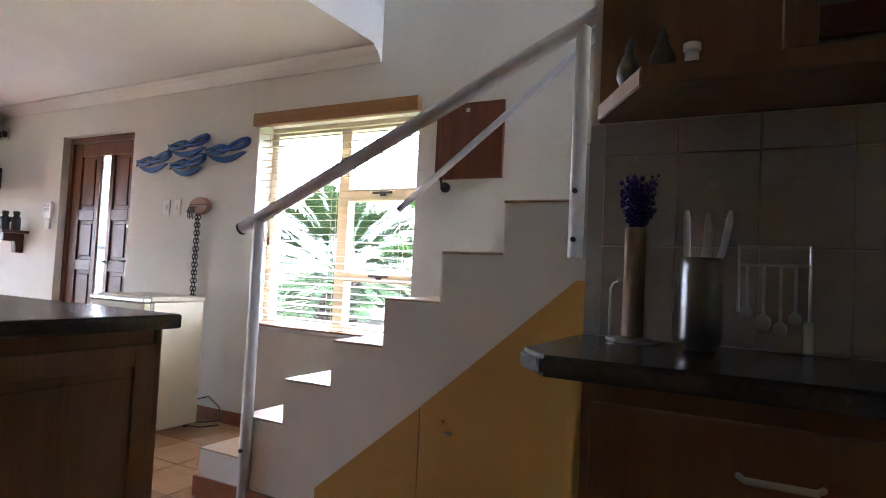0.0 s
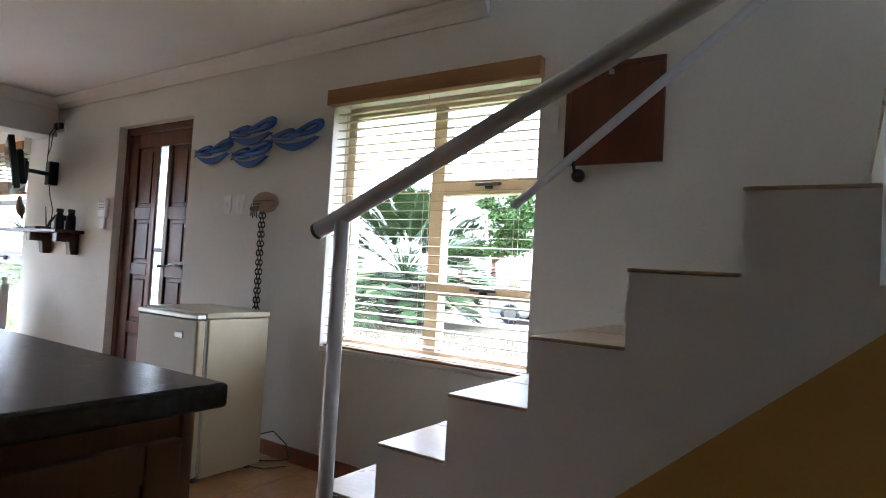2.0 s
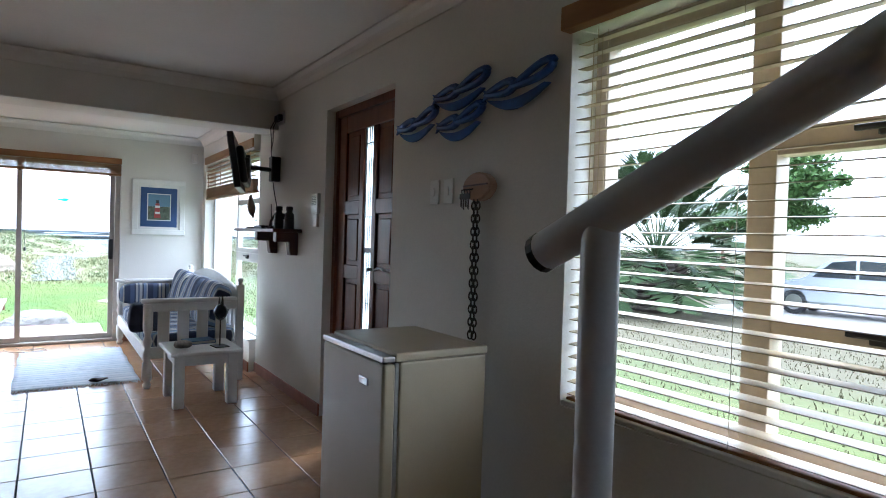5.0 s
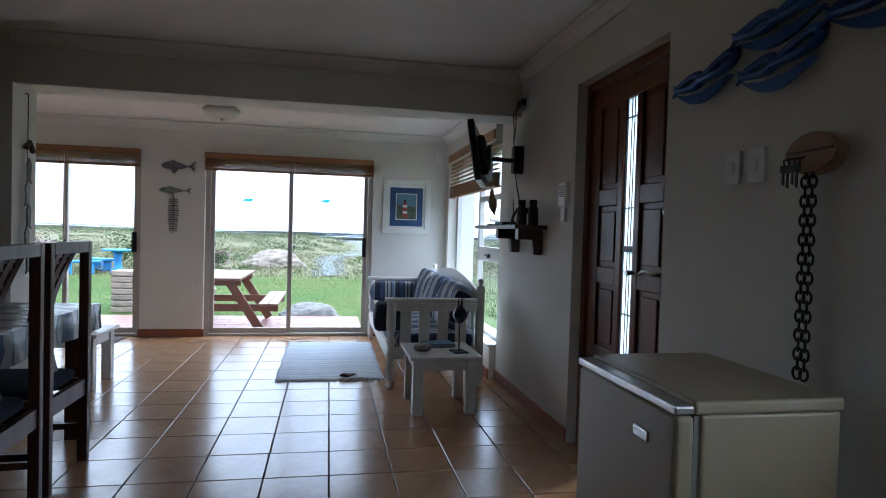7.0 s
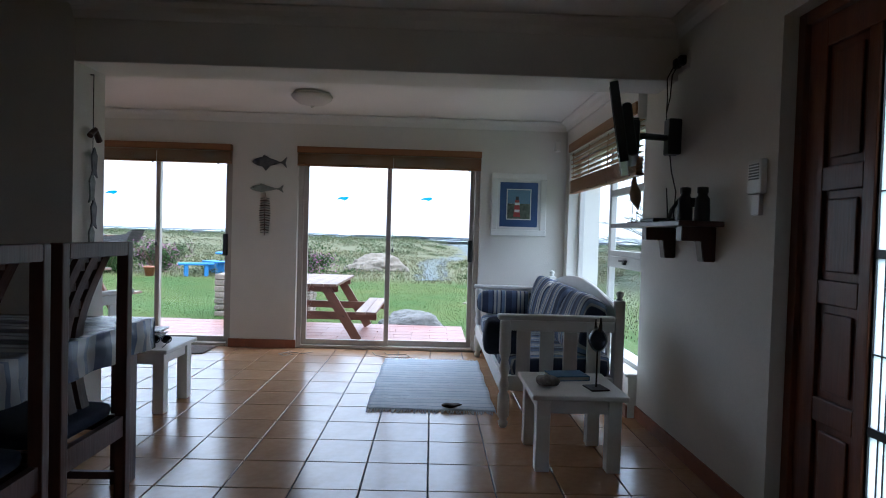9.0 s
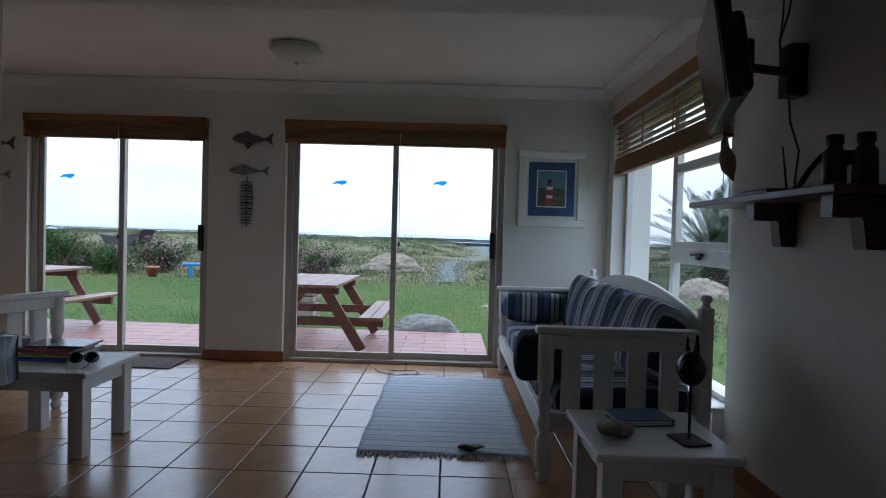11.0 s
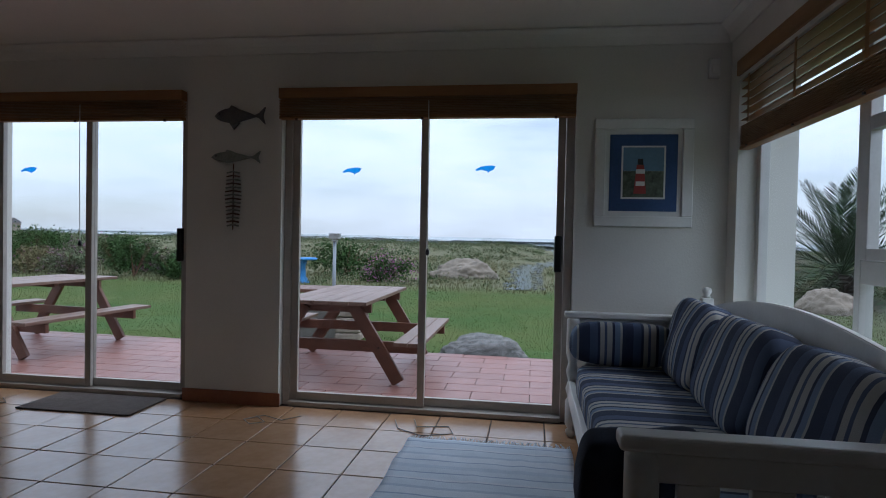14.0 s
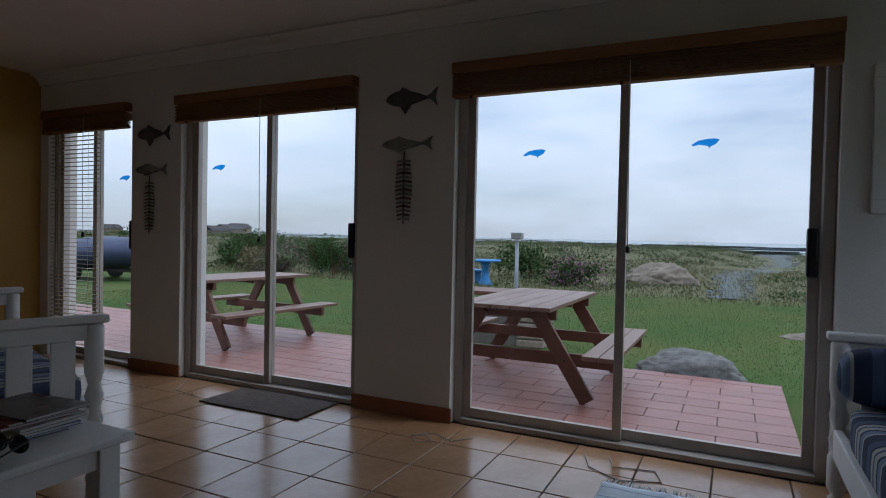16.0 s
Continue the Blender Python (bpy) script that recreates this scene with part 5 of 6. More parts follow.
STICK = mat("blue_film", (0.02, 0.30, 0.75), 0.4, 0, 0.1, 20)
sn, sl = STICK.node_tree.nodes, STICK.node_tree.links
s_tr, s_mx = sn.new("ShaderNodeBsdfTransparent"), sn.new("ShaderNodeMixShader")
s_tr.inputs["Color"].default_value, s_mx.inputs[0].default_value = (0.22, 0.60, 0.95, 1), 0.85
s_out = sn["Material Output"]
sl.new(sn["Principled BSDF"].outputs[0], s_mx.inputs[1])
sl.new(s_tr.outputs[0], s_mx.inputs[2])
sl.new(s_mx.outputs[0], s_out.inputs["Surface"])
for y, z in ((1.34, 1.505), (2.18, 1.525), (-0.96, 1.50), (-2.0, 1.455)):
    st = part("whale_sticker", extrude_outline([(-0.055, 0.0), (-0.035, 0.012), (0.0, 0.018), (0.035, 0.020), (0.058, 0.014), (0.045, -0.006), (0.02, -0.018), (0.012, -0.026), (0.008, -0.016), (-0.03, -0.008), (-0.058, -0.014), (-0.068, -0.008)], 0, 0.0, 0.0008), STICK)
    st.matrix_basis = pose(XW - 0.10 + (0.0225 if y in (1.34, -0.96) else -0.0135), y, z)
    tagged(st, "small blue whale-shaped sticker on the glass", "sticker", "whale stickers")

# ---- dining corner ----
tbl = thing("dining_table", (-5.70, -0.02, 0), "dark wooden dining table with square legs", "table")
part("tabletop", boxes((0, 1.65, 0, 0.94, 0.715, 0.745), bevel=0.004), DARKWOOD, tbl)
for x in (0.01, 1.56):
    for y in (0.03, 0.83):
        part("leg", boxes((x, x + 0.08, y, y + 0.08, 0, 0.7145), bevel=0.004), DARKWOOD, tbl)
part("apron", boxes((0.09, 1.56, 0.04, 0.06, 0.63, 0.7145), (0.09, 1.56, 0.88, 0.90, 0.63, 0.7145)), DARKWOOD, tbl)
cl = thing("tablecloth", (-5.73, -0.05, 0.7465), "blue and white striped tablecloth under clear plastic", "tablecloth")
CLOTH = striped("striped_tablecloth", [(0, (0.07, 0.10, 0.19)), (0.25, (0.42, 0.44, 0.46)), (0.45, (0.16, 0.20, 0.29)), (0.55, (0.46, 0.47, 0.47)), (0.8, (0.10, 0.14, 0.24))], 0.22, 0, 0.22)
bm = bmesh.new()
NXC, NYC, CX, CY = 44, 28, 1.71, 1.0
def drop(i, n):
    return (max(0, 2 - i) + max(0, i - (n - 2))) * 0.07
g = [[None] * (NYC + 1) for _ in range(NXC + 1)]
for i in range(NXC + 1):
    for j in range(NYC + 1):
        u, v = min(max(i - 2, 0), NXC - 4) / (NXC - 4) * CX, min(max(j - 2, 0), NYC - 4) / (NYC - 4) * CY
        d = max(drop(i, NXC), drop(j, NYC))
        wob = 0.012 * math.sin(i * 0.9 + j * 1.3) * (d > 0)
        g[i][j] = bm.verts.new((u + wob, v + wob, 0.0015 - d))
for i in range(NXC):
    for j in range(NYC):
        bm.faces.new((g[i][j], g[i + 1][j], g[i + 1][j + 1], g[i][j + 1]))
part("cloth", bm, CLOTH, cl, "", True)


def dining_chair(at, rz):
    """A tall dark chair with an open rectangular back frame and a curved pierced splat; it faces -y."""
    c = thing("dining_chair", at, "tall dark mahogany chair with curved slotted backrest and padded seat", "chair", "chairs round the dining table", rz)
    for x in (0.0, 0.42):
        part("back_leg", boxes((x, x + 0.04, 0, 0.045, 0, 1.115), bevel=0.004), DARKWOOD, c)
        part("front_leg", boxes((x, x + 0.04, -0.42, -0.38, 0, 0.42), bevel=0.004), DARKWOOD, c)
        part("side_rail", boxes((x + 0.008, x + 0.032, -0.379, -0.001, 0.36, 0.42)), DARKWOOD, c)
        part("stretcher", boxes((x + 0.010, x + 0.030, -0.379, -0.001, 0.16, 0.19)), DARKWOOD, c)
    part("top_rail", boxes((0.041, 0.419, 0.0, 0.045, 1.06, 1.115), bevel=0.004), DARKWOOD, c)
    part("seat_rail", boxes((0.041, 0.419, -0.418, -0.39, 0.36, 0.42), (0.041, 0.419, 0.008, 0.036, 0.34, 0.42)), DARKWOOD, c)
    part("seat_pad", cushion_bm(0.22, 0.20, 0.03, 0.3, 28, 10, (0.23, -0.20, 0.448)), NAVYCLOTH, c, "dark blue padded seat", True)
    def curve(z):
        k = (z - 0.42) / 0.64
        return -0.01 - 0.075 * math.sin(math.pi * k) - 0.06 * (1 - k)
    zs = [0.42 + 0.64 * i / 12 for i in range(13)]
    for x0, x1 in ((0.10, 0.15), (0.18, 0.23), (0.26, 0.31), ):
        bm = bmesh.new()
        rows = [[bm.verts.new((x, curve(z) + t, z)) for x, t in ((x0, 0), (x1, 0), (x1, 0.02), (x0, 0.02))] for z in zs]
        for a, b in zip(rows, rows[1:]):
            for q in range(4):
                bm.faces.new((a[q], a[(q + 1) % 4], b[(q + 1) % 4], b[q]))
        bm.faces.new(rows[0][::-1])
        bm.faces.new(rows[-1])
        bmesh.ops.recalc_face_normals(bm, faces=bm.faces[:])
        part("back_slat", bm, DARKWOOD, c)
    for z in (0.83, 0.86, 0.935, 1.01, 1.04):
        y = curve(z)
        part("cross_bar", boxes((0.15, 0.18, y + 0.001, y + 0.019, z, z + 0.029), (0.23, 0.26, y + 0.001, y + 0.019, z, z + 0.029)), DARKWOOD, c)
    return c


ch = dining_chair((-5.32, 1.0, 0), 0)
copy_thing(ch, pose(-4.80, 1.0, 0, 0, 0, 3))
copy_thing(ch, pose(-4.82, -0.17, 0, 0, 0, 180))
copy_thing(ch, pose(-4.30, -0.17, 0, 0, 0, 177))
# ---- outdoors ----
def smooth(a, b, v):
    k = min(max((v - a) / (b - a), 0), 1)
    return k * k * (3 - 2 * k)


def ground_z(x, y):
    """Lawn round the house, low dunes towards the sea, then a slope under the water."""
    z = -0.30 + 0.13 * smooth(4, 6, y)
    west = smooth(-20.5, -34, x)
    valley = math.exp(-((y - 1.9 - (-22 - x) * 0.107) / 3.5) ** 2)
    z += smooth(-25, -46, x) * (1 - valley) * (0.70 if y < 3 else 0.40)
    z += 0.12 * west + 0.26 * west * noise.noise((x * 0.11, y * 0.11, 0)) + 0.08 * west * noise.noise((x * 0.5, y * 0.5, 3))
    z -= 4.6 * smooth(-60, -100, x + 10 * noise.noise((0, y * 0.03, 5)))
    z -= 0.25 * smooth(6, 14, y) * smooth(-14, -11, x)
    return z


def near_axis(lo, hi, step, far):
    pts = [lo + step * i for i in range(int((hi - lo) / step) + 1)]
    return [-far, -far / 3, -far / 9, -far / 24] + [p for p in pts if abs(p) < far / 25] + [far / 24, far / 9, far / 3, far]


gx, gy = near_axis(-110, 30, 1.25, 4000), near_axis(-80, 60, 1.25, 4000)
gv = [(x, y, ground_z(x, y)) for x in gx for y in gy]
ny = len(gy)
gf = [(i * ny + j, (i + 1) * ny + j, (i + 1) * ny + j + 1, i * ny + j + 1) for i in range(len(gx) - 1) for j in range(ny - 1)]
me = bpy.data.meshes.new("ground")
me.from_pydata(gv, [], gf)
me.polygons.foreach_set("use_smooth", [True] * len(me.polygons))
ground = setting(new("ground", me), "green lawn running into low coastal dunes", "ground")
GM = matte(mat("lawn_and_dune", (0.032, 0.078, 0.016), 0.95, 0, 0.2, 0.45, 0.3, 12, alt=(0.10, 0.108, 0.035)))
n, l = GM.node_tree.nodes, GM.node_tree.links
geo, sep = n.new("ShaderNodeNewGeometry"), n.new("ShaderNodeSeparateXYZ")
l.new(geo.outputs["Position"], sep.inputs[0])
old = n["Principled BSDF"].inputs["Base Color"].links[0].from_socket
for axis, a, b, col in ((0, -20.0, -22.5, (0.12, 0.115, 0.065)), (1, 5.0, 10.0, (0.070, 0.062, 0.040)), (0, -58, -80, (0.32, 0.29, 0.24))):
    rgm, mx = n.new("ShaderNodeMapRange"), n.new("ShaderNodeMix")
    mx.data_type = "RGBA"
    rgm.inputs["From Min"].default_value, rgm.inputs["From Max"].default_value = a, b
    l.new(sep.outputs[axis], rgm.inputs["Value"])
    l.new(rgm.outputs["Result"], mx.inputs["Factor"])
    l.new(old, mx.inputs["A"])
    mx.inputs["B"].default_value = (*col, 1)
    old = mx.outputs["Result"]
l.new(old, n["Principled BSDF"].inputs["Base Color"])
me.materials.append(GM)
SEA = mat("sea_water", (0.16, 0.21, 0.24), 0.18, 0, 0.15, 0.02, 0.5, 0.35, (1, 0.3, 1))
setting(part("water", boxes((-4900, -62, -4900, 4900, -1.9, -1.6)), SEA), "calm grey-blue sea", "sea")

# terrace
terr = setting(new("terrace"), "red-brown tiled terrace outside the sliding doors", "terrace")
ZT = -0.20
def edge_x(y):
    return -11.83 - 0.035 * (2.72 - y)
part("terrace_bed", extrude_outline([(-9.11, 2.72), (-9.11, -8), (edge_x(-8), -8), (edge_x(2.72), 2.72)], 2, -0.5, ZT - 0.010), mat("terrace_joint", (0.15, 0.10, 0.085), 0.9), terr)
TT = mat("terrace_tile", (0.26, 0.112, 0.085), 0.4, 0, 0.16, 5, 0.12, 60, alt=(0.19, 0.085, 0.07), per_object=0.09)
tt_me = None
for i in range(14):
    for j in range(-17, 8):
        x1, y0 = -9.115 - i * 0.235, -0.4 + j * 0.48 + (0.24 if i % 2 else 0)
        y0, y1 = max(y0, -8), min(y0 + 0.48, 2.72)
        if y1 - y0 < 0.05:
            continue
        e = edge_x((y0 + y1) / 2)
        x0 = max(x1 - 0.235, e)
        if x1 - x0 < 0.04:
            continue
        if x1 - x0 > 0.234 and y1 - y0 > 0.479:
            m = pose(x0, y0, ZT, random.uniform(-0.15, 0.15), random.uniform(-0.15, 0.15), 0)
            if tt_me is None:
                o = part("terrace_tile", boxes((0.003, 0.232, 0.003, 0.477, -0.012, 0), bevel=0.003, seg=1), TT, terr)
                o.matrix_basis, tt_me = m, o.data
            else:
                again("terrace_tile", tt_me, terr, m)
        else:
            o = part("terrace_tile", boxes((0.003, x1 - x0 - 0.003, 0.003, y1 - y0 - 0.003, -0.012, 0), bevel=0.003, seg=1), TT, terr)
            o.matrix_basis = pose(x0, y0, ZT)

PICNIC = wood("weathered_picnic_wood", (0.15, 0.062, 0.034), (0.085, 0.035, 0.021), 0.5, 0)
PICTOP = wood("weathered_picnic_top", (0.20, 0.125, 0.09), (0.12, 0.065, 0.045), 0.45, 0)


def plank_between(a, b, w, t):
    """A plank whose middle line runs from a to b in the yz plane; t is its thickness along x."""
    a, b = Vector(a), Vector(b)
    d = (b - a).normalized()
    s = Vector((0, -d.z, d.y)) * (w / 2)
    pts = [a + s, a - s, b - s, b + s]
    return extrude_outline([(p.y, p.z) for p in pts], 0, a.x - t / 2, a.x + t / 2, 0.004)


def picnic_table(at, rz):
    """An A-frame picnic table with its benches, length along x."""
    t = thing("picnic_table", at, "brown weathered wooden picnic table with attached benches on the terrace", "picnic table", "terrace picnic tables", rz)
    L = 1.75
    for k in range(5):
        part("top_plank", boxes((0, L, -0.42 + k * 0.169, -0.42 + k * 0.169 + 0.162, 0.745, 0.78), bevel=0.004), PICTOP, t)
    for sgn in (-1, 1):
        for k in range(2):
            y0 = sgn * 0.80 - 0.13 + k * 0.135
            part("bench_plank", boxes((0, L, y0, y0 + 0.128, 0.395, 0.43), bevel=0.004), PICTOP, t)
    for x in (0.22, L - 0.22):
        sg = 1 if x < 1 else -1
        for s in (-1, 1):
            part("leg", plank_between((x, s * 0.68, 0.022), (x, s * 0.24, 0.72), 0.12, 0.045), PICNIC, t)
        part("cross_beam", boxes((x + sg * 0.024, x + sg * 0.066, -0.92, 0.92, 0.29, 0.394), bevel=0.004), PICNIC, t)
        part("top_beam", boxes((x + sg * 0.024, x + sg * 0.066, -0.40, 0.40, 0.655, 0.744), bevel=0.004), PICNIC, t)
        for s in (-1, 1):
            part("bolt", tubed([(x - 0.03, s * 0.49, 0.34), (x + 0.03, s * 0.49, 0.34)], 0.01, 8), IRON, t)
    part("middle_batten", boxes((L / 2 - 0.03, L / 2 + 0.03, -0.38, 0.38, 0.705, 0.744)), PICNIC, t)
    for p in t.children:
        p.data.transform(Matrix.Scale(0.94, 4))
    return t


pt = picnic_table((-11.80, 0.71, ZT), 0)
copy_thing(pt, pose(-11.98, -2.92, ZT, 0, 0, -6))


def rock(name, at, size, label, material, rough=0.22, seed=0.0):
    bm = bmesh.new()
    bmesh.ops.create_icosphere(bm, subdivisions=5 if size[0] < 2 else 3, radius=1)
    for v in bm.verts:
        k = 1 + rough * noise.noise(v.co * 1.3 + Vector((seed, seed, 0))) + rough * 0.4 * noise.noise(v.co * 4 + Vector((seed, 0, 0))) + rough * 0.3 * noise.noise(v.co * 9) + rough * 0.12 * noise.noise(v.co * 21)
        v.co = Vector((v.co.x * size[0], v.co.y * size[1], max(v.co.z, -0.4) * size[2])) * k
    ob = part(name, bm, material, None, "", True)
    ob.matrix_basis = pose(*at)
    return tagged(ob, label, "rock")


GREYROCK = mat("speckled_granite", (0.20, 0.19, 0.175), 0.85, 0, 0.25, 14, 1.0, 70, alt=(0.085, 0.08, 0.075))
PALEROCK = mat("pale_sandstone", (0.25, 0.205, 0.155), 0.9, 0, 0.25, 3, 0.9, 30)
rock("boulder", (-12.22, 1.95, -0.30), (0.30, 0.50, 0.27), "grey speckled granite boulder beside the terrace", GREYROCK, 0.2, 14)
rock("boulder", (-25.5, 0.2, -0.3), (0.8, 1.1, 0.62), "pale sandstone boulder at the edge of the lawn", PALEROCK, 0.3, 5)
rock("stone", (-15.8, 3.3, -0.32), (0.30, 0.36, 0.08), "flat pale stepping stone in the grass", PALEROCK, 0.2, 8)
rock("boulder", (-17.4, 8.0, -0.25), (0.45, 0.55, 0.55), "pale rounded boulder below the palm", PALEROCK, 0.3, 9)
REEF = mat("wet_dark_reef", (0.04, 0.035, 0.033), 0.6, 0, 0.2, 0.3, 0.5, 4)
FOAM = mat("white_surf", (0.75, 0.78, 0.80), 0.8, 0, 0.1, 0.3)
for i in range(12):
    d, a = random.uniform(230, 420), random.uniform(-0.75, 0.42)
    x, y = -d * math.cos(a), d * math.sin(a)
    r = rock("reef_rock", (x, y, -1.6), (random.uniform(2, 5), random.uniform(3, 9), random.uniform(0.5, 1.3)), "dark wet reef rock standing in the sea", REEF, 0.4, i * 1.7)
    tagged(r, group="reef rocks")
bm = bmesh.new()
for i in range(90):
    x, y, wd = -random.uniform(100, 420), random.uniform(-240, 170), random.uniform(8, 34)
    pts = []
    for k in range(9):
        pts.append((x + 1.5 * noise.noise((k * 0.5, i, 0)), y + wd * (k - 4) / 4))
    w = [0.3 + 3.5 * math.sin(math.pi * (k + 0.3) / 9) for k in range(9)]
    a = [bm.verts.new((p[0] - w[k], p[1], -1.585)) for k, p in enumerate(pts)]
    b = [bm.verts.new((p[0] + w[k], p[1], -1.10)) for k, p in enumerate(pts)]
    for k in range(8):
        bm.faces.new((a[k], b[k], b[k + 1], a[k + 1]))
tagged(part("surf", bm, FOAM), "broken white surf on the sea", "surf", "", "stuff")


def blades(name, count, area, h, material, label, seed, ok=None, width=0.006):
    """Grass blades strewn over an area as one object."""
    rng = np.random.RandomState(seed)
    verts, faces = [], []
    while len(faces) < count:
        x, y = rng.uniform(area[0], area[1]), rng.uniform(area[2], area[3])
        if ok and not ok(x, y):
            continue
        z, a, hh, ln = ground_z(x, y) - 0.005, rng.uniform(0, 6.28), h * rng.uniform(0.5, 1.3), rng.uniform(-0.5, 0.5, 2) * h
        dx, dy = width * math.cos(a), width * math.sin(a)
        k = len(verts)
        verts += [(x - dx, y - dy, z), (x + dx, y + dy, z), (x + ln[0], y + ln[1], z + hh)]
        faces.append((k, k + 1, k + 2))
    me = bpy.data.meshes.new(name)
    me.from_pydata(verts, [], faces)
    me.materials.append(material)
    return tagged(new(name, me), label, "grass", "", "stuff")


GRASS = matte(mat("lawn_blade", (0.032, 0.084, 0.016), 0.8, 0, 0.2, 0.45, 0.0, 10, alt=(0.105, 0.112, 0.036), island=0.14))
DRY = matte(mat("dry_grass_blade", (0.16, 0.14, 0.07), 0.85, 0, 0.2, 1.0, 0.0, 10, alt=(0.12, 0.125, 0.055), island=0.2))
OLIVE = matte(mat("olive_grass_blade", (0.068, 0.064, 0.034), 0.85, 0, 0.2, 1.0, 0.0, 10, alt=(0.085, 0.075, 0.045), island=0.15))
blades("lawn_grass", 90000, (-21.5, -11.8, -10, 9), 0.028, GRASS, "short green lawn grass", 1, lambda x, y: x < edge_x(min(y, 2.7)) - 0.02, 0.0045)
blades("dune_grass", 26000, (-34, -20.3, -16, 16), 0.14, DRY, "dry yellow-brown dune grass", 2, None, 0.010)
blades("front_grass", 16000, (-18, 3, 5, 14), 0.05, OLIVE, "thin dry grass in front of the house", 3, None, 0.010)


def leaf_cloud(name, centres, sizes, per, leaf, material, label, category="shrubs", seed=0, kind="stuff", shell=0.55):
    """Leaf clumps: many small leaf quads in uneven ellipsoids, joined into one object."""
    rng = np.random.RandomState(seed)
    C, S = np.repeat(np.array(centres, float), per, 0), np.repeat(np.array(sizes, float), per, 0)
    nq = len(C)
    d = rng.normal(size=(nq, 3))
    d /= np.linalg.norm(d, axis=1)[:, None]
    d[:, 2] = np.abs(d[:, 2]) if kind == "stuff" else d[:, 2]
    wob = 1 + 0.35 * np.sin(d[:, 0] * 5 + C[:, 1] * 3) * np.cos(d[:, 1] * 6 + C[:, 0] * 2)
    p = C + d * S * (rng.uniform(shell, 1.0, nq) * wob)[:, None]
    u = rng.normal(size=(nq, 3))
    u /= np.linalg.norm(u, axis=1)[:, None]
    v = np.cross(u, rng.normal(size=(nq, 3)))
    v /= np.linalg.norm(v, axis=1)[:, None]
    s = leaf * rng.uniform(0.6, 1.4, nq)[:, None] * (S[:, :1] ** 0.5)
    q = np.stack([p - u * s, p - v * s * 0.45, p + u * s, p + v * s * 0.45], 1).reshape(-1, 3)
    me = bpy.data.meshes.new(name)
    me.from_pydata(q.tolist(), [], np.arange(nq * 4).reshape(-1, 4).tolist())
    me.materials.append(material)
    ob = new(name, me)
    return tagged(ob, label, category, "", "stuff") if kind == "stuff" else ob


SCRUB = matte(mat("grey_green_scrub", (0.085, 0.11, 0.055), 0.85, 0, 0.25, 0.15, 0.0, 3, alt=(0.125, 0.13, 0.075), island=0.14))
SCRUB2 = matte(mat("dark_green_scrub", (0.045, 0.082, 0.024), 0.8, 0, 0.2, 0.2, 0.0, 3, island=0.3))
SCRUB3 = matte(mat("straw_scrub", (0.165, 0.145, 0.075), 0.9, 0, 0.2, 0.2, 0.0, 3, island=0.15))
PINK = matte(mat("pink_flowers", (0.36, 0.13, 0.24), 0.8, 0, 0.2, 2, 0.0, 5, alt=(0.24, 0.10, 0.22), island=0.3))


def on_path(x, y):
    return abs(y - (1.9 + (-22 - x) * 0.107 + 0.5 * math.sin(x * 0.25))) < 0.7 + (-22 - x) * 0.012


rng = np.random.RandomState(11)
for k, (matl, cnt, nm, lab) in enumerate(((SCRUB, 2600, "dune_scrub", "low grey-green dune scrub"), (SCRUB2, 900, "green_scrub", "dark green coastal bushes"), (SCRUB3, 500, "straw_scrub", "straw-coloured dry dune scrub"))):
    cs, ss = [], []
    while len(cs) < cnt:
        x, y = -21.5 - 45 * rng.uniform(0, 1) ** 1.4, rng.uniform(-70, 55)
        if on_path(x, y):
            continue
        cs.append((x, y, ground_z(x, y) - 0.05))
        w = rng.uniform(0.3, 1.0) * (0.7 if x > -26 else 1.0)
        ss.append((w, w * rng.uniform(0.8, 1.4), w * rng.uniform(0.35, 0.6)))
    leaf_cloud(nm, cs, ss, 110, 0.05, matl, lab, seed=k)

verts, faces = [], []
for i in range(84):
    x = -21.4 - i * 0.5
    yc, hw = 1.9 + (-22 - x) * 0.107 + 0.5 * math.sin(x * 0.25), 0.30 + (-22 - x) * 0.009
    for k in range(5):
        y = yc + hw * (k - 2) / 2 * (1 + 0.8 * noise.noise((x * 0.8, k, 2)))
        verts.append((x, y, ground_z(x, y) + (0.035 if 0 < k < 4 else -0.02)))
    if i:
        faces += [(i * 5 + k, i * 5 + k + 1, i * 5 + k - 4, i * 5 + k - 5) for k in range(4)]
me = bpy.data.meshes.new("path")
me.from_pydata(verts, [], faces)
me.materials.append(matte(mat("blue_grey_shingle", (0.10, 0.125, 0.14), 0.9, 0, 0.2, 1.2, 0.8, 16, alt=(0.135, 0.13, 0.09))))
setting(new("path", me), "worn blue-grey shingle path through the dunes", "path")
path_me = bmesh.new()
for i in range(900):
    x = rng.uniform(-64, -21.5)
    yc = 1.9 + (-22 - x) * 0.107 + 0.5 * math.sin(x * 0.25)
    y = yc + rng.uniform(-1, 1) * (0.55 + (-22 - x) * 0.010)
    s = rng.uniform(0.03, 0.11)
    bmesh.ops.create_icosphere(path_me, subdivisions=1, radius=1, matrix=Matrix.Translation((x, y, ground_z(x, y) + s * 0.1)) @ Matrix.Diagonal((s * 1.3, s, s * 0.4, 1)))
tagged(part("path_stones", path_me, mat("blue_grey_path_stone", (0.14, 0.16, 0.18), 0.9, 0, 0.2, 3, 0.2, 20, island=0.25)), "blue-grey stones strewn along the path to the sea", "stones", "", "stuff")


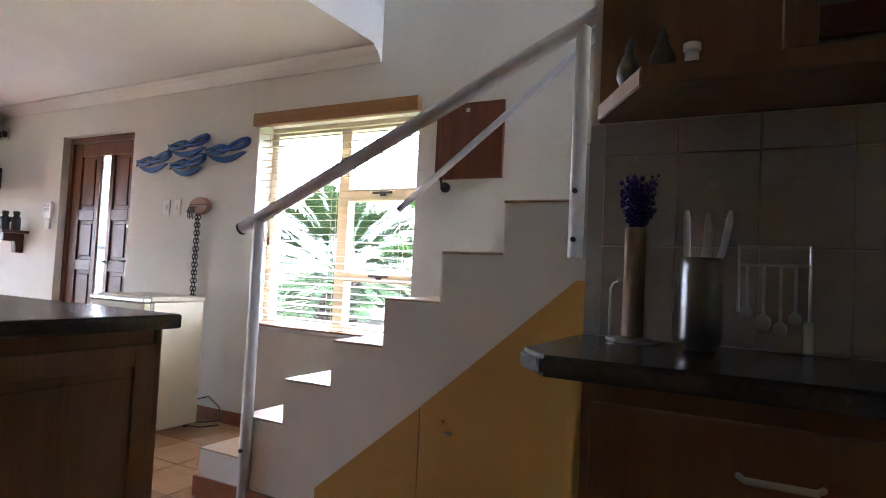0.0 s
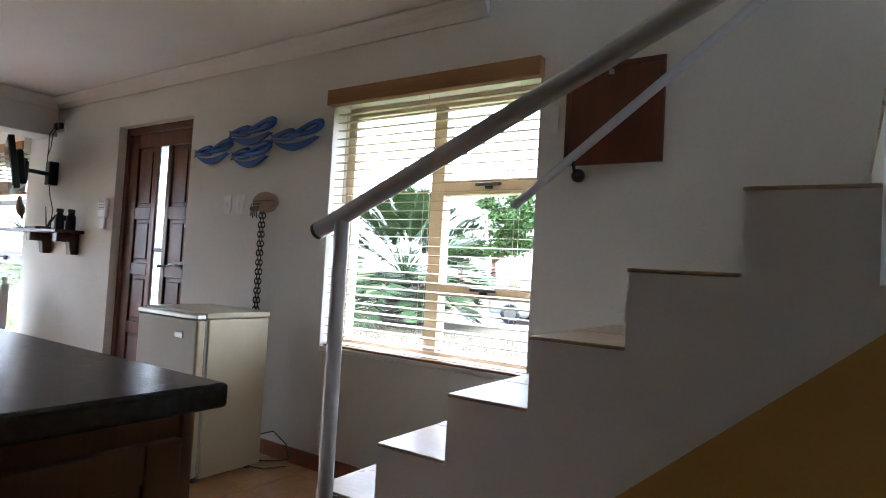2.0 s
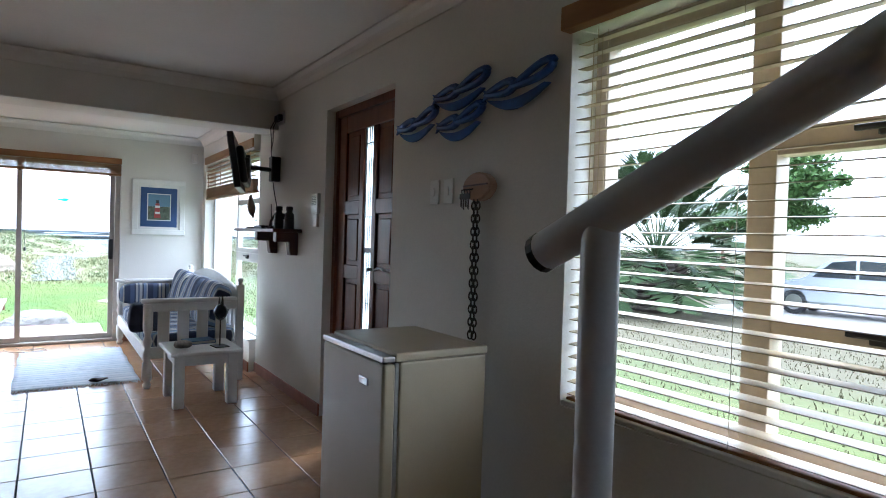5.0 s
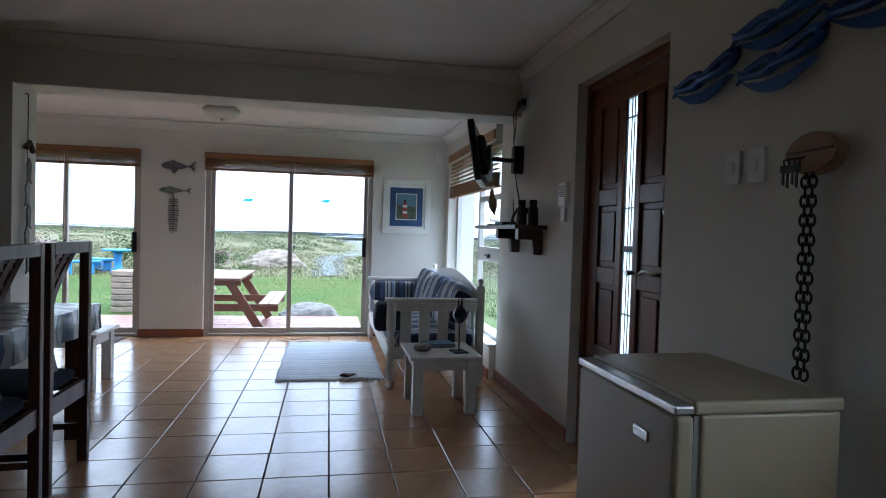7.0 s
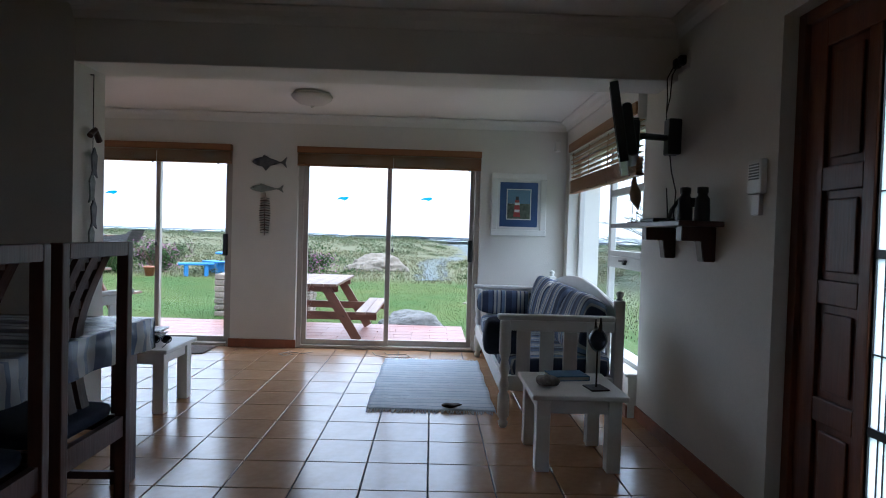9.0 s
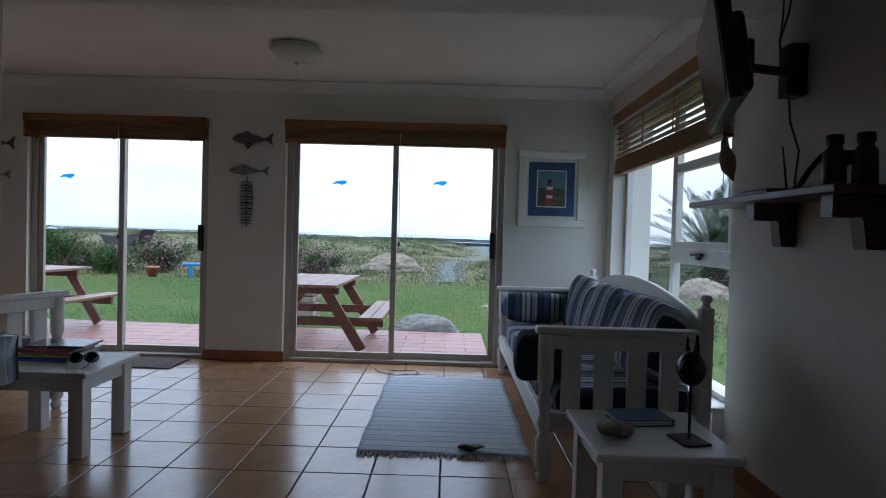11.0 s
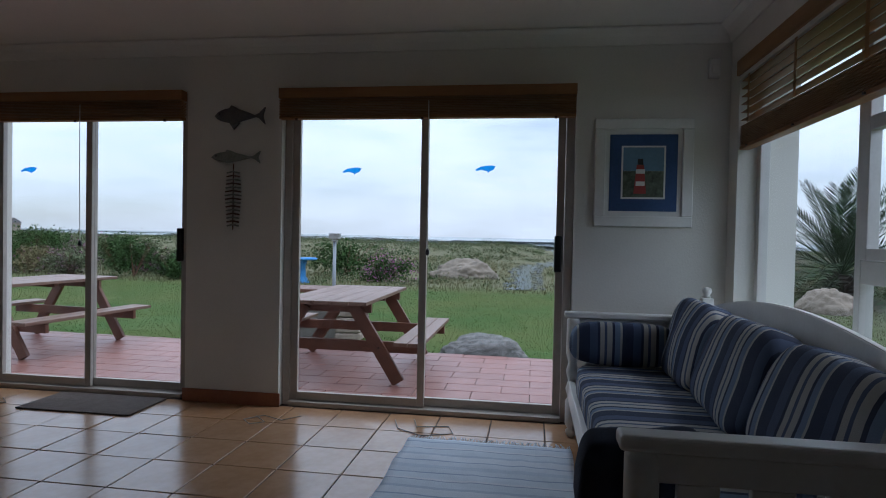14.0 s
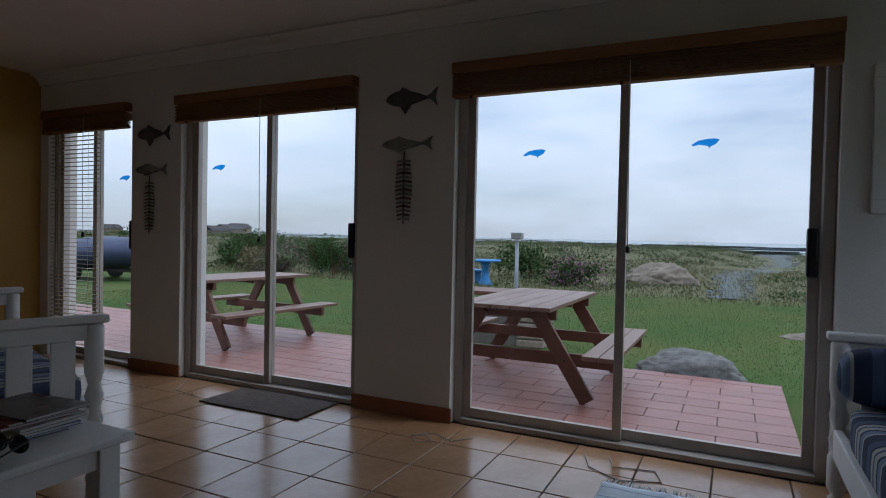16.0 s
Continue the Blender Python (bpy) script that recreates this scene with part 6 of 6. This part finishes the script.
def shrub(name, at, size, material, label, flowers=0, seed=0, leaf=0.05, per=1600):
    """One garden shrub: stems, leaves and, where it blooms, flowers."""
    s = thing(name, at, label, "shrub")
    r = random.Random(seed)
    for i in range(6):
        a = r.uniform(0, 6.28)
        part("stem", tubed([(0, 0, -0.05), (size[0] * 0.35 * math.cos(a), size[1] * 0.35 * math.sin(a), size[2] * 0.5), (size[0] * 0.6 * math.cos(a), size[1] * 0.6 * math.sin(a), size[2] * 0.85)], [0.018, 0.012, 0.004], 6), PICNIC, s)
    cs, ss = [], []
    for i in range(16):
        a, q = r.uniform(0, 6.28), r.uniform(0, 0.6)
        cs.append((size[0] * q * math.cos(a), size[1] * q * math.sin(a), size[2] * r.uniform(0.15, 0.75)))
        w = r.uniform(0.25, 0.45)
        ss.append((size[0] * w, size[1] * w, size[2] * w))
    lv = leaf_cloud("leaves", cs, ss, per // 16, leaf, material, "", "", seed, "part", 0.3)
    lv.parent = s
    if flowers:
        fl = leaf_cloud("flowers", cs, [(a * 1.1, b * 1.1, c * 1.1) for a, b, c in ss], flowers // 16, leaf * 0.7, PINK, "", "", seed + 7, "part", 0.85)
        fl.parent = s
    return s


for i, (x, y, w, h, fl, mt, lab) in enumerate(((-12.4, -5.2, 0.42, 0.55, 260, SCRUB2, "green garden shrub with pink flowers beside the terrace"), (-21.3, -7.6, 0.8, 0.75, 0, SCRUB2, "rounded dark green garden shrub"), (-22.0, -6.4, 1.1, 1.0, 700, SCRUB2, "garden shrub covered in pink-purple flowers"),
                                               (-21.8, -9.4, 0.9, 1.3, 0, SCRUB2, "tall feathery green garden shrub"), (-21.4, -11.2, 1.0, 0.8, 420, SCRUB, "grey-green garden shrub with pink flowers"), (-22.3, -13.0, 1.1, 0.9, 200, SCRUB3, "straw-coloured garden shrub with a few flowers"),
                                               (-22.8, -1.8, 0.95, 0.85, 1100, SCRUB2, "low shrub thick with purple-pink flowers"), (-25.3, -3.9, 1.6, 1.35, 0, SCRUB2, "broad dark green shrub by the lawn"), (-23.4, -15.4, 1.3, 1.0, 0, SCRUB2, "dense green garden shrub"), (-21.9, -17.5, 1.2, 0.9, 300, SCRUB, "grey-green shrub with pink blossom"),
                                               (-21.0, -20.5, 1.4, 1.1, 0, SCRUB2, "large green garden shrub"), (-20.0, -24.0, 1.6, 1.2, 0, SCRUB2, "large green hedge-like shrub"), (-19.5, -28.0, 1.8, 1.3, 0, SCRUB2, "dark green hedge-like shrub"),
                                               (-22.6, -8.6, 0.8, 0.8, 500, SCRUB2, "garden shrub with mauve-pink blossom"), (-23.6, -10.2, 1.0, 1.0, 600, SCRUB2, "garden shrub thick with pink blossom"), (-24.8, -12.2, 1.2, 1.2, 0, SCRUB2, "upright green garden shrub"), (-26.4, -14.6, 1.4, 1.1, 500, SCRUB, "grey-green shrub with pink blossom"),
                                               (-28.0, -17.4, 1.7, 1.3, 0, SCRUB2, "broad dark green shrub by the lawn"), (-30.5, -21.0, 2.0, 1.4, 0, SCRUB2, "dark green hedge-like shrub"), (-27.0, -24.5, 2.0, 1.5, 0, SCRUB2, "dark green hedge-like shrub"), (-24.0, -28.5, 2.0, 1.5, 0, SCRUB2, "dark green hedge-like shrub"))):
    shrub("shrub", (x, y, ground_z(x, y)), (w, w * 1.1, h), mt, lab, fl, i, 0.075, 2400)
for x, y in ((-16.0, -14.6), (-16.6, -17.2), (-20.6, -6.0)):
    c = thing("plant_pot", (x, y, ground_z(x, y)), "small terracotta plant pot standing on the grass", "pot", "garden pots")
    part("pot", lathe([(0.11, 0), (0.16, 0.24), (0.175, 0.24), (0.175, 0.29), (0.15, 0.29), (0.14, 0.22)], 18), SKIRT, c, "", True)


def palm(at, height, trunk_r, fronds, length, label, fan=False, seed=0):
    """A palm: tapered ringed trunk and arching fronds with separate leaflets."""
    p = thing("palm_tree", at, label, "palm tree")
    r = random.Random(seed)
    prof = []
    for i in range(18):
        z = height * i / 17
        prof.append((trunk_r * (1.15 - 0.35 * i / 17) * (1 + (0.10 if i % 2 else -0.04)), z))
    part("trunk", lathe(prof, 14), mat("shaggy_palm_trunk", (0.07, 0.055, 0.042), 0.95, 0, 0.3, 12, 0.8, 60), p)
    bm = bmesh.new()
    for i in range(90):
        a, z = r.uniform(0, 6.28), r.uniform(0.1, 1.0) * height
        x, y = trunk_r * math.cos(a), trunk_r * math.sin(a)
        tube(bm, [(x * 0.85, y * 0.85, z), (x * 1.25, y * 1.25, z + 0.10), (x * 1.4, y * 1.4, z + 0.16)], [0.045, 0.03, 0.006], 5)
    part("leaf_stubs", bm, mat("old_leaf_bases", (0.075, 0.055, 0.04), 0.9, 0, 0.3, 8), p)
    bm = bmesh.new()
    for f in range(fronds):
        a = 2.4 * f + r.uniform(-0.2, 0.2)
        up = 1.35 - 1.55 * (f / fronds) ** 1.1
        L = length * r.uniform(0.85, 1.1)
        pts, d = [], Vector((math.cos(a) * math.cos(up), math.sin(a) * math.cos(up), math.sin(up)))
        q = Vector((0, 0, height))
        N = 16
        for k in range(N + 1):
            pts.append(q.copy())
            q = q + d * (L / N)
            d = (d + Vector((0, 0, -0.055))).normalized()
        tube(bm, pts[:: 2], [0.022 * (1 - 0.85 * k / 8) for k in range(9)], 4)
        side = Vector((-math.sin(a), math.cos(a), 0))
        lo = N * (0.50 if fan else 0.18)
        for k in range(int(lo * 3), N * 3):
            t = k / 3
            i0 = int(t)
            base = pts[i0].lerp(pts[i0 + 1], t - i0)
            fw = (pts[i0 + 1] - pts[i0]).normalized()
            ll = L * (0.34 if fan else 0.24) * math.sin(math.pi * (0.12 + 0.80 * (t - lo) / (N - lo))) + 0.04
            for sg in (-1, 1):
                tip = base + (side * sg * 0.75 + fw * 0.75 + Vector((0, 0, 0.22 + r.uniform(-0.12, 0.1)))).normalized() * ll
                wv = fw * (0.055 if fan else 0.02)
                m = base.lerp(tip, 0.45)
                vs = [bm.verts.new(c) for c in (base, m + wv, tip, m - wv)]
                bm.faces.new(vs)
    part("fronds", bm, matte(mat("palm_leaf", (0.020, 0.040, 0.014), 0.6, 0, 0.25, 3, 0.0, 10, alt=(0.036, 0.056, 0.022), island=0.3), 0.12), p)
    return p


palm((-19.8, 9.3, -0.3), 0.75, 0.30, 40, 2.5, "bushy date palm with arching feather fronds", False, 3)
palm((-19.0, 12.6, -0.3), 0.75, 0.30, 34, 2.5, "bushy date palm with arching feather fronds", False, 5)
palm((-11.1, 14.9, -0.42), 1.3, 0.55, 60, 2.7, "stout fan palm with a shaggy brown trunk", True, 7)


def tree(at, h, w, label, seed):
    t = thing("tree", at, label, "tree")
    r = random.Random(seed)
    part("trunk", tubed([(0, 0, -0.1), (0.05, 0, h * 0.2), (-0.05, 0.05, h * 0.42)], [0.16, 0.13, 0.10], 10), PICNIC, t)
    cs, ss = [], []
    for i in range(9):
        a, q = r.uniform(0, 6.28), r.uniform(0.3, 0.85)
        tip = (w * q * math.cos(a), w * q * math.sin(a), h * r.uniform(0.55, 0.9))
        part("limb", tubed([(-0.05, 0.05, h * 0.40), (tip[0] * 0.5, tip[1] * 0.5, h * 0.55), tip], [0.08, 0.05, 0.015], 6), PICNIC, t)
        for k in range(4):
            cs.append((tip[0] + r.uniform(-0.5, 0.5), tip[1] + r.uniform(-0.5, 0.5), tip[2] + r.uniform(-0.5, 0.4)))
            s = r.uniform(0.35, 0.75)
            ss.append((s, s, s * 0.75))
    lv = leaf_cloud("crown", cs, ss, 300, 0.12, matte(mat("bright_leaf", (0.028, 0.062, 0.016), 0.6, 0, 0.2, 2, 0.0, 8, alt=(0.05, 0.085, 0.024), island=0.3)), "", "", seed, "part", 0.2)
    lv.parent = t
    return t


tree((-12.6, 22.8, -0.42), 5.0, 2.9, "leafy green tree with a broken crown", 4)
tree((-20.5, 33.0, -0.42), 4.2, 1.9, "leafy green tree across the road", 9)
setting(part("road", boxes((-90, 60, 16.5, 29, -0.6, -0.405)), mat("pale_gravel_road", (0.18, 0.165, 0.145), 0.95, 0, 0.12, 0.5, 0.5, 20)), "pale sandy gravel road in front of the house", "road")

# parked car
car = thing("car", (-10.1, 18.7, -0.405), "silver-blue hatchback parked on the gravel road", "car", "", 8)
PAINT = mat("silver_blue_paint", (0.45, 0.48, 0.52), 0.25, 0.5, 0.04, 2)
side = [(0.0, 0.30), (0.02, 0.62), (0.12, 0.80), (0.9, 0.92), (1.45, 1.40), (2.0, 1.50), (2.9, 1.46), (3.55, 1.10), (3.80, 1.00), (3.86, 0.60), (3.82, 0.30)]
part("body", extrude_outline(side, 1, -0.80, 0.80, 0.05), PAINT, car)
GLZ = mat("dark_car_glass", (0.02, 0.025, 0.03), 0.1)
for y0, y1 in ((-0.806, -0.801), (0.801, 0.806)):
    part("side_window", extrude_outline([(1.12, 0.97), (1.55, 1.36), (2.05, 1.42), (2.05, 0.97)], 1, y0, y1), GLZ, car)
    part("side_window", extrude_outline([(2.12, 0.97), (2.12, 1.42), (2.85, 1.38), (3.30, 1.08), (3.25, 0.97)], 1, y0, y1), GLZ, car)
for x in (0.72, 3.12):
    for y in (-0.80, 0.62):
        wh = part("wheel", tubed([(x, y, 0.31), (x, y + 0.18, 0.31)], 0.31, 24), BLACK, car, "black tyre")
        part("rim", tubed([(x, y - 0.006, 0.31), (x, y + 0.186, 0.31)], 0.20, 16), STEEL, wh)
for y in (-0.62, 0.62):
    part("headlight", cushion_bm(0.06, 0.14, 0.08, 0.7, 16, 10, (0.06, y, 0.68)), STEEL, car, "", True)
    part("tail_light", cushion_bm(0.04, 0.10, 0.12, 0.7, 16, 10, (3.82, y, 0.85)), mat("red_lens", (0.3, 0.02, 0.02), 0.3), car, "", True)

# garden furniture and structures
braai = thing("stone_braai", (-13.4, -1.35, -0.30), "low built-in barbecue of stone and timber beside the terrace", "barbecue")
STONE = mat("fieldstone", (0.34, 0.27, 0.21), 0.9, 0, 0.25, 4, 0.5, 30, per_object=0.2)
part("wall_core", boxes((0.04, 0.46, 0.04, 0.30, 0, 0.70), (0.04, 0.46, 1.30, 1.56, 0, 0.56), (0.34, 0.46, 0.30, 1.30, 0, 0.50)), mat("dark_mortar", (0.16, 0.14, 0.12), 0.95), braai)
for yb, hh in ((0.0, 7), (1.26, 5)):
    for k in range(hh):
        for (x0, x1, y0, y1) in ((0.0, 0.24, yb, yb + 0.34), (0.25, 0.5, yb, yb + 0.34)):
            part("stone", crumple(boxes((x0, x1 - 0.01, y0, y1, k * 0.102, k * 0.102 + 0.094), bevel=0.018), 0.012, 9, k + yb), STONE, braai)
part("timber_top", boxes((-0.05, 0.55, 0.36, 1.70, 0.62, 0.67), bevel=0.006), PICNIC, braai)
part("seat_block", boxes((-0.30, -0.06, 0.5, 0.9, 0, 0.36), (-0.30, -0.06, 1.1, 1.4, 0, 0.30), bevel=0.015), PALEROCK, braai)
lp = thing("garden_lamp", (-13.30, -0.24, -0.35), "grey metal garden lamp post with a square head", "lamp post")
part("pole", tubed([(0, 0, 0), (0, 0, 1.36)], [0.026, 0.024], 14), mat("galvanised_lamp_pole", (0.27, 0.29, 0.31), 0.5, 0.3), lp, "", True)
part("collar", lathe([(0.045, 1.36), (0.045, 1.375), (0.03, 1.38)], 14), RAIL, lp)
part("lamp_head", boxes((-0.06, 0.06, -0.07, 0.07, 1.381, 1.455), bevel=0.012), mat("weathered_grey_lamp", (0.30, 0.30, 0.28), 0.5), lp)
part("cap", boxes((-0.066, 0.066, -0.078, 0.078, 1.456, 1.472), bevel=0.005), RAIL, lp)
BLUEC = mat("blue_painted_concrete", (0.045, 0.22, 0.50), 0.7, 0, 0.15, 6, 0.3, 40)
bt = thing("concrete_table", (-21.6, -4.0, -0.30), "round bright blue painted concrete garden table", "garden table")
part("pedestal", lathe([(0.22, 0.0), (0.20, 0.05), (0.11, 0.2), (0.10, 0.5), (0.16, 0.66)], 20), BLUEC, bt, "", True)
part("tabletop", lathe([(0.40, 0.661), (0.43, 0.67), (0.43, 0.71), (0.40, 0.72)], 28), BLUEC, bt, "", True)
for (x, y, rz) in ((-21.0, -4.8, 25), (-22.3, -4.7, -40)):
    be = thing("concrete_bench", (x, y, -0.30), "curved bright blue painted concrete bench", "bench", "blue concrete benches", rz)
    part("seat", boxes((-0.18, 0.18, -0.5, 0.5, 0.33, 0.40), bevel=0.02), BLUEC, be)
    for yy in (-0.34, 0.22):
        part("support", boxes((-0.13, 0.13, yy, yy + 0.12, 0, 0.329), bevel=0.02), BLUEC, be)
boat = thing("covered_boat", (-16.4, -13.0, -0.30), "small boat on the lawn under a dark blue tarpaulin", "boat", "", 100)
bm = bmesh.new()
rings = []
for i in range(15):
    k = i / 14
    w, top, bot = 0.75 * (1 - (2 * abs(k - 0.45)) ** 3.2 * 0.8) * (1 if k < 0.85 else (1 - k) / 0.15 * 0.9 + 0.1), 0.92 + 0.18 * math.sin(math.pi * k) + 0.12 * k, 0.25 + 0.25 * k ** 3
    rings.append([bm.verts.new((k * 3.6 - 1.8, w * math.cos(a), bot + (top - bot) * (0.5 + 0.5 * math.sin(a)) + 0.03 * noise.noise((i, a * 2, 0)))) for a in [2 * math.pi * q / 16 for q in range(16)]])
for a, b in zip(rings, rings[1:]):
    for q in range(16):
        bm.faces.new((a[q], a[(q + 1) % 16], b[(q + 1) % 16], b[q]))
bm.faces.new(rings[0][::-1])
bm.faces.new(rings[-1])
part("tarpaulin", bm, mat("dark_blue_tarpaulin", (0.035, 0.05, 0.11), 0.5, 0, 0.2, 3, 0.4, 20), boat, "", True)
part("trailer_beam", boxes((-1.9, 1.5, -0.3, -0.22, 0.24, 0.32), (-1.9, 1.5, 0.22, 0.3, 0.24, 0.32)), IRON, boat)
for y in (-0.75, 0.65):
    part("wheel", tubed([(-0.3, y, 0.25), (-0.3, y + 0.12, 0.25)], 0.25, 18), BLACK, boat)
wreck = thing("old_rowing_boat", (-33.0, -13.5, ground_z(-33, -13.5)), "old dark wooden rowing boat on the dunes", "boat", "", 60)
hull = extrude_outline([(-1.7, 0.75), (-1.2, 0.25), (0.6, 0.15), (1.5, 0.4), (1.9, 1.0), (1.3, 0.75), (0, 0.62), (-1.2, 0.66)], 1, -0.35, 0.35, 0.03)
part("hull", hull, mat("dark_boat_wood", (0.05, 0.045, 0.045), 0.8), wreck)
part("thwart", boxes((-0.3, -0.05, -0.37, 0.37, 0.63, 0.67)), PICNIC, wreck)

# the far shore
far = rock("headland", (-620, -560, -1.8), (60, 420, 1.5), "low dark headland across the bay", mat("far_headland", (0.10, 0.12, 0.12), 0.95, 0, 0.2, 0.02), 0.25, 3)
for i in range(7):
    hx, hy, w, h = -150 - 14 * (i % 3), -150 - i * 9.0, 5 + (i * 2) % 4, 2.6 + (i % 3) * 0.7
    hs = thing("far_house", (hx, hy, -1.2), "small pale house far along the shore", "house", "far houses")
    part("wall", boxes((-4, 4, -w / 2, w / 2, 0, h)), PALEROCK, hs)
    part("roof", extrude_outline([(-w / 2 - 0.4, h), (0, h + 1.6), (w / 2 + 0.4, h)], 0, -4.3, 4.3), IRON, hs)
    for k in range(2):
        part("window", boxes((4.001, 4.05, -w / 4 + k * w / 2 - 0.5, -w / 4 + k * w / 2 + 0.5, 1.0, 2.1)), GLZ, hs)
setting(part("far_shore", extrude_outline([(-60, -110), (-125, -140), (-260, -300), (-320, -700), (-60, -700)], 2, -3.2, -1.2), GM), "low shore curving round the bay", "shore")
# ---- floor tiles ----
TX, TY = 0.3270, 0.3120
floor = setting(new("floor"), "glazed terracotta floor tiles with dark joints", "floor")
tile_me = None
rest = bmesh.new()
placed = 0
for i in range(-3, 38):
    for j in range(-18, 11):
        x0, y0 = -8.554 + (i - 3) * TX, 1.318 + (j - 1) * TY
        cx, cy = x0 + TX / 2, y0 + TY / 2
        if cx < XW - 0.1 or cx > 2.6 or cy < -2.9 or cy > YN + 0.12:
            continue
        if (cx < -3.4 and cy > (-0.4 if cx < -6.4 else 0.9)) and placed < 300:
            placed += 1
            m = pose(x0, y0, random.uniform(-0.0006, 0.0006), random.uniform(-0.12, 0.12), random.uniform(-0.12, 0.12), 0)
            if tile_me is None:
                first = part("floor_tile", boxes((0.003, TX - 0.003, 0.003, TY - 0.003, -0.008, 0.0), bevel=0.0025, seg=1), TILE, floor)
                first.matrix_basis = m
                tile_me = first.data
            else:
                again("floor_tile", tile_me, floor, m)
        else:
            box(rest, x0 + 0.003, x0 + TX - 0.003, y0 + 0.003, y0 + TY - 0.003, -0.008, 0.0)
tagged(part("floor_tiles_far", rest, TILE_I, floor), "glazed terracotta tiles", "", "", "stuff")
